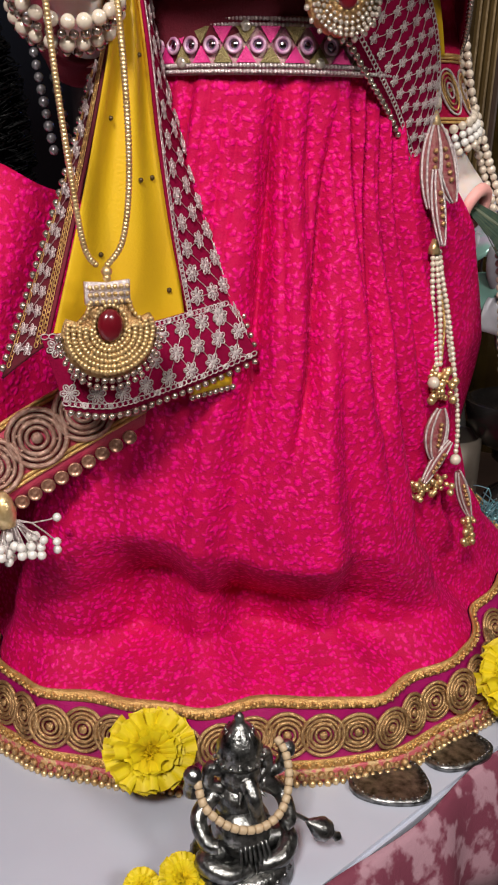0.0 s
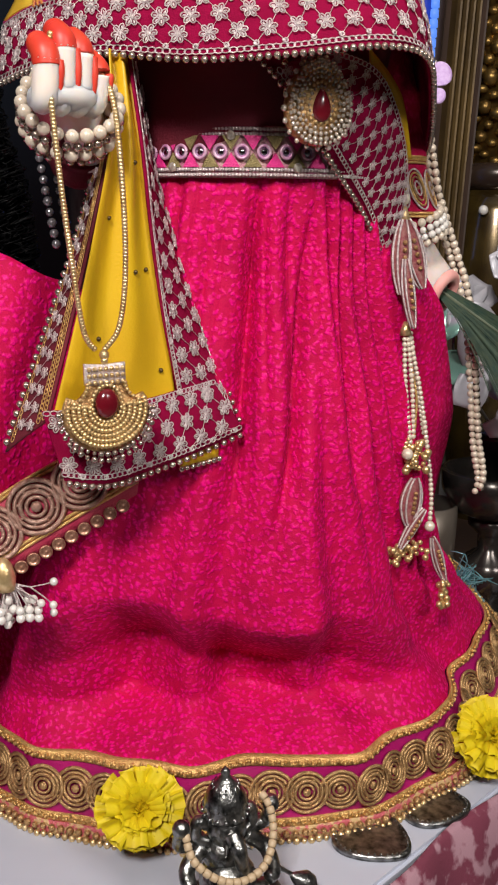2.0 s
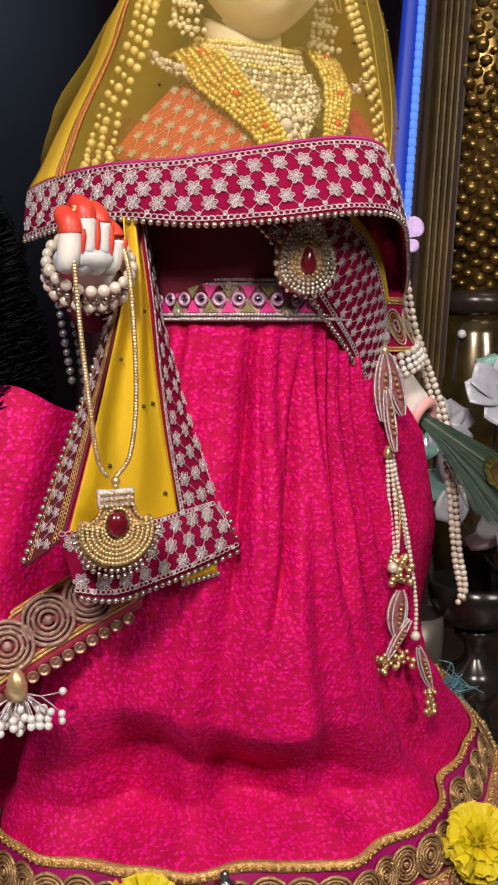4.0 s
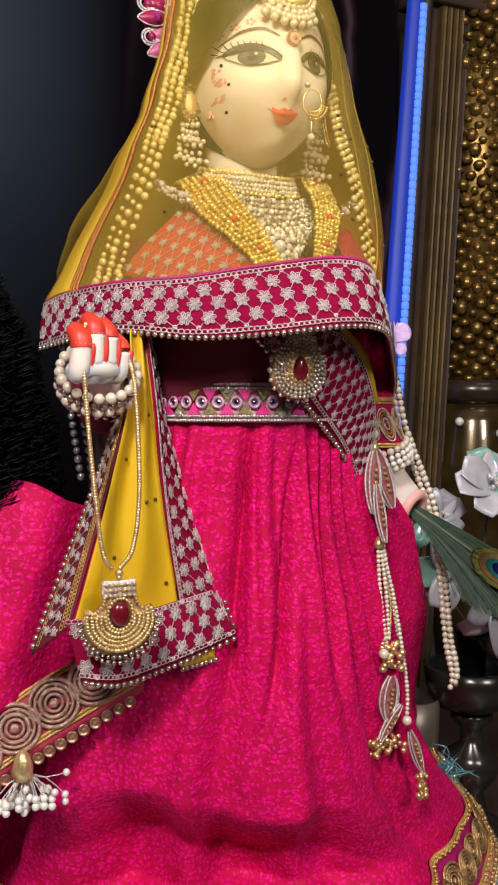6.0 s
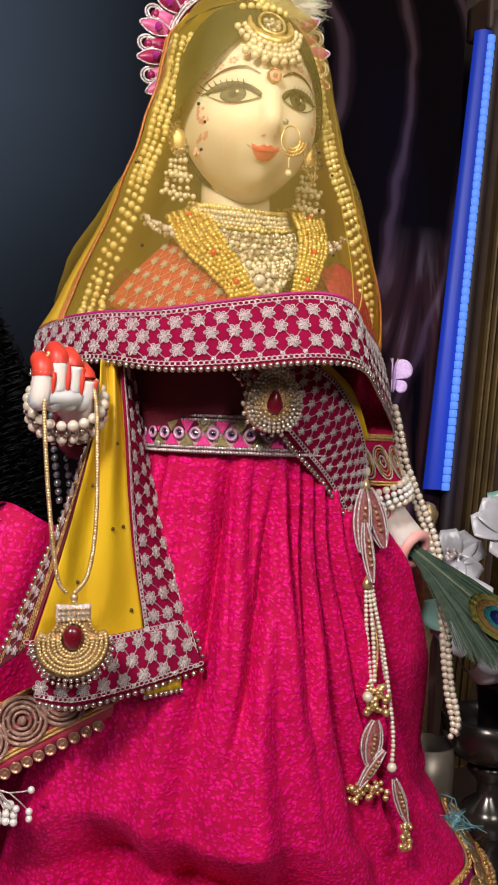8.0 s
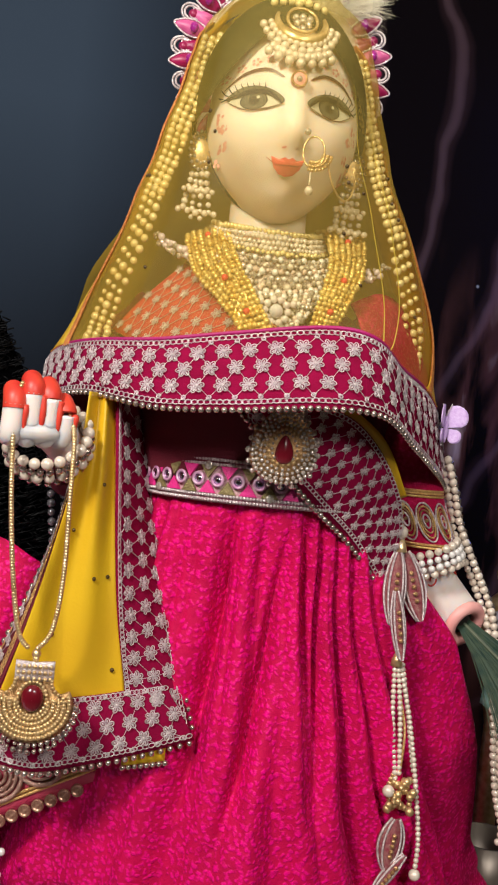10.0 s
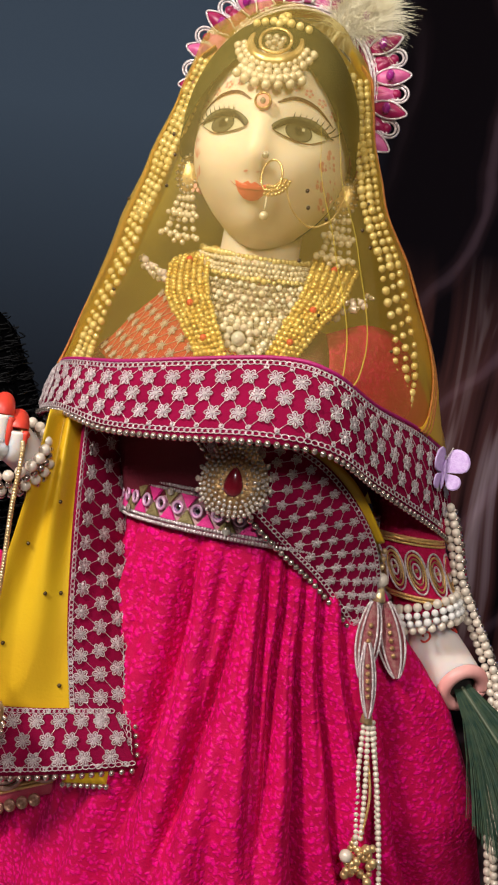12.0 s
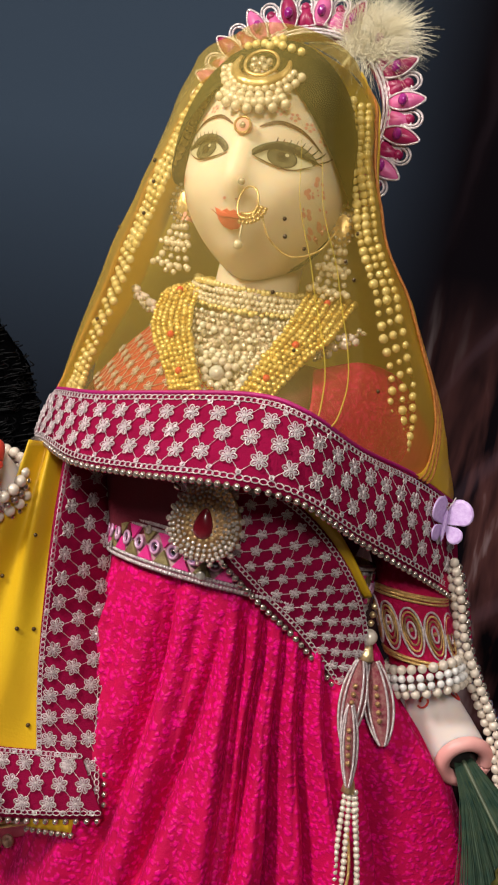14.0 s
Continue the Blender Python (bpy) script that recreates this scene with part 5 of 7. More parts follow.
    part("grains", beads([L(hub.x + q * math.cos(k), hub.y + 0.001, hub.z + q * math.sin(k)) for q in (0.0072, 0.0098, 0.0124) for k in [4.5 + 0.2 * i for i in range(9)]], 0.0014, 6, 4), GOLDM, nr)
    part("stud", sphere(L(hub.x - 0.006, hub.y + 0.003, hub.z + 0.012), 0.0024, 8, 6), CRYSTAL, nr)
    part("drop", joined(tube([L(hub.x - 0.001, hub.y, hub.z - 0.011), L(hub.x - 0.001, hub.y, hub.z - 0.022)], 0.0007, 5, 4), sphere(L(hub.x - 0.001, hub.y, hub.z - 0.026), 0.0030, 10, 7)), PEARL, nr)
    pts = [L(hub.x + 0.010, hub.y, hub.z - 0.004), L(hub.x + 0.016, hub.y - 0.006, hub.z - 0.018), L(hub.x + 0.028, hub.y - 0.022, hub.z - 0.024), L(hub.x + 0.040, hub.y - 0.048, hub.z - 0.012), L(hub.x + 0.046, hub.y - 0.064, hub.z + 0.008)]
    part("chain", beads(along(pts, 0.0016), 0.00085, 5, 3), GOLDM, nr)

    # necklaces: rings of beads on a sloping cone round the neck
    def collar(k, f):
        """k: angle from front, f: 0 at the throat to 1 at the chest."""
        q = keyed(((0.0, -0.025, 0.014, 0.037, 0.657), (0.3, -0.024, 0.012, 0.045, 0.634), (0.6, -0.022, 0.010, 0.062, 0.608), (1.0, -0.018, 0.004, 0.080, 0.578)), f)
        dip = 0.012 * math.cos(k) * (0.4 + f) + 0.016 * max(0, f - 0.35) * max(0, math.cos(k)) ** 6
        return L(q[0] + q[2] * math.sin(k) * 1.05, q[1] + q[2] * 0.80 * math.cos(k), q[3] - dip + 0.012 * (1 - math.cos(k)) * f)
    ch = thing("choker", "broad pearl choker in many close rows", "necklace", group="layered necklaces", at=collar(0, 0.1))
    for r in range(5):
        n = 44
        bump = 0.012 if r == 4 else 0.0
        pts = [collar(-1.75 + 3.5 * (i + 0.5 * (r % 2)) / n, 0.125 + 0.042 * r + bump * (i % 2)) + FRONT * random.uniform(0, 0.0012) + Vector((0, 0, random.uniform(-0.0005, 0.0005))) for i in range(n)]
        part("pearl_row", beads(pts, 0.0021, 8, 5, 0.25), PEARL_Y if r in (0, 4) else PEARL, ch)
    nk = thing("crystal_necklace", "broad crystal bib necklace with gold settings", "necklace", group="layered necklaces", at=collar(0, 0.6))
    ROSE = material("rose_crystal", (0.84, 0.70, 0.62), 0.12, 0.2, (0.66, 0.46, 0.36), 260, 0.7, coat=1.0)

    def bib(x, f):
        """x from -1 to 1 across, f from 0 at the choker to 1 at the tip."""
        w = 1.02 * (1 - f) ** 0.75 + 0.03
        return collar(x * w, 0.355 + 0.59 * f * (1 - 0.18 * abs(x))) + FRONT * 0.003
    part("backing", grid(lambda u, v: bib(-1 + 2 * u, v * 0.98), 40, 16), material("pale_lilac_setting", (0.60, 0.50, 0.46), 0.3, 0.5, (0.42, 0.33, 0.28), 260, 0.7, bump=0.6, bump_scale=700), nk)
    for r in range(15):
        f = 0.02 + 0.066 * r
        wide = (bib(1, f) - bib(0, f)).length + (bib(-1, f) - bib(0, f)).length
        n = max(2, int(wide / 0.0042))
        for odd, mt in ((0, (PEARL_W, CRYSTAL, ROSE)[r % 3]), (1, (CRYSTAL, PEARL, PEARL_W)[r % 3])):
            pts = [bib(-1 + 2 * (i + 0.5 * (r % 2)) / n, min(f + 0.012 * (i % 2), 1)) + FRONT * (0.002 + 0.0014 * (i % 2)) + Vector((0, 0, random.uniform(-0.0008, 0.0008))) for i in range(odd, n + 1, 2)]
            if pts:
                part("stone_row", beads(pts, 0.0022, 7, 5, 0.35), mt, nk)
    hub = bib(0.0, 0.62) + FRONT * 0.006
    part("centre_stone", sphere(hub, 0.0052, 14, 9), material("opal_stone", (0.62, 0.75, 0.72), 0.05, 0.1, (0.75, 0.6, 0.7), 90, 0.6, coat=1.0), nk)
    side = L(1, 0, 0) - L(0, 0, 0)
    part("petal_stones", beads([hub + (side * math.cos(k * 0.628) + Vector((0, 0, 1)) * math.sin(k * 0.628)) * 0.0085 for k in range(10)] + [hub + side * x + Vector((0, 0, z)) for x, z in ((0, -0.014), (-0.005, -0.013), (0.005, -0.013), (0, -0.020), (-0.012, 0.006), (0.012, 0.006))], 0.0029, 8, 5), material("pale_pink_stone", (0.78, 0.66, 0.66), 0.08, 0.2, (0.85, 0.8, 0.75), 120, 0.5, coat=1.0), nk)
    gn = thing("gold_bead_necklace", "thick many-stranded yellow gold bead necklace", "necklace", group="layered necklaces", at=L(0, 0.06, 0.57))
    GARLAND = {-1: (((-0.080, -0.014, 0.640), (-0.086, 0.020, 0.634), (-0.080, 0.048, 0.606), (-0.062, 0.068, 0.585), (-0.044, 0.080, 0.562)), ((-0.054, -0.010, 0.652), (-0.058, 0.024, 0.646), (-0.052, 0.056, 0.618), (-0.040, 0.074, 0.592), (-0.024, 0.086, 0.562))),
               1: (((0.046, -0.014, 0.652), (0.050, 0.020, 0.646), (0.044, 0.050, 0.618), (0.032, 0.070, 0.596), (0.018, 0.082, 0.566)), ((0.018, -0.010, 0.656), (0.020, 0.026, 0.650), (0.018, 0.058, 0.622), (0.010, 0.076, 0.596), (0.000, 0.088, 0.566)))}
    for s in (-1, 1):
        outer, inner = GARLAND[s]
        part("backing", grid(lambda u, v, outer=outer, inner=inner: L(*(curve_at(outer, u) + (curve_at(inner, u) - curve_at(outer, u)) * v)) - FRONT * 0.0012, 20, 6), YGOLD, gn)
        for r in range(7):
            line = [L(*(Vector(o) + (Vector(q) - Vector(o)) * r / 6)) + FRONT * 0.002 * math.sin(math.pi * r / 6) for o, q in zip(outer, inner)]
            pts = [p + FRONT * random.uniform(-0.0004, 0.0012) + Vector((random.uniform(-0.0005, 0.0005), 0, random.uniform(-0.0006, 0.0006))) for p in along(line, 0.0043)]
            part("strand", beads(pts[(r % 2):], 0.0022, 7, 5, 0.2), YGOLD, gn)
        part("red_stones", beads([L(*((curve_at(outer, u) + curve_at(inner, u)) / 2)) + FRONT * 0.004 for u in (0.3, 0.62, 0.85)], 0.0026, 7, 5), ALTA, gn)
    for s in (-1, 1):
        sh = thing("shoulder_brooch", "cluster of pale crystals on the shoulder", "brooch", group="pair of shoulder brooches", at=collar(s * 1.45, 0.85))
        hub = Vector((-0.094, 0.030, 0.621) if s < 0 else (0.049, 0.034, 0.618))
        way = Vector((0.020, 0.010, -0.012 * -s))
        VIOLET = material("violet_crystal", (0.66, 0.52, 0.68), 0.1, 0.3, (0.80, 0.70, 0.74), 120, 0.6, coat=1.0)
        for nm, n, size, mt, wide in (("crystal", 30, 0.0018, CRYSTAL, 0.85), ("violet_stone", 14, 0.0026, VIOLET, 0.6)):
            bead_parts(nm, [L(*(hub + way * random.uniform(-wide, wide) + Vector((0, random.uniform(0, 0.003), random.uniform(-0.005, 0.005))))) for _ in range(n)], size, mt, sh, 6, 4, 0.3)
    # blossom-worked stole across the breast, seen through the net
    br = thing("breast_stole", "orange-red stole across the breast with silver blossoms", "stole", at=L(-0.06, 0.05, 0.58))
    rb = Ribbon([(-0.082, 0.022, 0.618), (-0.062, 0.046, 0.604), (-0.036, 0.066, 0.584), (-0.005, 0.078, 0.556)], [(-0.135, 0.006, 0.560), (-0.112, 0.040, 0.548), (-0.085, 0.062, 0.538), (-0.055, 0.076, 0.525)], 0.003)
    ORANGE = material("red_orange_cloth", (0.50, 0.05, 0.03), 0.8, 0, (0.42, 0.03, 0.03), 60, 0.6, bump=0.4, bump_scale=900)
    bb = part("cloth", rb.sheet(40, 8), ORANGE, br)
    lattice(rb, bb, 5, 0.0112, 0.15, 0.92, big=False, s0=0.004)
    part("chain_stitch", rb.chain(0.04, 0.004, 0.001), GOLD, bb)
    rs = Ribbon([(0.038, 0.050, 0.596), (0.066, 0.028, 0.609), (0.092, 0.002, 0.604), (0.112, -0.022, 0.580)], [(0.045, 0.075, 0.548), (0.090, 0.040, 0.540), (0.122, 0.000, 0.530)], 0.006)
    part("shoulder_cloth", rs.sheet(30, 8), PINK_DARK, BLOUSE, "crimson shoulder of the blouse")


head_jewels()


# ---- crown of lotus petals, and its plume ----
def crown():
    t = thing("crown", "pink and magenta lotus-petal crown edged in silver cord", "crown", at=L(-0.027, -0.015, 0.80))
    hub = Vector((-0.023, -0.018, 0.787))
    LIGHT = material("light_pink_satin", (0.62, 0.13, 0.31), 0.45, 0, (0.48, 0.07, 0.2), 90, 0.6)
    DEEP = material("deep_pink_satin", (0.32, 0.006, 0.07), 0.4, 0, (0.22, 0.004, 0.05), 90, 0.6)
    PURPLE = material("purple_stone", (0.25, 0.01, 0.16), 0.1, 0, (0.35, 0.02, 0.22), 60, 0.5, coat=1.0)

    def pt(ang, r, d=0.0):
        k = math.radians(ang)
        return L(hub.x + r * math.sin(k), hub.y + d, hub.z + r * math.cos(k))

    def backing(u, v):
        return pt(-138 + 276 * u, 0.058 + 0.022 * v, -0.004)
    part("backing", thick_sheet(backing, 60, 3, 0.003), DEEP, t)
    part("inner_cord", joined(*[tube([pt(-138 + 13.8 * i, r, 0.004) for i in range(21)], 0.0011, 5, 100) for r in (0.060, 0.0625, 0.065)]), SILVER, t)

    def petal(ang, r0, length, w, tilt, mt, d):
        def fn(u, v):
            x = (v - 0.5) * 2 * w * math.sin(math.pi * min(u * 0.85 + 0.12, 1)) ** 0.8
            k = math.radians(tilt)
            rr, ss = u * length * math.cos(k) - x * math.sin(k), u * length * math.sin(k) + x * math.cos(k)
            p = pt(ang + math.degrees(ss / (r0 + rr)), r0 + rr, d + 0.004 * math.sin(math.pi * u) * (1 - (2 * v - 1) ** 2))
            return p
        ob = part("petal", thick_sheet(fn, 10, 6, 0.0014), mt, t)
        rim = [fn(i / 14, 0) for i in range(15)] + [fn(i / 14, 1) for i in range(14, -1, -1)]
        part("silver_edge", tube([Vector(p) + FRONT * 0.0008 for p in rim], 0.0008, 5, 60, False), SILVER, ob)
    for j in range(15):
        a = -136 + 19.4 * j
        petal(a, 0.064, 0.026, 0.0066, 0, LIGHT if j % 2 else DEEP, 0.006)
        petal(a - 5, 0.062, 0.021, 0.0052, -28, DEEP if j % 2 else LIGHT, 0.003)
        petal(a + 5, 0.062, 0.021, 0.0052, 28, LIGHT if j % 2 else DEEP, 0.003)
        part("stone", sphere(pt(a, 0.074, 0.010), 0.0034, 10, 7, 1.3), PURPLE, t)
        loop = [pt(a + 9 + 5.0 * math.cos(k * 0.449), 0.080 + 0.0088 * math.sin(k * 0.449), 0.004) for k in range(15)]
        part("loop", tube(loop, 0.0009, 6, 40, False), SILVER, t)
        loop = [pt(a + 9 + 3.6 * math.cos(k * 0.449), 0.080 + 0.0064 * math.sin(k * 0.449), 0.004) for k in range(15)]
        part("loop", tube(loop, 0.0009, 6, 40, False), SILVER, t)
        part("petal_fill", sphere(pt(a + 9, 0.079, 0.002), 0.0042, 10, 7, 1.0), DEEP, t)
    FLUFF = material("cream_down", (0.82, 0.76, 0.58), 0.9, 0, (0.72, 0.64, 0.42), 60, 0.6)
    pl = thing("plume", "fluffy cream ostrich plume tucked behind the crown", "plume", at=L(0.015, -0.02, 0.85))
    quads, faces = [], []
    for i in range(7000):
        base = Vector((0.000 + 0.030 * random.random(), -0.012, 0.832 + 0.022 * random.random()))
        d = Vector((random.gauss(0.45, 0.5), random.gauss(-0.1, 0.45), random.gauss(0.55, 0.45))).normalized()
        ln = random.uniform(0.010, 0.038)
        s = d.cross(Vector((0.3, 1, 0.2))).normalized() * 0.00015
        bend = Vector((0.004 * random.uniform(-1, 1), 0.004 * random.uniform(-1, 1), -0.006))
        k = len(quads)
        for q in (0, 0.5, 1.0):
            c = base + d * ln * q + bend * q * q
            w = 1 - 0.75 * q
            quads += [L(*(c - s * w)), L(*(c + s * w))]
        faces += [(k, k + 1, k + 3, k + 2), (k + 2, k + 3, k + 5, k + 4)]
    part("down", (quads, faces), FLUFF, pl)
    part("quill", tube([L(0.0, -0.012, 0.822), L(0.012, -0.014, 0.845), L(0.030, -0.016, 0.862)], 0.0016, 6, 12), FLUFF, pl)


crown()


# ---- butterfly clip ----
def butterfly():
    t = thing("butterfly_clip", "lilac glittered butterfly clip on the veil border", "clip", at=L(0.146, -0.005, 0.515))
    LILAC = material("lilac_glitter", (0.52, 0.32, 0.66), 0.4, 0.1, (0.66, 0.50, 0.78), 400, 0.7, bump=0.3, bump_scale=900)
    c = Vector((0.141, -0.006, 0.512))
    for sx, nm in ((1, "wing"), (-1, "wing")):
        for up in (1, -1):
            def fn(u, v, sx=sx, up=up):
                k = math.radians((46 if up > 0 else -36) + (v - 0.5) * (78 if up > 0 else 66))
                r = u * (0.0230 if up > 0 else 0.0165) * (0.62 + 0.38 * math.sin(math.pi * v) ** 0.6)
                x, y = r * math.cos(k), r * math.sin(k)
                return L(c.x + x * (0.95 if sx > 0 else -0.45), c.y + (x * 0.25 if sx > 0 else x * 0.85), c.z + y)
            part(nm, thick_sheet(fn, 8, 14, 0.0009), LILAC, t)
    part("body", tube([L(c.x, c.y + 0.002, c.z - 0.012), L(c.x, c.y + 0.003, c.z), L(c.x, c.y + 0.002, c.z + 0.010)], lambda u: 0.0018 * math.sin(0.4 + 2.4 * u), 8, 12), LILAC, t)
    for s in (-1, 1):
        part("feeler", tube([L(c.x, c.y + 0.002, c.z + 0.010), L(c.x + s * 0.004, c.y + 0.002, c.z + 0.020)], 0.0004, 5, 4), SILVER, t)


butterfly()


# ---- bangles, cuff ----
def bangles(name, label, centre, way, rows, mt_of):
    t = thing(name, label, "bangle", group="pearl bangles", at=L(*centre))
    d = Vector(way).normalized()
    s = d.cross(Vector((0.2, 0.3, 1))).normalized()
    u = d.cross(s)
    for i, (off, r, n, size) in enumerate(rows):
        bead_parts("pearl", [L(*(Vector(centre) + d * off + (s * math.cos(6.2832 * j / n) + u * math.sin(6.2832 * j / n)) * r)) for j in range(n)], size, mt_of(i), t)
    return t


bangles("wrist_bangles", "stacked cream pearl bangles on the raised wrist", (-0.171, 0.066, 0.474), (-0.12, 0.70, 0.70), ((0.005, 0.0285, 21, 0.0042), (-0.002, 0.0295, 29, 0.0027), (-0.009, 0.0285, 21, 0.0041), (-0.0155, 0.0270, 26, 0.0026)), lambda i: PEARL if i % 2 == 0 else BRONZE_BEAD)
bangles("wrist_bangles", "stacked white pearl bangles on the lowered wrist", (0.149, -0.033, 0.400), (0.36, 0.0, -0.93), ((-0.010, 0.0270, 22, 0.0037), (-0.004, 0.0285, 26, 0.0030), (0.002, 0.0285, 26, 0.0030), (0.0075, 0.0270, 22, 0.0034)), lambda i: PEARL if i in (0, 3) else PEARL_W)


def cuff():
    ax = [Vector((0.125, -0.033, 0.460)), Vector((0.133, -0.034, 0.438)), Vector((0.145, -0.034, 0.411))]

    def at(u, v, out=0.0):
        c = curve_at(ax, v)
        k = -2.4 + 4.8 * u
        return L(c.x + (0.0268 + out) * math.sin(k), c.y + (0.0268 + out) * math.cos(k), c.z)
    b = part("cuff", thick_sheet(lambda u, v: at(u, v), 40, 8, 0.0015), PINK_DARK, BLOUSE, "crimson cuff with gold couching")
    for v, r in ((0.05, 0.0014), (0.11, 0.0010), (0.17, 0.0010)):
        part("gold_cord", tube([at(i / 30, v, 0.001) for i in range(31)], r, 6, 90), GOLD, b)
    for j in range(7):
        u0 = 0.11 + 0.13 * j
        for q in (1.0, 0.80, 0.58, 0.34):
            ring = [at(u0 + 0.060 * q * math.cos(k * 0.4488), 0.56 + 0.28 * q * math.sin(k * 0.4488), 0.0014) for k in range(15)]
            part("gold_ring", tube(ring, 0.0008, 5, 30, False), (GOLD, SILVER, ANTIQUE, GOLD)[int(q * 5) % 4], b)
        part("ring_bead", sphere(at(u0, 0.56, 0.0015), 0.0016, 7, 5), ANTIQUE, b)
    for v, r in ((0.90, 0.0012), (0.96, 0.0010)):
        part("gold_cord", tube([at(i / 30, v, 0.001) for i in range(31)], r, 6, 90), GOLD, b)


cuff()


# ---- chain and pendant hung from the raised hand ----
def hand_necklace():
    t = thing("pendant_necklace", "gold chain with a crescent gold pendant and dark ruby", "necklace", at=L(-0.163, 0.09, 0.30))
    left = [(-0.189, 0.097, 0.510), (-0.192, 0.101, 0.494), (-0.189, 0.102, 0.440), (-0.183, 0.100, 0.385), (-0.176, 0.094, 0.345), (-0.168, 0.091, 0.333)]
    right = [(-0.164, 0.080, 0.503), (-0.153, 0.090, 0.482), (-0.151, 0.098, 0.440), (-0.150, 0.098, 0.385), (-0.154, 0.095, 0.348), (-0.163, 0.091, 0.333)]
    for ln in (left, right):
        part("chain", beads(along([L(*p) for p in ln], 0.0021), 0.0019, 8, 4), GOLDM, t)
    c = Vector((-0.163, 0.0905, 0.300))
    X = L(1, 0, 0) - L(0, 0, 0)

    def P(x, z, o=0.0):
        return L(c.x + x, c.y + o, c.z + z)
    part("bail", joined(sphere(P(0, 0.030), 0.0032, 8, 6), sphere(P(0, 0.0265), 0.0024, 8, 6)), GOLDM, t)

    def plate(u, v):
        return P((u - 0.5) * 0.026, 0.011 + 0.013 * v + 0.002 * abs(u - 0.5), 0.001)
    part("top_plate", thick_sheet(plate, 8, 4, 0.003), SILVER, t, "pale silvered top plate")

    def flank(u, v):
        w = 0.0115 + 0.0135 * v ** 2.2
        return P((2 * u - 1) * w, 0.0125 - 0.0135 * v, 0.0005)
    part("shoulder_plate", thick_sheet(flank, 14, 8, 0.003), ANTIQUE, t)
    bead_parts("shoulder_grain", [P(sg * (0.012 + 0.0125 * (i / 6) ** 2.2), 0.0125 - 0.0135 * i / 6, 0.003) for i in range(7) for sg in (-1, 1)] + [P(sg * (0.0132 + 0.0022 * i), -0.001, 0.003) for i in range(6) for sg in (-1, 1)], 0.0014, GOLDM, t, 6, 4)
    part("top_grains", beads([P((i % 7 - 3) * 0.0036, 0.0135 + 0.0042 * (i // 7), 0.003) for i in range(21)], 0.0015, 6, 4), GOLDM, t)

    def moon(u, v):
        k = math.radians(-112 + 224 * u)
        r = 0.006 + 0.0235 * v * (1 - 0.12 * abs(2 * u - 1) ** 3)
        return P(r * math.sin(k), -0.004 - r * math.cos(k) * 0.92, 0.002 * math.sin(math.pi * v))
    part("crescent", thick_sheet(moon, 40, 6, 0.0035), ANTIQUE, t)
    for r, n, s in ((0.011, 16, 0.0016), (0.0145, 22, 0.0017), (0.018, 28, 0.0017), (0.0215, 32, 0.0018), (0.025, 36, 0.0018)):
        bead_parts("grain", [P(r * math.sin(k), -0.004 - r * 0.92 * math.cos(k), 0.0028) for k in [math.radians(-108 + 216 * (i + 0.5) / n) for i in range(n)]], s, GOLDM, t, 6, 4, 0.15)
    part("stone", ([P(0.0075 * q * math.cos(k), 0.0 + 0.0095 * q * math.sin(k), 0.003 + 0.004 * math.sqrt(max(0, 1 - q * q))) for q in (1, 0.85, 0.6, 0.3, 0.01) for k in [2 * math.pi * i / 18 for i in range(18)]],
                   [(a * 18 + i, a * 18 + (i + 1) % 18, (a + 1) * 18 + (i + 1) % 18, (a + 1) * 18 + i) for a in range(4) for i in range(18)]), RUBY, t, "oval dark ruby")
    part("stone_ring", beads([P(0.0095 * math.cos(6.2832 * i / 24), 0.0116 * math.sin(6.2832 * i / 24), 0.003) for i in range(24)], 0.0013, 6, 4), GOLDM, t)
    drops = []
    for i in range(21):
        k = math.radians(-88 + 176 * i / 20)
        drops += [P(0.029 * math.sin(k), -0.004 - 0.0285 * math.cos(k), 0.001), P(0.029 * math.sin(k) * 1.06, -0.004 - 0.0325 * math.cos(k), 0.002)]
    bead_parts("drop", drops, 0.0018, BRONZE_BEAD, t, 7, 5, 0.2)


hand_necklace()


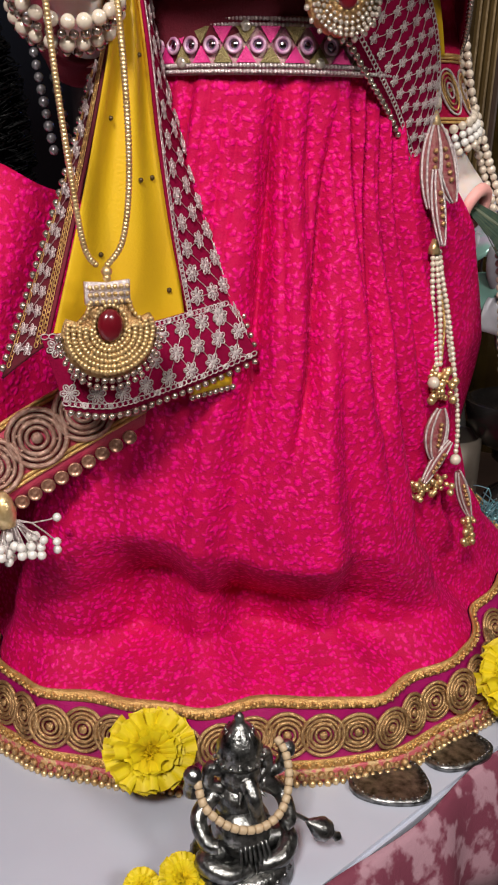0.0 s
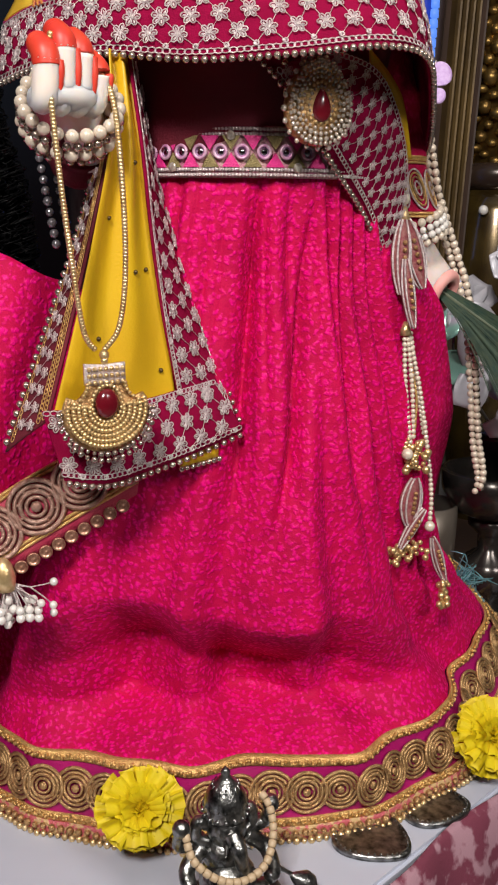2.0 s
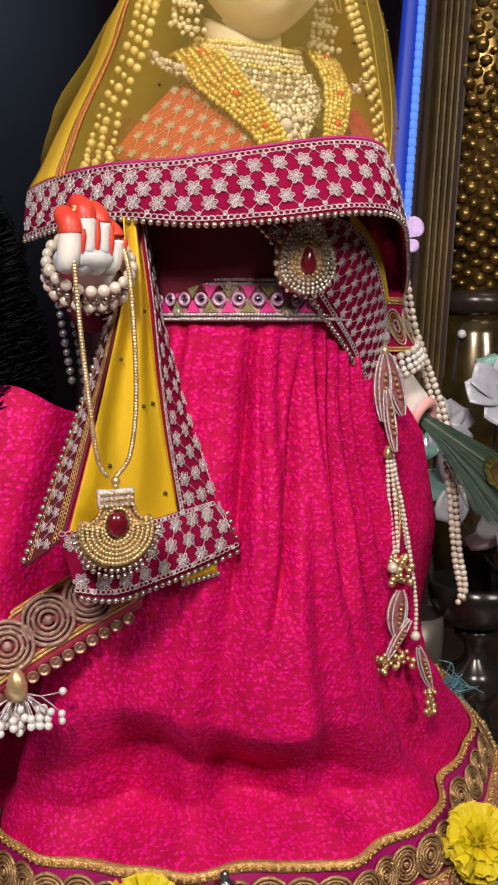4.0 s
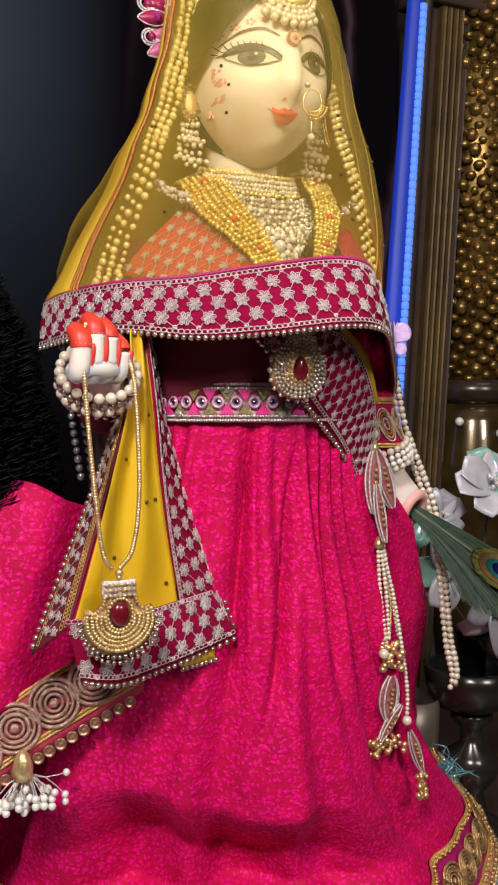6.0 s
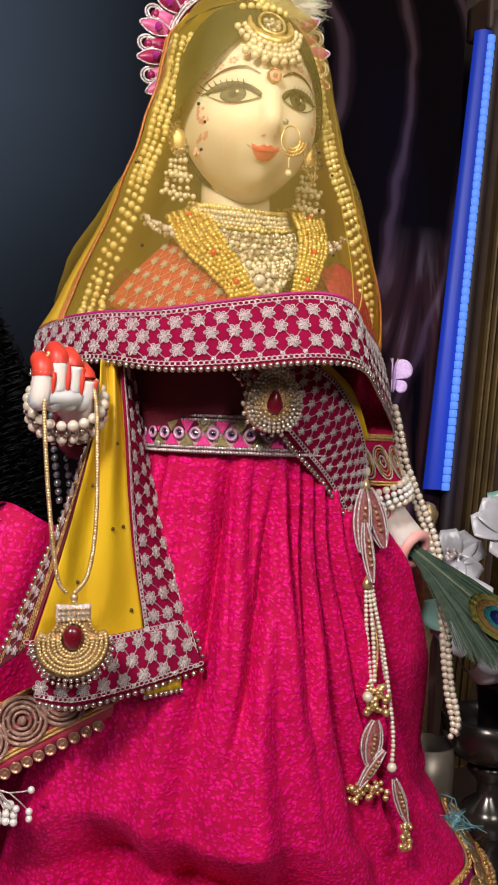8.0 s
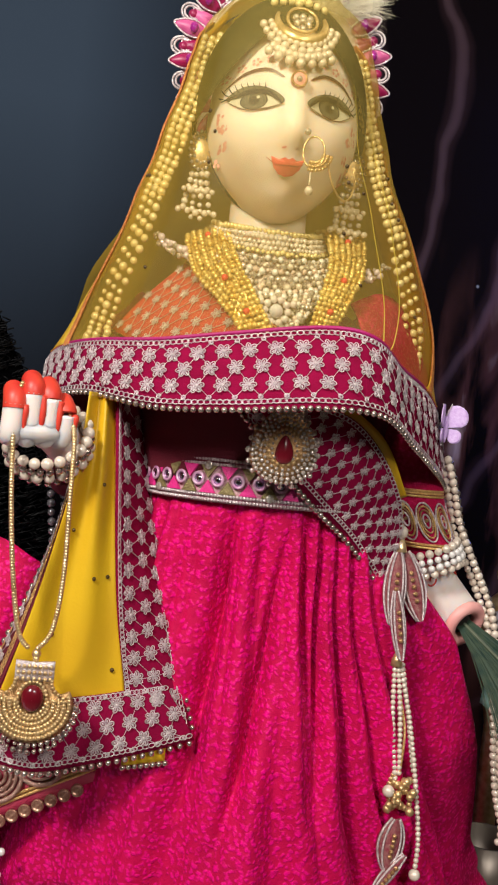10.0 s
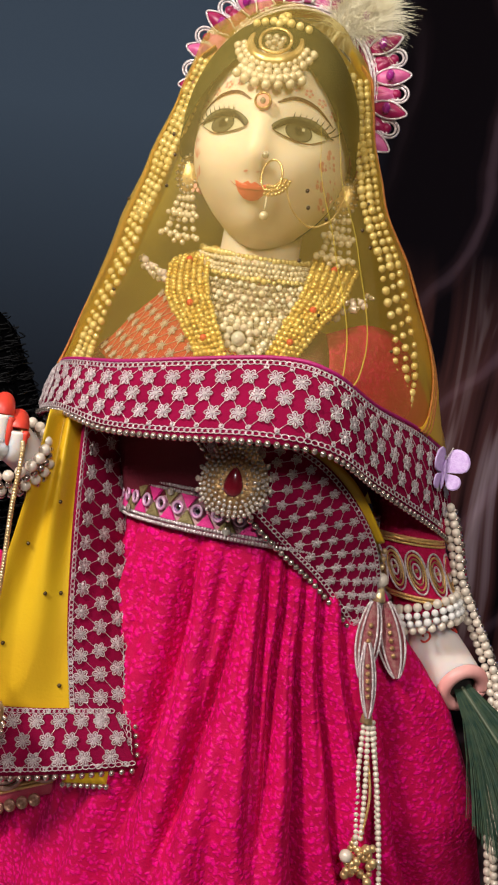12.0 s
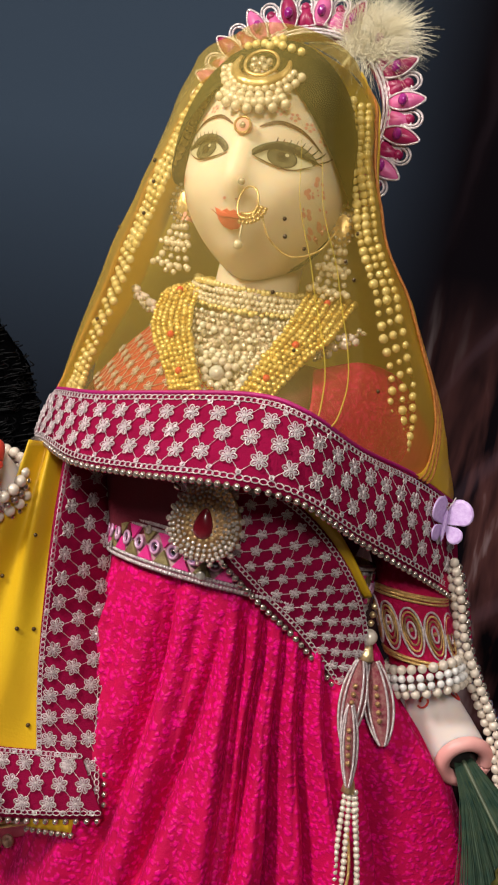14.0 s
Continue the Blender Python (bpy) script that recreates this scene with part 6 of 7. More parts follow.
# ---- tassels and pearl strings ----
def hip_tassel():
    t = thing("hanging_tassel", "beaded hip tassel with paisley patches and gold clusters", "tassel", at=L(0.128, 0.012, 0.13))

    def T(a, b, z):
        """The tassel hangs a little aslant from the hip."""
        f = min(max((0.44 - z) / 0.22, 0), 1)
        return L(a - 0.012 + 0.018 * f, b + 0.002 * f, z - 0.012 * (1 - f) - 0.003)
    part("cord_beads", beads([T(0.119, 0.010, 0.462), T(0.119, 0.010, 0.456), T(0.119, 0.010, 0.450)], 0.0024) , GOLDM, t)
    part("ball", sphere(T(0.120, 0.011, 0.4405), 0.0058, 14, 9), PEARL, t)
    part("cap", lathe([(0.002, 0.008), (0.0045, 0.0), (0.0055, -0.004)], T(0.120, 0.011, 0.428), 12), GOLDM, t)
    CORAL = material("rose_thread", (0.24, 0.012, 0.04), 0.6, 0.2, (0.34, 0.16, 0.14), 350, 0.8, bump=0.5, bump_scale=1300)

    def leaf(a0, z0, a1, z1, w, b):
        def fn(u, v):
            x = (v - 0.5) * 2 * w * math.sin(math.pi * (0.06 + 0.9 * u)) ** 0.7
            d = Vector((a1 - a0, 0, z1 - z0))
            n = Vector((d.z, 0, -d.x)).normalized()
            p = Vector((a0, b, z0)) + d * u + n * x
            return T(p.x, p.y + 0.005 * math.sin(math.pi * v), p.z)
        ob = part("paisley", thick_sheet(fn, 16, 8, 0.003), CORAL, t, "maroon and silver paisley patch")
        for e in (0.04, 0.2, 0.8, 0.96):
            part("cord", tube([Vector(fn(i / 14, e)) + FRONT * 0.0012 for i in range(15)], 0.0009, 5, 40), SILVER, ob)
        part("core_beads", beads([Vector(fn(u, 0.5)) + FRONT * 0.001 for u in (0.3, 0.4, 0.5, 0.6, 0.7)], 0.0019), ANTIQUE, ob)
    leaf(0.117, 0.424, 0.112, 0.362, 0.0095, 0.013)
    leaf(0.125, 0.424, 0.138, 0.366, 0.0115, 0.006)
    leaf(0.114, 0.392, 0.119, 0.334, 0.0062, 0.018)
    part("lower_cap", lathe([(0.0018, 0.006), (0.0042, 0.0), (0.005, -0.005)], T(0.119, 0.010, 0.332), 12), GOLDM, t)
    for pts, r in (([(0.117, 0.011, 0.328), (0.116, 0.011, 0.28), (0.119, 0.011, 0.228)], 0.0023), ([(0.120, 0.011, 0.328), (0.122, 0.012, 0.28), (0.122, 0.011, 0.232)], 0.0023),
                   ([(0.122, 0.010, 0.328), (0.132, 0.010, 0.27), (0.142, 0.010, 0.19), (0.143, 0.010, 0.158)], 0.0023), ([(0.124, 0.010, 0.328), (0.129, 0.008, 0.29), (0.135, 0.008, 0.235)], 0.0021)):
        bead_parts("bead", along([T(*p) for p in pts], r * 1.9), r, PEARL, t, 7, 5)
    part("gold_cord", tube([T(0.122, 0.012, 0.30), T(0.126, 0.012, 0.27), T(0.122, 0.012, 0.235)], 0.0011, 5, 20), GOLD, t)
    bead_parts("bell", [T(0.122 + random.uniform(-0.009, 0.011), 0.012 + random.uniform(-0.005, 0.006), 0.222 + random.uniform(-0.016, 0.012)) for _ in range(34)], 0.0030, GOLDM, t, 7, 5, 0.25)
    part("ball", sphere(T(0.112, 0.016, 0.222), 0.0050, 12, 8), PEARL, t)
    leaf(0.121, 0.200, 0.116, 0.158, 0.0115, 0.014)
    leaf(0.130, 0.172, 0.106, 0.140, 0.0055, 0.016)
    bead_parts("bell", [T(0.118 + random.uniform(-0.020, 0.016), 0.014 + random.uniform(-0.005, 0.006), 0.133 + random.uniform(-0.008, 0.008) + 0.0) for _ in range(40)], 0.0027, GOLDM, t, 7, 5, 0.25)
    part("ball", sphere(T(0.143, 0.010, 0.152), 0.0048, 12, 8), PEARL, t)
    leaf(0.145, 0.142, 0.160, 0.100, 0.0060, 0.010)
    bead_parts("bell", [T(0.158 + random.uniform(-0.006, 0.006), 0.012 + random.uniform(-0.004, 0.005), 0.088 + random.uniform(-0.014, 0.010)) for _ in range(26)], 0.0027, GOLDM, t, 7, 5, 0.25)


hip_tassel()


def pearl_strings():
    t = thing("pearl_garland", "long double string of cream and bronze pearls", "pearl string", at=L(0.20, -0.04, 0.16))
    path = [(0.150, -0.026, 0.480), (0.160, -0.030, 0.455), (0.168, -0.032, 0.428), (0.182, -0.036, 0.402), (0.200, -0.042, 0.372), (0.212, -0.042, 0.345), (0.221, -0.040, 0.30), (0.226, -0.038, 0.255), (0.234, -0.040, 0.205), (0.246, -0.044, 0.165), (0.243, -0.046, 0.148)]
    for k, (dx, mt) in enumerate(((0.0, PEARL), (0.0068, BRONZE_BEAD), (0.003, PEARL))):
        pts = [L(a + dx, b + (0.004 if k == 2 else 0.0), z + 0.003 * k) for a, b, z in path]
        bead_parts("pearl", along(pts, 0.0068), 0.0034, mt, t, 8, 6, 0.12)
    part("cord", tube([L(a + 0.009, b - 0.003, z) for a, b, z in path[:8]], 0.0016, 6, 60), MAROON, t)


pearl_strings()

# ---- peacock feather in the lowered hand ----
def feather():
    t = thing("peacock_feather", "green peacock feather with a blue and bronze eye", "feather", at=L(0.18, -0.01, 0.348))
    BARB = material("green_barb", (0.012, 0.035, 0.026), 0.5, 0.15, (0.05, 0.075, 0.045), 120, 0.8)
    BRONZE = material("bronze_green_barb", (0.05, 0.07, 0.035), 0.45, 0.2, (0.015, 0.045, 0.035), 150, 0.8)
    for m in (BARB, BRONZE):
        m.node_tree.nodes["Principled BSDF"].inputs["Specular IOR Level"].default_value = 0.12
        m.node_tree.nodes["Principled BSDF"].inputs["Metallic"].default_value = 0.0
    root = Vector((0.187, -0.039, 0.348))
    eye = Vector((0.244, 0.026, 0.291))
    D = (eye - root).normalized()
    S = D.cross(Vector((0.25, 1, 0.1))).normalized()
    verts, faces = [], []
    for i in range(900):
        w = random.uniform(-1, 1)
        o = random.gauss(0, 0.004)
        ln = 0.150 - 0.045 * w * w + random.uniform(-0.02, 0.01)
        k = len(verts)
        width = random.uniform(0.00012, 0.0003)
        for q in (0, 0.3, 0.6, 0.85, 1.0):
            spread = (0.006 + 0.040 * q ** 1.4) * w
            c = root + D * ln * q + S * spread + Vector((0, o * q - 0.006 * q, -0.03 * q * q * (0.3 + 0.5 * (w > 0) * w)))
            verts += [L(*(c - S * width)), L(*(c + S * width + Vector((0, 0.0003, 0))))]
        faces += [(k + 2 * j, k + 2 * j + 1, k + 2 * j + 3, k + 2 * j + 2) for j in range(4)]
    half = len(faces) // 2
    tagged(part("vane", (verts, faces[:half]), BARB, t, "fine dark green barbs"), kind="stuff")
    tagged(part("vane", (verts, faces[half:]), BRONZE, t, "fine bronze-green barbs"), kind="stuff")
    part("shaft", tube([L(*(root - D * 0.02)), L(*root), L(*(root + D * 0.09))], lambda u: 0.0022 - 0.0012 * u, 8, 14), material("green_quill", (0.10, 0.12, 0.07), 0.5, 0, (0.05, 0.07, 0.04), 60, 0.5), t)
    for r, col, nm, o in ((1.0, (0.22, 0.20, 0.05), "outer_eye", 0.0035), (0.76, (0.30, 0.17, 0.06), "bronze_eye", 0.0050), (0.52, (0.03, 0.22, 0.24), "teal_eye", 0.0065), (0.34, (0.01, 0.015, 0.12), "blue_eye", 0.0080)):
        m = material(nm + "_sheen", col, 0.35, 0.45, tuple(c * 0.6 for c in col), 300, 0.6, bump=0.4, bump_scale=700)
        rim = [eye + D * (0.030 * r * math.cos(k)) + S * (0.021 * r * math.sin(k)) + Vector((0, o, 0)) for k in [2 * math.pi * i / 40 for i in range(40)]]
        ragged = [p + (p - eye) * (0.07 * random.uniform(-1, 1) if r == 1.0 else 0) for p in rim]
        vs = [L(*p) for p in ragged] + [L(*(p - Vector((0, 0.001, 0)))) for p in ragged] + [L(*(eye + Vector((0, o + 0.001, 0))))]
        fs = [(i, (i + 1) % 40, 80) for i in range(40)] + [(i, (i + 1) % 40, 40 + (i + 1) % 40, 40 + i) for i in range(40)] + [tuple(range(40, 80))]
        part(nm, (vs, fs), m, t)


feather()


# ---- pale artificial flowers and the dark stand below them ----
def flowers():
    PETAL = material("pearly_white_petal", (0.40, 0.40, 0.44), 0.35, 0.1, (0.52, 0.50, 0.56), 60, 0.6, bump=0.2, bump_scale=200)
    IRID = material("iridescent_petal", (0.28, 0.52, 0.45), 0.2, 0.3, (0.52, 0.46, 0.58), 26, 0.8, sharp=True)

    def bloom(centre, face, size, turn, n):
        t = thing("artificial_flower", "pale artificial flower with stiff pearly petals", "flower", group="bunch of pale artificial flowers", at=L(*centre))
        f = Vector(face).normalized()
        s = f.cross(Vector((0, 0, 1))).normalized()
        u = s.cross(f)
        for i in range(n):
            k = turn + 2 * math.pi * i / n + random.uniform(-0.25, 0.25)
            d = s * math.cos(k) + u * math.sin(k)
            e = d.cross(f)
            lean, ln, w = random.uniform(0.15, 0.9), size * random.uniform(0.8, 1.15), size * random.uniform(0.32, 0.45)

            def fn(a, b):
                x = (b - 0.5) * 2 * w * (0.35 + 0.65 * math.sin(math.pi * min(a * 0.8 + 0.1, 1)) ** 0.6)
                p = Vector(centre) + d * ln * a + f * (ln * a * lean - 0.35 * ln * a * a) + e * x + f * 0.25 * x * x / w
                return L(*p)
            part("petal", thick_sheet(fn, 7, 6, 0.0012), IRID if i % 5 == 2 else PETAL, t)
        part("centre", beads([L(*(Vector(centre) + f * 0.012 + s * random.uniform(-0.008, 0.008) + u * random.uniform(-0.008, 0.008))) for _ in range(9)], 0.003, 6, 4), SILVER, t)
        part("stem", tube([L(*centre), L(centre[0] + 0.01, centre[1] - 0.02, centre[2] - 0.06), L(0.375, -0.17, 0.17)], 0.0016, 6, 10), material("grey_wire", (0.2, 0.2, 0.19), 0.4, 0.6, (0.12, 0.12, 0.11), 60, 0.5), t)
    for c, f, s, k, n in (((0.345, -0.105, 0.360), (-0.2, 0.9, 0.4), 0.046, 0.3, 8), ((0.300, -0.120, 0.260), (-0.5, 0.8, -0.1), 0.046, 1.0, 7), ((0.345, -0.090, 0.220), (-0.1, 0.9, -0.4), 0.050, 0.0, 8),
                          ((0.405, -0.09, 0.275), (0.2, 0.9, 0.1), 0.052, 0.6, 8), ((0.300, -0.15, 0.320), (-0.4, 0.8, 0.3), 0.038, 2.0, 7), ((0.40, -0.12, 0.345), (0.1, 0.9, 0.4), 0.048, 1.4, 7), ((0.392, -0.095, 0.190), (0.1, 0.9, -0.3), 0.044, 0.9, 7)):
        bloom(c, f, s, k, n)
    DARK = material("dark_polished_metal", (0.035, 0.032, 0.03), 0.22, 0.7, (0.07, 0.06, 0.055), 40, 0.6)
    t = thing("turned_stand", "dark polished turned metal stand holding the flowers", "stand", at=L(0.375, -0.17, -0.10))
    part("column", lathe([(0.062, -0.10), (0.062, -0.088), (0.050, -0.075), (0.022, -0.06), (0.016, -0.03), (0.030, -0.012), (0.036, 0.004), (0.030, 0.02), (0.014, 0.032), (0.014, 0.05), (0.026, 0.062), (0.026, 0.072)], BODY @ Vector((0.375, 0.17, 0)), 32), DARK, t)
    part("bowl", lathe([(0.024, 0.072), (0.045, 0.082), (0.058, 0.105), (0.060, 0.128), (0.054, 0.130), (0.050, 0.112), (0.030, 0.095), (0.005, 0.090)], BODY @ Vector((0.375, 0.17, 0)), 32), DARK, t)
    part("neck", lathe([(0.018, 0.09), (0.016, 0.13), (0.020, 0.165), (0.024, 0.172), (0.018, 0.174)], BODY @ Vector((0.375, 0.17, 0)), 24), DARK, t)
    g = thing("gilt_finial", "small gilt urn-shaped finial behind the hand", "finial", at=L(0.36, -0.30, -0.10))
    part("urn", lathe([(0.045, -0.10), (0.040, -0.08), (0.014, -0.05), (0.012, 0.18), (0.030, 0.27), (0.034, 0.30), (0.020, 0.325), (0.010, 0.335), (0.012, 0.345), (0.0155, 0.356), (0.010, 0.368), (0.001, 0.372)], BODY @ Vector((0.348, 0.30, 0)), 28), GOLDM, g)
    m = thing("metal_cup", "dull grey metal cup on the dark table", "cup", at=L(0.31, -0.19, -0.10))
    part("cup", lathe([(0.026, -0.10), (0.030, -0.06), (0.034, 0.04), (0.036, 0.09), (0.033, 0.09), (0.030, 0.02), (0.02, -0.08)], BODY @ Vector((0.305, 0.20, 0)), 28), material("dull_grey_metal", (0.20, 0.17, 0.14), 0.4, 0.6, (0.12, 0.10, 0.08), 30, 0.6), m)
    tn = thing("tinsel_tuft", "tuft of pale blue tinsel by the skirt hem", "tinsel", at=L(0.30, -0.13, -0.02))
    part("tuft", joined(*[tube([L(0.298, -0.125, 0.02), L(0.298 + random.gauss(0, 0.010), -0.12 + random.gauss(0, 0.008), 0.03 + random.gauss(0, 0.008)), L(0.298 + random.gauss(0, 0.018), -0.118 + random.gauss(0, 0.014), 0.02 + random.gauss(0, 0.014))], 0.0006, 4, 5) for _ in range(60)]), material("blue_tinsel", (0.12, 0.38, 0.45), 0.2, 0.5, (0.3, 0.5, 0.55), 200, 0.6), tn)
    part("stalk", tube([L(0.302, -0.13, -0.10), L(0.298, -0.125, 0.02)], 0.002, 6, 5), DARK, tn)


flowers()


def low_table():
    t = thing("low_table", "dark wooden side table with clutter behind the altar", "table", at=L(0.6, -0.3, -0.83))
    WOOD = material("dark_table_wood", (0.035, 0.022, 0.018), 0.4, 0, (0.06, 0.035, 0.025), 10, 0.6, bump=0.2, bump_scale=90)
    bm = box_shape((0.235, 0.085, -0.13), (1.3, 0.75, -0.10), 0.004)
    bm.transform(BODY)
    part("top", bm, WOOD, t, smooth=False)
    for a, b in ((0.30, 0.15), (1.2, 0.15), (0.30, 0.7), (1.2, 0.7)):
        bm = box_shape((a - 0.025, b - 0.025, -0.83), (a + 0.025, b + 0.025, -0.13), 0.003)
        bm.transform(BODY)
        part("leg", bm, WOOD, t, smooth=False)


low_table()


# ---- behind: light strip, post, gold jar ----
def led_strip():
    t = thing("led_light_strip", "glowing blue light strip in a clear tube", "light strip", at=L(0.54, -0.56, 0.28))

    def glow(name, colour, strength):
        m = bpy.data.materials.new(name)
        m.use_nodes = True
        p = m.node_tree.nodes["Principled BSDF"]
        p.inputs["Base Color"].default_value = (*[c * 0.3 for c in colour], 1)
        p.inputs["Emission Color"].default_value = (*colour, 1)
        p.inputs["Emission Strength"].default_value = strength
        return m
    SOFT, BRIGHT = glow("blue_glow", (0.012, 0.05, 0.60), 0.45), glow("blue_diode", (0.12, 0.30, 1.0), 0.85)

    def lean(z):
        return 0.522 + 0.052 * (z - 0.30) / 0.82

    def shell(u, v):
        z = 0.37 + 0.75 * v
        w = 0.040 * (1.0 - 0.25 * v)
        k = math.pi * u
        return L(lean(z) - w * 0.5 - w * 0.5 * math.cos(k) * 1.0, -0.565 + 0.014 * math.sin(k), z)
    part("tube", grid(shell, 16, 30), SOFT, t, "blue-lit diffusing tube")
    me = None
    for i in range(56):
        z = 0.375 + 0.0133 * i
        if me is None:
            me = to_mesh("diode", *lathe([(0.0001, -0.0062), (0.0055, -0.0062), (0.0072, -0.0048), (0.0072, 0.0048), (0.0055, 0.0062), (0.0001, 0.0062)], Vector(), 10), BRIGHT)
        part("diode", me, None, t, m=Matrix.Translation(L(lean(z) - 0.006, -0.553, z)))
    CH = material("black_channel", (0.02, 0.012, 0.012), 0.5, 0, (0.035, 0.02, 0.02), 20, 0.5)
    part("channel", tube([L(lean(0.24) + 0.012, -0.572, 0.24), L(lean(0.7) + 0.012, -0.572, 0.7), L(lean(1.16) + 0.012, -0.572, 1.16)], 0.0125, 8, 12), CH, t)


led_strip()


def post():
    t = thing("gilt_post", "old gilt fluted wooden post with dark grooves", "post", at=L(0.60, -0.58, -0.10))
    GILT = material("old_gilt_wood", (0.13, 0.08, 0.024), 0.45, 0.4, (0.06, 0.036, 0.013), 14, 0.7, bump=0.3, bump_scale=80)
    # dark wood of core and capital; the grooves' shade is in its colour
    SHADE = material("shaded_groove_wood", (0.03, 0.015, 0.01), 0.6, 0, (0.05, 0.025, 0.015), 20, 0.5)

    def bar(a0, a1, b0, b1, mt, nm):
        bm = bmesh.new()
        bmesh.ops.create_cube(bm, size=1)
        for v in bm.verts:
            z = -0.10 if v.co.z < 0 else 1.13
            s = 0.052 * (z - 0.265) / 0.85
            v.co = L((a0 if v.co.x < 0 else a1) + s, b0 if v.co.y < 0 else b1, z)
        bmesh.ops.bevel(bm, geom=bm.edges[:], offset=0.002, segments=1, affect="EDGES")
        part(nm, bm, mt, t, smooth=False)
    bar(0.545, 0.640, -0.62, -0.590, SHADE, "core")
    for a in (0.572, 0.584, 0.597, 0.609):
        bar(a, a + 0.0095, -0.60, -0.578, GILT, "flute")
    cap = box_shape((0.57, 0.565, 1.13), (0.72, 0.64, 1.19), 0.006)
    cap.transform(BODY)
    part("capital", cap, SHADE, t, smooth=False)


post()


def gold_jar():
    NUG = material("gold_nugget", (0.40, 0.25, 0.07), 0.32, 0.8, (0.14, 0.08, 0.025), 60, 0.7)
    AMBER = material("amber_glaze", (0.085, 0.055, 0.014), 0.2, 0.5, (0.035, 0.02, 0.007), 30, 0.7, coat=0.6)
    DARK = material("dark_collar", (0.03, 0.02, 0.016), 0.25, 0.3, (0.05, 0.03, 0.02), 30, 0.5)
    t = thing("gold_pebble_column", "tall column of gold pebbles on an amber glazed jar", "jar", at=L(0.735, -0.62, -0.10))
    ax = BODY @ Vector((0.735, 0.62, 0))
    part("jar", lathe([(0.05, -0.18), (0.07, -0.14), (0.085, 0.10), (0.100, 0.24), (0.098, 0.34), (0.080, 0.42), (0.074, 0.455)], ax, 36), AMBER, t)
    part("collar", lathe([(0.076, 0.452), (0.086, 0.462), (0.088, 0.48), (0.080, 0.492), (0.062, 0.494)], ax, 36), DARK, t)
    pts = []
    for i in range(620):
        z = 0.495 + 0.80 * (i / 620)
        k = i * 2.399
        r = 0.056 + 0.006 * math.sin(z * 24)
        pts.append(L(0.735 + r * math.cos(k), -0.62 + r * math.sin(k), z))
    part("core", lathe([(0.052, 0.49), (0.052, 1.30)], ax, 24), NUG, t)
    ob = part("pebbles", joined(*[sphere(p, random.uniform(0.008, 0.014), 6, 4, random.uniform(0.6, 1.1)) for p in pts]), NUG, t, "heaped gold pebbles")
    tagged(ob, kind="stuff")
    # bright spots of the jar's glaze, added as white beads
    part("lights", beads([L(0.735 + 0.090 * math.cos(k), -0.62 + 0.090 * math.sin(k), z) for k, z in ((1.7, 0.40), (2.2, 0.34), (1.4, 0.30), (2.5, 0.42), (1.9, 0.25), (1.2, 0.37))], 0.008, 8, 6), PEARL_W, t)
    b = thing("twisted_gold_rope", "thick twisted gold rope hanging behind the jar", "rope", at=L(0.672, -0.65, 0.66))
    for k in range(2):
        part("strand", tube([L(0.668 + 0.052 * i / 24 * 0.6 + 0.012 * math.cos(i * 1.1 + k * 3.14), -0.645 + 0.012 * math.sin(i * 1.1 + k * 3.14), 0.665 + 0.026 * i) for i in range(25)], 0.014, 8, 110), NUG, b)
    w = thing("white_board", "upright white board standing behind the gold column", "board", at=L(0.655, -0.66, -0.10))
    bm = box_shape((0.633, 0.655, -0.10), (0.69, 0.668, 0.655), 0.002)
    bm.transform(BODY)
    part("board", bm, material("white_board_paint", (0.6, 0.6, 0.62), 0.5, 0, (0.5, 0.5, 0.53), 10, 0.5), w, smooth=False)
    wall = part("screen", box_shape((0.535, 0.70, -0.3), (1.7, 0.72, 1.7)), material("dark_screen_cloth", (0.035, 0.025, 0.022), 0.8, 0, (0.06, 0.04, 0.03), 5, 0.6, bump=0.3, bump_scale=60), smooth=False, m=BODY)
    tagged(wall, "dark cloth screen closing the shrine beside the backdrop", "screen", kind="structure")


gold_jar()


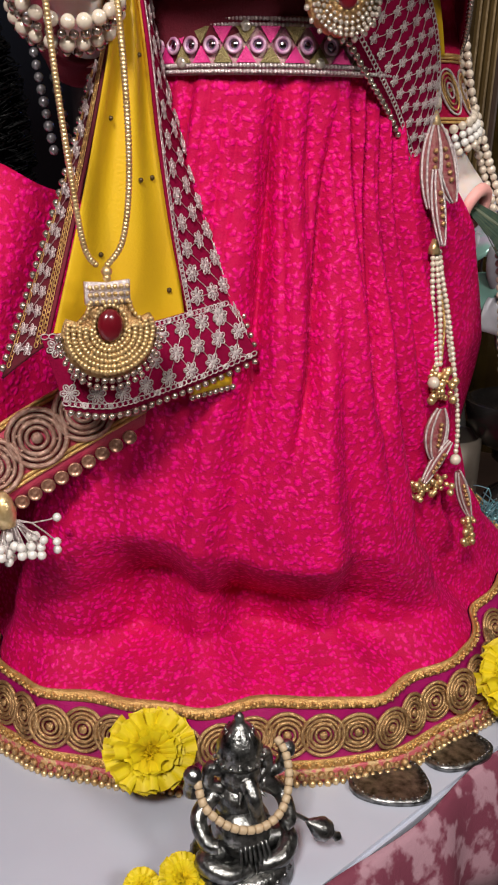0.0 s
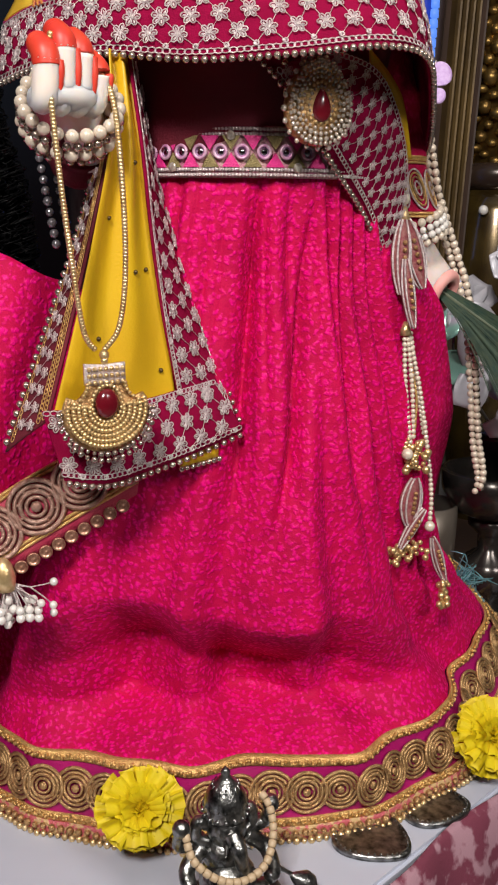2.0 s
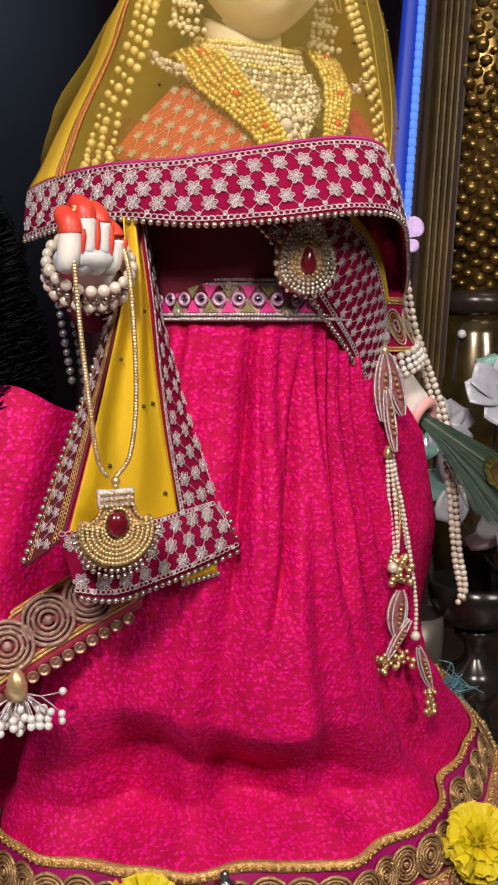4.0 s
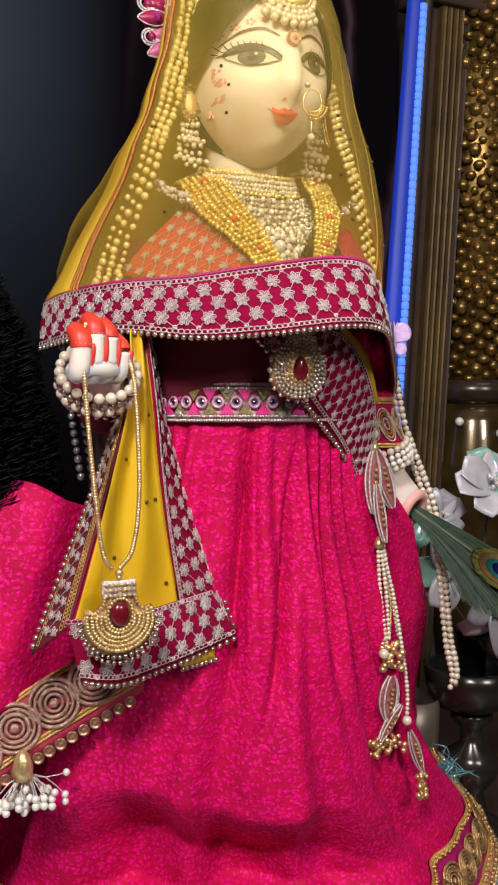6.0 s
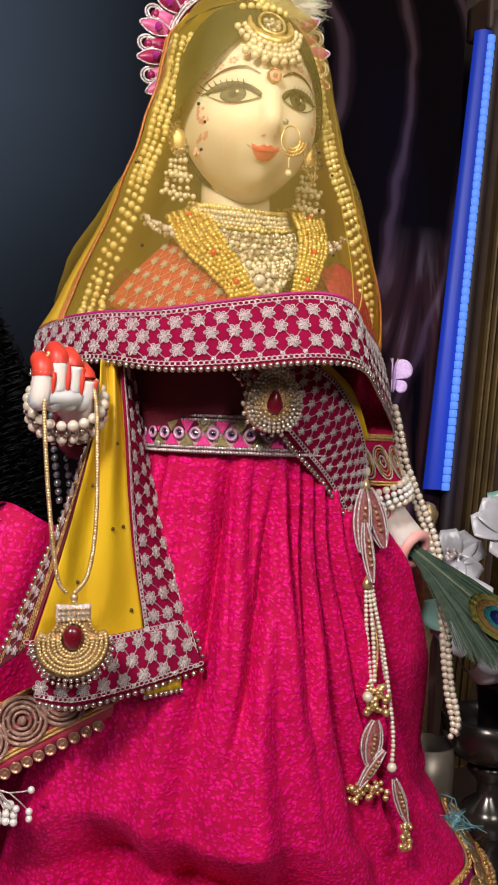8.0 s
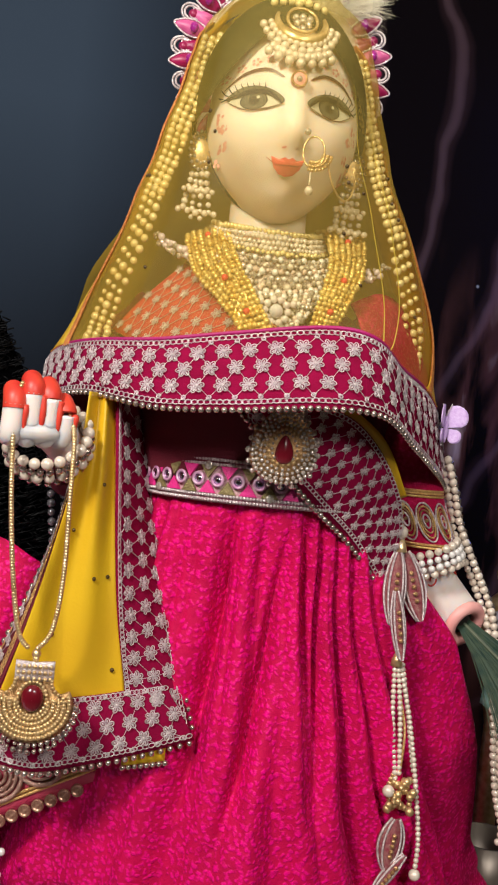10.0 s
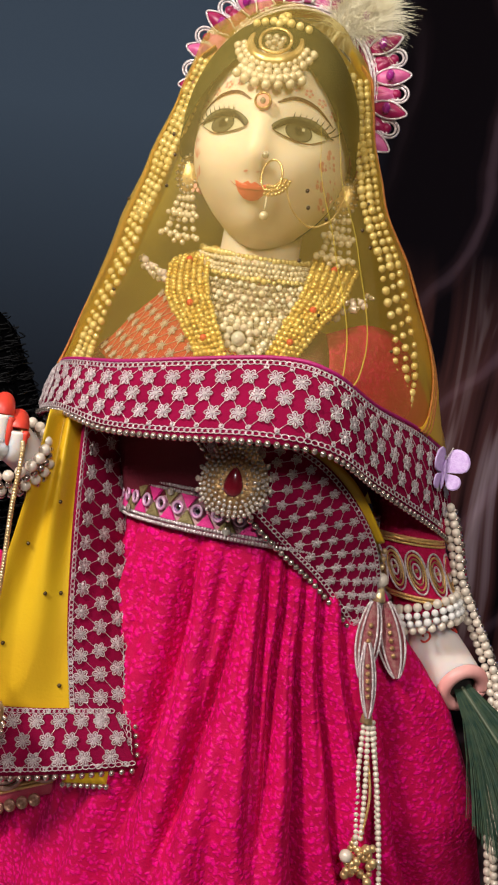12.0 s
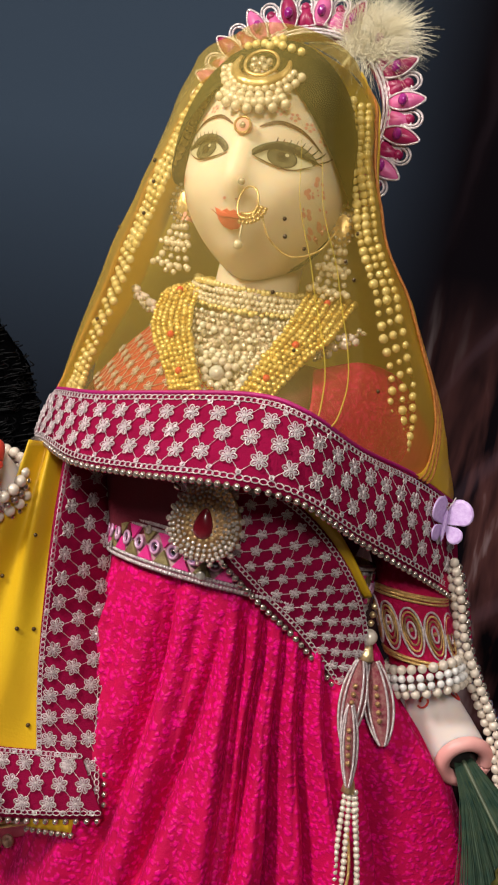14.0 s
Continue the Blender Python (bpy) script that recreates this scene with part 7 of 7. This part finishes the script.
# ---- neighbouring figure at the side: hair, drape, beads ----
def neighbour():
    t = thing("pink_drape", "pink drape end with gold medallion border and sequin scallops", "drape", at=L(-0.25, -0.03, 0.15))

    def cloth(u, v):
        a = -0.42 + 0.285 * u
        top = 0.468 - 0.10 * u - 0.02 * u * u + 0.010 * math.sin(u * 8 + 0.8) + 0.003 * math.sin(u * 27)
        low = 0.135 + 0.105 * u
        z = top + (low - top) * v
        b = -0.045 + 0.030 * math.sin(u * 2.6) + 0.007 * math.sin(u * 17 + v * 3) - 0.05 * (1 - v) ** 4 * (1 - u)
        return L(a, b, z)
    part("cloth", thick_sheet(cloth, 60, 40, 0.002), PINK, t)
    rb = Ribbon([(-0.42, -0.055, 0.118), (-0.30, -0.030, 0.163), (-0.20, -0.012, 0.226), (-0.125, -0.002, 0.262)], [(-0.41, -0.050, 0.070), (-0.285, -0.024, 0.118), (-0.190, -0.006, 0.172), (-0.112, 0.004, 0.212)], 0.003)
    b = part("border", rb.sheet(60, 8), material("rose_border", (0.40, 0.02, 0.07), 0.6, 0, (0.5, 0.06, 0.1), 90, 0.6, bump=0.4, bump_scale=900), t, "rose border worked in gold")
    ROSE = to_mesh("rose_medallion", *medallion_shape(0.0165), material("rose_gold_thread", (0.60, 0.40, 0.32), 0.35, 0.5, (0.34, 0.16, 0.12), 300, 0.7, bump=0.5, bump_scale=1300))
    s = 0.006
    while s < rb.length:
        part("medallion", ROSE, None, b, m=rb.stand(rb.u_of(s), 0.40, 0.002, random.random() * 6) @ Matrix.Diagonal((1.2, 1.2, 1.2, 1)))
        s += 0.036
    for v in (0.02, 0.07, 0.76, 0.82):
        part("gold_braid", rb.cord(v, 0.0014, 0.001), GOLD, b)
    me = to_mesh("scallop", *lathe([(0.0050, -0.0006), (0.0050, 0.0010), (0.0042, 0.0014), (0.0034, 0.0004), (0.0012, 0.0003), (0.0001, 0.0010)], Vector(), 16), material("rose_bronze", (0.52, 0.30, 0.20), 0.32, 0.6, (0.26, 0.10, 0.07), 420, 0.8))
    for i in range(int(rb.length / 0.0105)):
        part("sequin", me, None, b, m=rb.stand(rb.u_of(i * 0.0105 + 0.004), 1.03, 0.002))
    ts = thing("pearl_tassel", "silver thread tassel ending in white pearl beads", "tassel", at=L(-0.215, 0.0, 0.12))
    part("cap", lathe([(0.002, 0.012), (0.006, 0.007), (0.0085, -0.004), (0.0075, -0.012)], L(-0.216, 0.002, 0.164), 18), GOLDM, ts)
    ends = [Vector((-0.212 + random.gauss(0, 0.013), 0.002 + random.gauss(0, 0.006), 0.137 + random.gauss(0, 0.005))) for _ in range(34)]
    part("thread_fringe", joined(*[tube([L(-0.214, 0.002, 0.156), L((e.x - 0.214) / 2, (e.y + 0.002) / 2, 0.150), L(*e)], 0.0006, 4, 4) for e in ends]), SILVER, ts)
    bead_parts("pearl", [L(*e) for e in ends] + [L(e.x, e.y, e.z - 0.006) for e in ends[:16]], 0.0034, PEARL_W, ts, 8, 6)

    # cone added to fill the gap behind the drape; its dark colour is shade
    body = thing("shaded_gap_skirt", "guessed skirt of the neighbouring figure, dark maroon for the shaded gap", "skirt", at=L(-0.47, -0.18, -0.08))

    def cone(u, v):
        k = 2 * math.pi * u
        r = 0.235 - 0.10 * v + 0.008 * math.sin(k * 14)
        return L(-0.45 + r * math.cos(k), -0.20 + r * math.sin(k), -0.08 + 0.50 * v)
    part("cloth", grid(cone, 90, 20, True), DARKRED, body)

    h = thing("curly_wig", "black curly hair falling over the neighbouring shoulder", "hair", at=L(-0.30, -0.08, 0.38))
    CURL = material("black_curls", (0.0016, 0.0016, 0.002), 0.45, 0, (0.004, 0.004, 0.0045), 200, 0.6)

    CURL.node_tree.nodes["Principled BSDF"].inputs["Specular IOR Level"].default_value = 0.10
    CORE = material("black_hair_mass", (0.001, 0.001, 0.0012), 1.0)
    CORE.node_tree.nodes["Principled BSDF"].inputs["Specular IOR Level"].default_value = 0.0

    def mass(u, v):
        k = 2 * math.pi * u
        z = 0.375 + 0.25 * v
        right = keyed(((0.375, -0.172), (0.42, -0.174), (0.50, -0.192), (0.56, -0.222), (0.60, -0.265), (0.625, -0.34)), z)[0]
        r = (right + 0.46) / 2 + 0.006 * math.sin(k * 9 + v * 30)
        return L(right - r + r * math.cos(k), -0.058 + 0.036 * math.sin(k), z)
    part("core", grid(mass, 40, 24, True), CORE, h)
    curls = []
    for i in range(1700):
        u, v = random.uniform(-0.15, 0.42), random.random()
        p = Vector(mass(u % 1, v))
        r = random.uniform(0.003, 0.009)
        q = random.random() * 6
        side = (L(1, 0, 0) - L(0, 0, 0))
        curls.append(tube([p + (FRONT * (0.4 + 0.6 * math.sin(j * 1.3 + q)) + side * math.cos(j * 1.3 + q)) * r + Vector((0, 0, -0.0028 * j)) for j in range(7)], 0.0006, 4, 14, False))
    tagged(part("curl_mass", joined(*curls), CURL, h, "tight black curls"), kind="stuff")
    for dx, z1 in ((0.0, 0.388), (0.010, 0.386)):
        s = thing("dark_bead_string", "string of dark grey glass beads beside the hair", "bead string", group="dark bead strings", at=L(-0.165 + dx, -0.01, z1))
        bead_parts("bead", along([L(-0.176 + dx, -0.020, 0.500), L(-0.172 + dx, -0.012, 0.45), L(-0.164 + dx, -0.006, z1)], 0.0072), 0.0033, DARK_BEAD, s, 8, 6)


neighbour()


# ---- on the altar: marigolds, silver figurine, silver plates ----
def marigolds():
    YEL = material("marigold_petal", (0.74, 0.60, 0.005), 0.6, 0, (0.66, 0.48, 0.004), 90, 0.7)
    GREEN = material("green_calyx", (0.12, 0.17, 0.03), 0.6, 0, (0.2, 0.22, 0.04), 60, 0.6)

    def petal(ln, w):
        vs, fs = grid(lambda u, v: Vector((ln * u, (v - 0.5) * 2 * w * (0.35 + 0.65 * u) * (1 + 0.12 * math.sin(v * 16) * u), 0.12 * ln * math.sin(u * 3) + 0.25 * w * math.cos(v * 9) * u)), 4, 5)
        return to_mesh("petal", vs, fs, YEL)
    long_p, mid_p, short_p = petal(0.034, 0.0085), petal(0.026, 0.008), petal(0.017, 0.006)

    def bloom(centre, face, scale, label, squash=1.0):
        t = thing("marigold", label, "flower", group="marigold offerings", at=L(*centre))
        f = Vector((face[0], -face[1], face[2])).normalized()
        m0 = BODY.to_3x3().to_4x4() @ f.to_track_quat("Z", "Y").to_matrix().to_4x4()
        m0.translation = L(*centre)
        for n, me, tilt in ((20, long_p, 8), (20, long_p, 20), (20, mid_p, 34), (16, mid_p, 48), (14, short_p, 60), (9, short_p, 76)):
            for i in range(n):
                m = Matrix.Rotation(2 * math.pi * (i + 0.5 * random.random()) / n, 4, "Z") @ Matrix.Rotation(-radians(tilt + random.uniform(-16, 16)), 4, "Y") @ Matrix.Rotation(random.uniform(-0.5, 0.5), 4, "X")
                part("petal", me, None, t, m=m0 @ Matrix.Diagonal((scale, scale * squash, scale, 1)) @ m)
        part("calyx", lathe([(0.004 * scale, -0.014 * scale), (0.009 * scale, -0.006 * scale), (0.010 * scale, 0.002 * scale)], None, 14, m0), GREEN, t)
    bloom((-0.131, 0.034, -0.032), (-0.1, 0.85, 0.5), 1.04, "full yellow marigold leaning on the skirt hem", 0.85)
    bloom((0.184, 0.066, -0.036), (-0.2, 0.8, 0.6), 1.04, "open yellow marigold with greenish heart by the hem")
    bloom((-0.142, 0.128, -0.066), (0.1, 0.6, 0.8), 0.48, "small yellow marigold beside the silver figurine")
    bloom((-0.168, 0.122, -0.068), (-0.2, 0.5, 0.8), 0.36, "small yellow marigold bud on the white table")


marigolds()


def figurine():
    """A small cast seated figure on a round base, all one mesh."""
    c = Vector((-0.098, 0.125, -0.08))
    shapes = []

    def P(x, y, z):
        return L(c.x + x, c.y + y, c.z + z)
    shapes.append(lathe([(0.036, 0.0), (0.037, 0.006), (0.034, 0.010), (0.035, 0.016), (0.031, 0.020), (0.001, 0.021)], P(0, 0, 0), 36))
    shapes.append(sphere(P(0, 0.002, 0.040), 0.0205, 24, 16, 1.0))
    shapes.append(sphere(P(0, -0.004, 0.060), 0.0165, 20, 14, 1.0))
    for s in (-1, 1):
        shapes.append(tube([P(s * 0.012, 0.004, 0.026), P(s * 0.030, 0.010, 0.028), P(s * 0.020, 0.024, 0.025), P(s * 0.002, 0.022, 0.023)], lambda u: 0.0085 - 0.003 * u, 12, 20))
        shapes.append(tube([P(s * 0.016, -0.004, 0.068), P(s * 0.030, 0.000, 0.056), P(s * 0.030, 0.014, 0.046), P(s * 0.024, 0.018, 0.044)], lambda u: 0.0062 - 0.0015 * u, 12, 20))
        shapes.append(tube([P(s * 0.014, -0.008, 0.070), P(s * 0.032, -0.006, 0.072), P(s * 0.034, 0.000, 0.086)], lambda u: 0.0055 - 0.001 * u, 12, 16))
        shapes.append(sphere(P(s * 0.034, 0.001, 0.090), 0.0062, 12, 8, 1.1))
        shapes.append(tube([P(s * 0.012, -0.004, 0.084), P(s * 0.020, -0.004, 0.088), P(s * 0.021, -0.004, 0.076), P(s * 0.012, -0.002, 0.072)], lambda u: 0.005 - 0.001 * u, 10, 16))
        shapes.append(tube([P(s * 0.006, 0.014, 0.076), P(s * 0.010, 0.021, 0.073)], lambda u: 0.0022 * (1.05 - u), 8, 6))
    shapes.append(sphere(P(0, 0.000, 0.082), 0.0142, 22, 14, 1.05))
    shapes.append(tube([P(0, 0.011, 0.082), P(0.001, 0.019, 0.074), P(0.003, 0.021, 0.062), P(0.008, 0.022, 0.054), P(0.013, 0.020, 0.056)], lambda u: 0.0062 - 0.0032 * u, 12, 26))
    shapes.append(lathe([(0.0150, 0.090), (0.0158, 0.094), (0.0145, 0.098), (0.0152, 0.102), (0.0132, 0.108), (0.0095, 0.114), (0.0055, 0.118), (0.003, 0.121), (0.0034, 0.124), (0.0008, 0.127)], P(0, -0.001, 0), 30))
    for i in range(16):
        k = 2 * math.pi * i / 16
        shapes.append(tube([P(0.0152 * math.cos(k), -0.001 + 0.0152 * math.sin(k), 0.100), P(0.0085 * math.cos(k), -0.001 + 0.0085 * math.sin(k), 0.115)], 0.0011, 5, 4))
        shapes.append(sphere(P(0.0160 * math.cos(k), -0.001 + 0.0160 * math.sin(k), 0.094), 0.0018, 6, 4))
    for i in range(26):
        k = 2 * math.pi * i / 26
        shapes.append(sphere(P(0.0345 * math.cos(k), 0.0345 * math.sin(k), 0.013), 0.0022, 6, 4))
    for i in range(7):
        x = -0.009 + 0.003 * i
        shapes.append(tube([P(x, 0.021, 0.040), P(x * 1.2, 0.026, 0.028), P(x * 1.3, 0.027, 0.021)], 0.0012, 5, 8))
    # a hooked staff reaching aside with a spindle-shaped head
    shapes.append(tube([P(0.026, 0.010, 0.052), P(0.046, 0.014, 0.036)], 0.0016, 8, 6))
    shapes.append(sphere(P(0.032, 0.011, 0.048), 0.004, 10, 7))
    m = (L(0.020, 0.004, -0.016) - L(0, 0, 0)).to_track_quat("Z", "Y").to_matrix().to_4x4()
    m.translation = P(0.054, 0.016, 0.029)
    shapes.append(lathe([(0.0012, -0.014), (0.0040, -0.009), (0.0082, -0.001), (0.0075, 0.005), (0.0030, 0.010), (0.0026, 0.013), (0.0036, 0.015), (0.0010, 0.019)], None, 20, m))
    tagged(part("figurine", joined(*shapes), SILVER_DARK), "antiqued silver seated figurine on a round base", "figurine")
    g = thing("bead_garland", "garland of cream tubular beads round the figurine", "garland", at=P(0, 0.02, 0.06))
    me = to_mesh("bead", *lathe([(0.0022, -0.0026), (0.0029, -0.0018), (0.0029, 0.0018), (0.0022, 0.0026)], Vector(), 10), material("cream_bone_bead", (0.55, 0.42, 0.27), 0.45, 0, (0.42, 0.30, 0.18), 120, 0.6))
    pts = along([P(-0.032, 0.004, 0.088), P(-0.031, 0.014, 0.074), P(-0.018, 0.024, 0.062), P(0.0, 0.028, 0.057), P(0.018, 0.025, 0.062), P(0.029, 0.015, 0.076), P(0.031, 0.004, 0.092), P(0.026, -0.006, 0.100)], 0.0055)
    for p, q in zip(pts, pts[1:]):
        mm = (q - p).to_track_quat("Z", "Y").to_matrix().to_4x4()
        mm.translation = (p + q) / 2
        part("bead", me, None, g, m=mm)


figurine()


def plates():
    for a, b, turn, size in ((0.048, 0.092, 25, 1.0), (0.118, 0.078, 60, 0.95)):
        t = thing("silver_leaf_plate", "dark silver leaf-shaped plate half under the skirt hem", "plate", group="silver plates under the hem", at=L(a, b, -0.08))
        k = radians(turn)
        d, s = Vector((math.sin(k), math.cos(k), 0)), Vector((math.cos(k), -math.sin(k), 0))

        def rim(q, r):
            x = 0.036 * size * math.cos(q)
            y = 0.024 * size * math.sin(q) * (1 - 0.35 * math.cos(q))
            return Vector((a, b, 0)) + (d * x * 0.9 + s * y * 1.25) * r
        vs = [L(*(rim(6.2832 * i / 36, 1.0) + Vector((0, 0, -0.0795)))) for i in range(36)] + [L(*(rim(6.2832 * i / 36, 1.0) + Vector((0, 0, -0.0745)))) for i in range(36)] + [L(*(rim(6.2832 * i / 36, 0.82) + Vector((0, 0, -0.0765)))) for i in range(36)] + [L(a, b, -0.0755)]
        fs = [(i, (i + 1) % 36, 36 + (i + 1) % 36, 36 + i) for i in range(36)] + [(36 + i, 36 + (i + 1) % 36, 72 + (i + 1) % 36, 72 + i) for i in range(36)] + [(72 + i, 72 + (i + 1) % 36, 108) for i in range(36)] + [tuple(reversed(range(36)))]
        part("dish", (vs, fs), SILVER_DARK, t)
        part("rim_dots", beads([L(*(rim(6.2832 * i / 40, 0.91) + Vector((0, 0, -0.0742)))) for i in range(40)], 0.0012, 5, 3), SILVER_DARK, t)


plates()
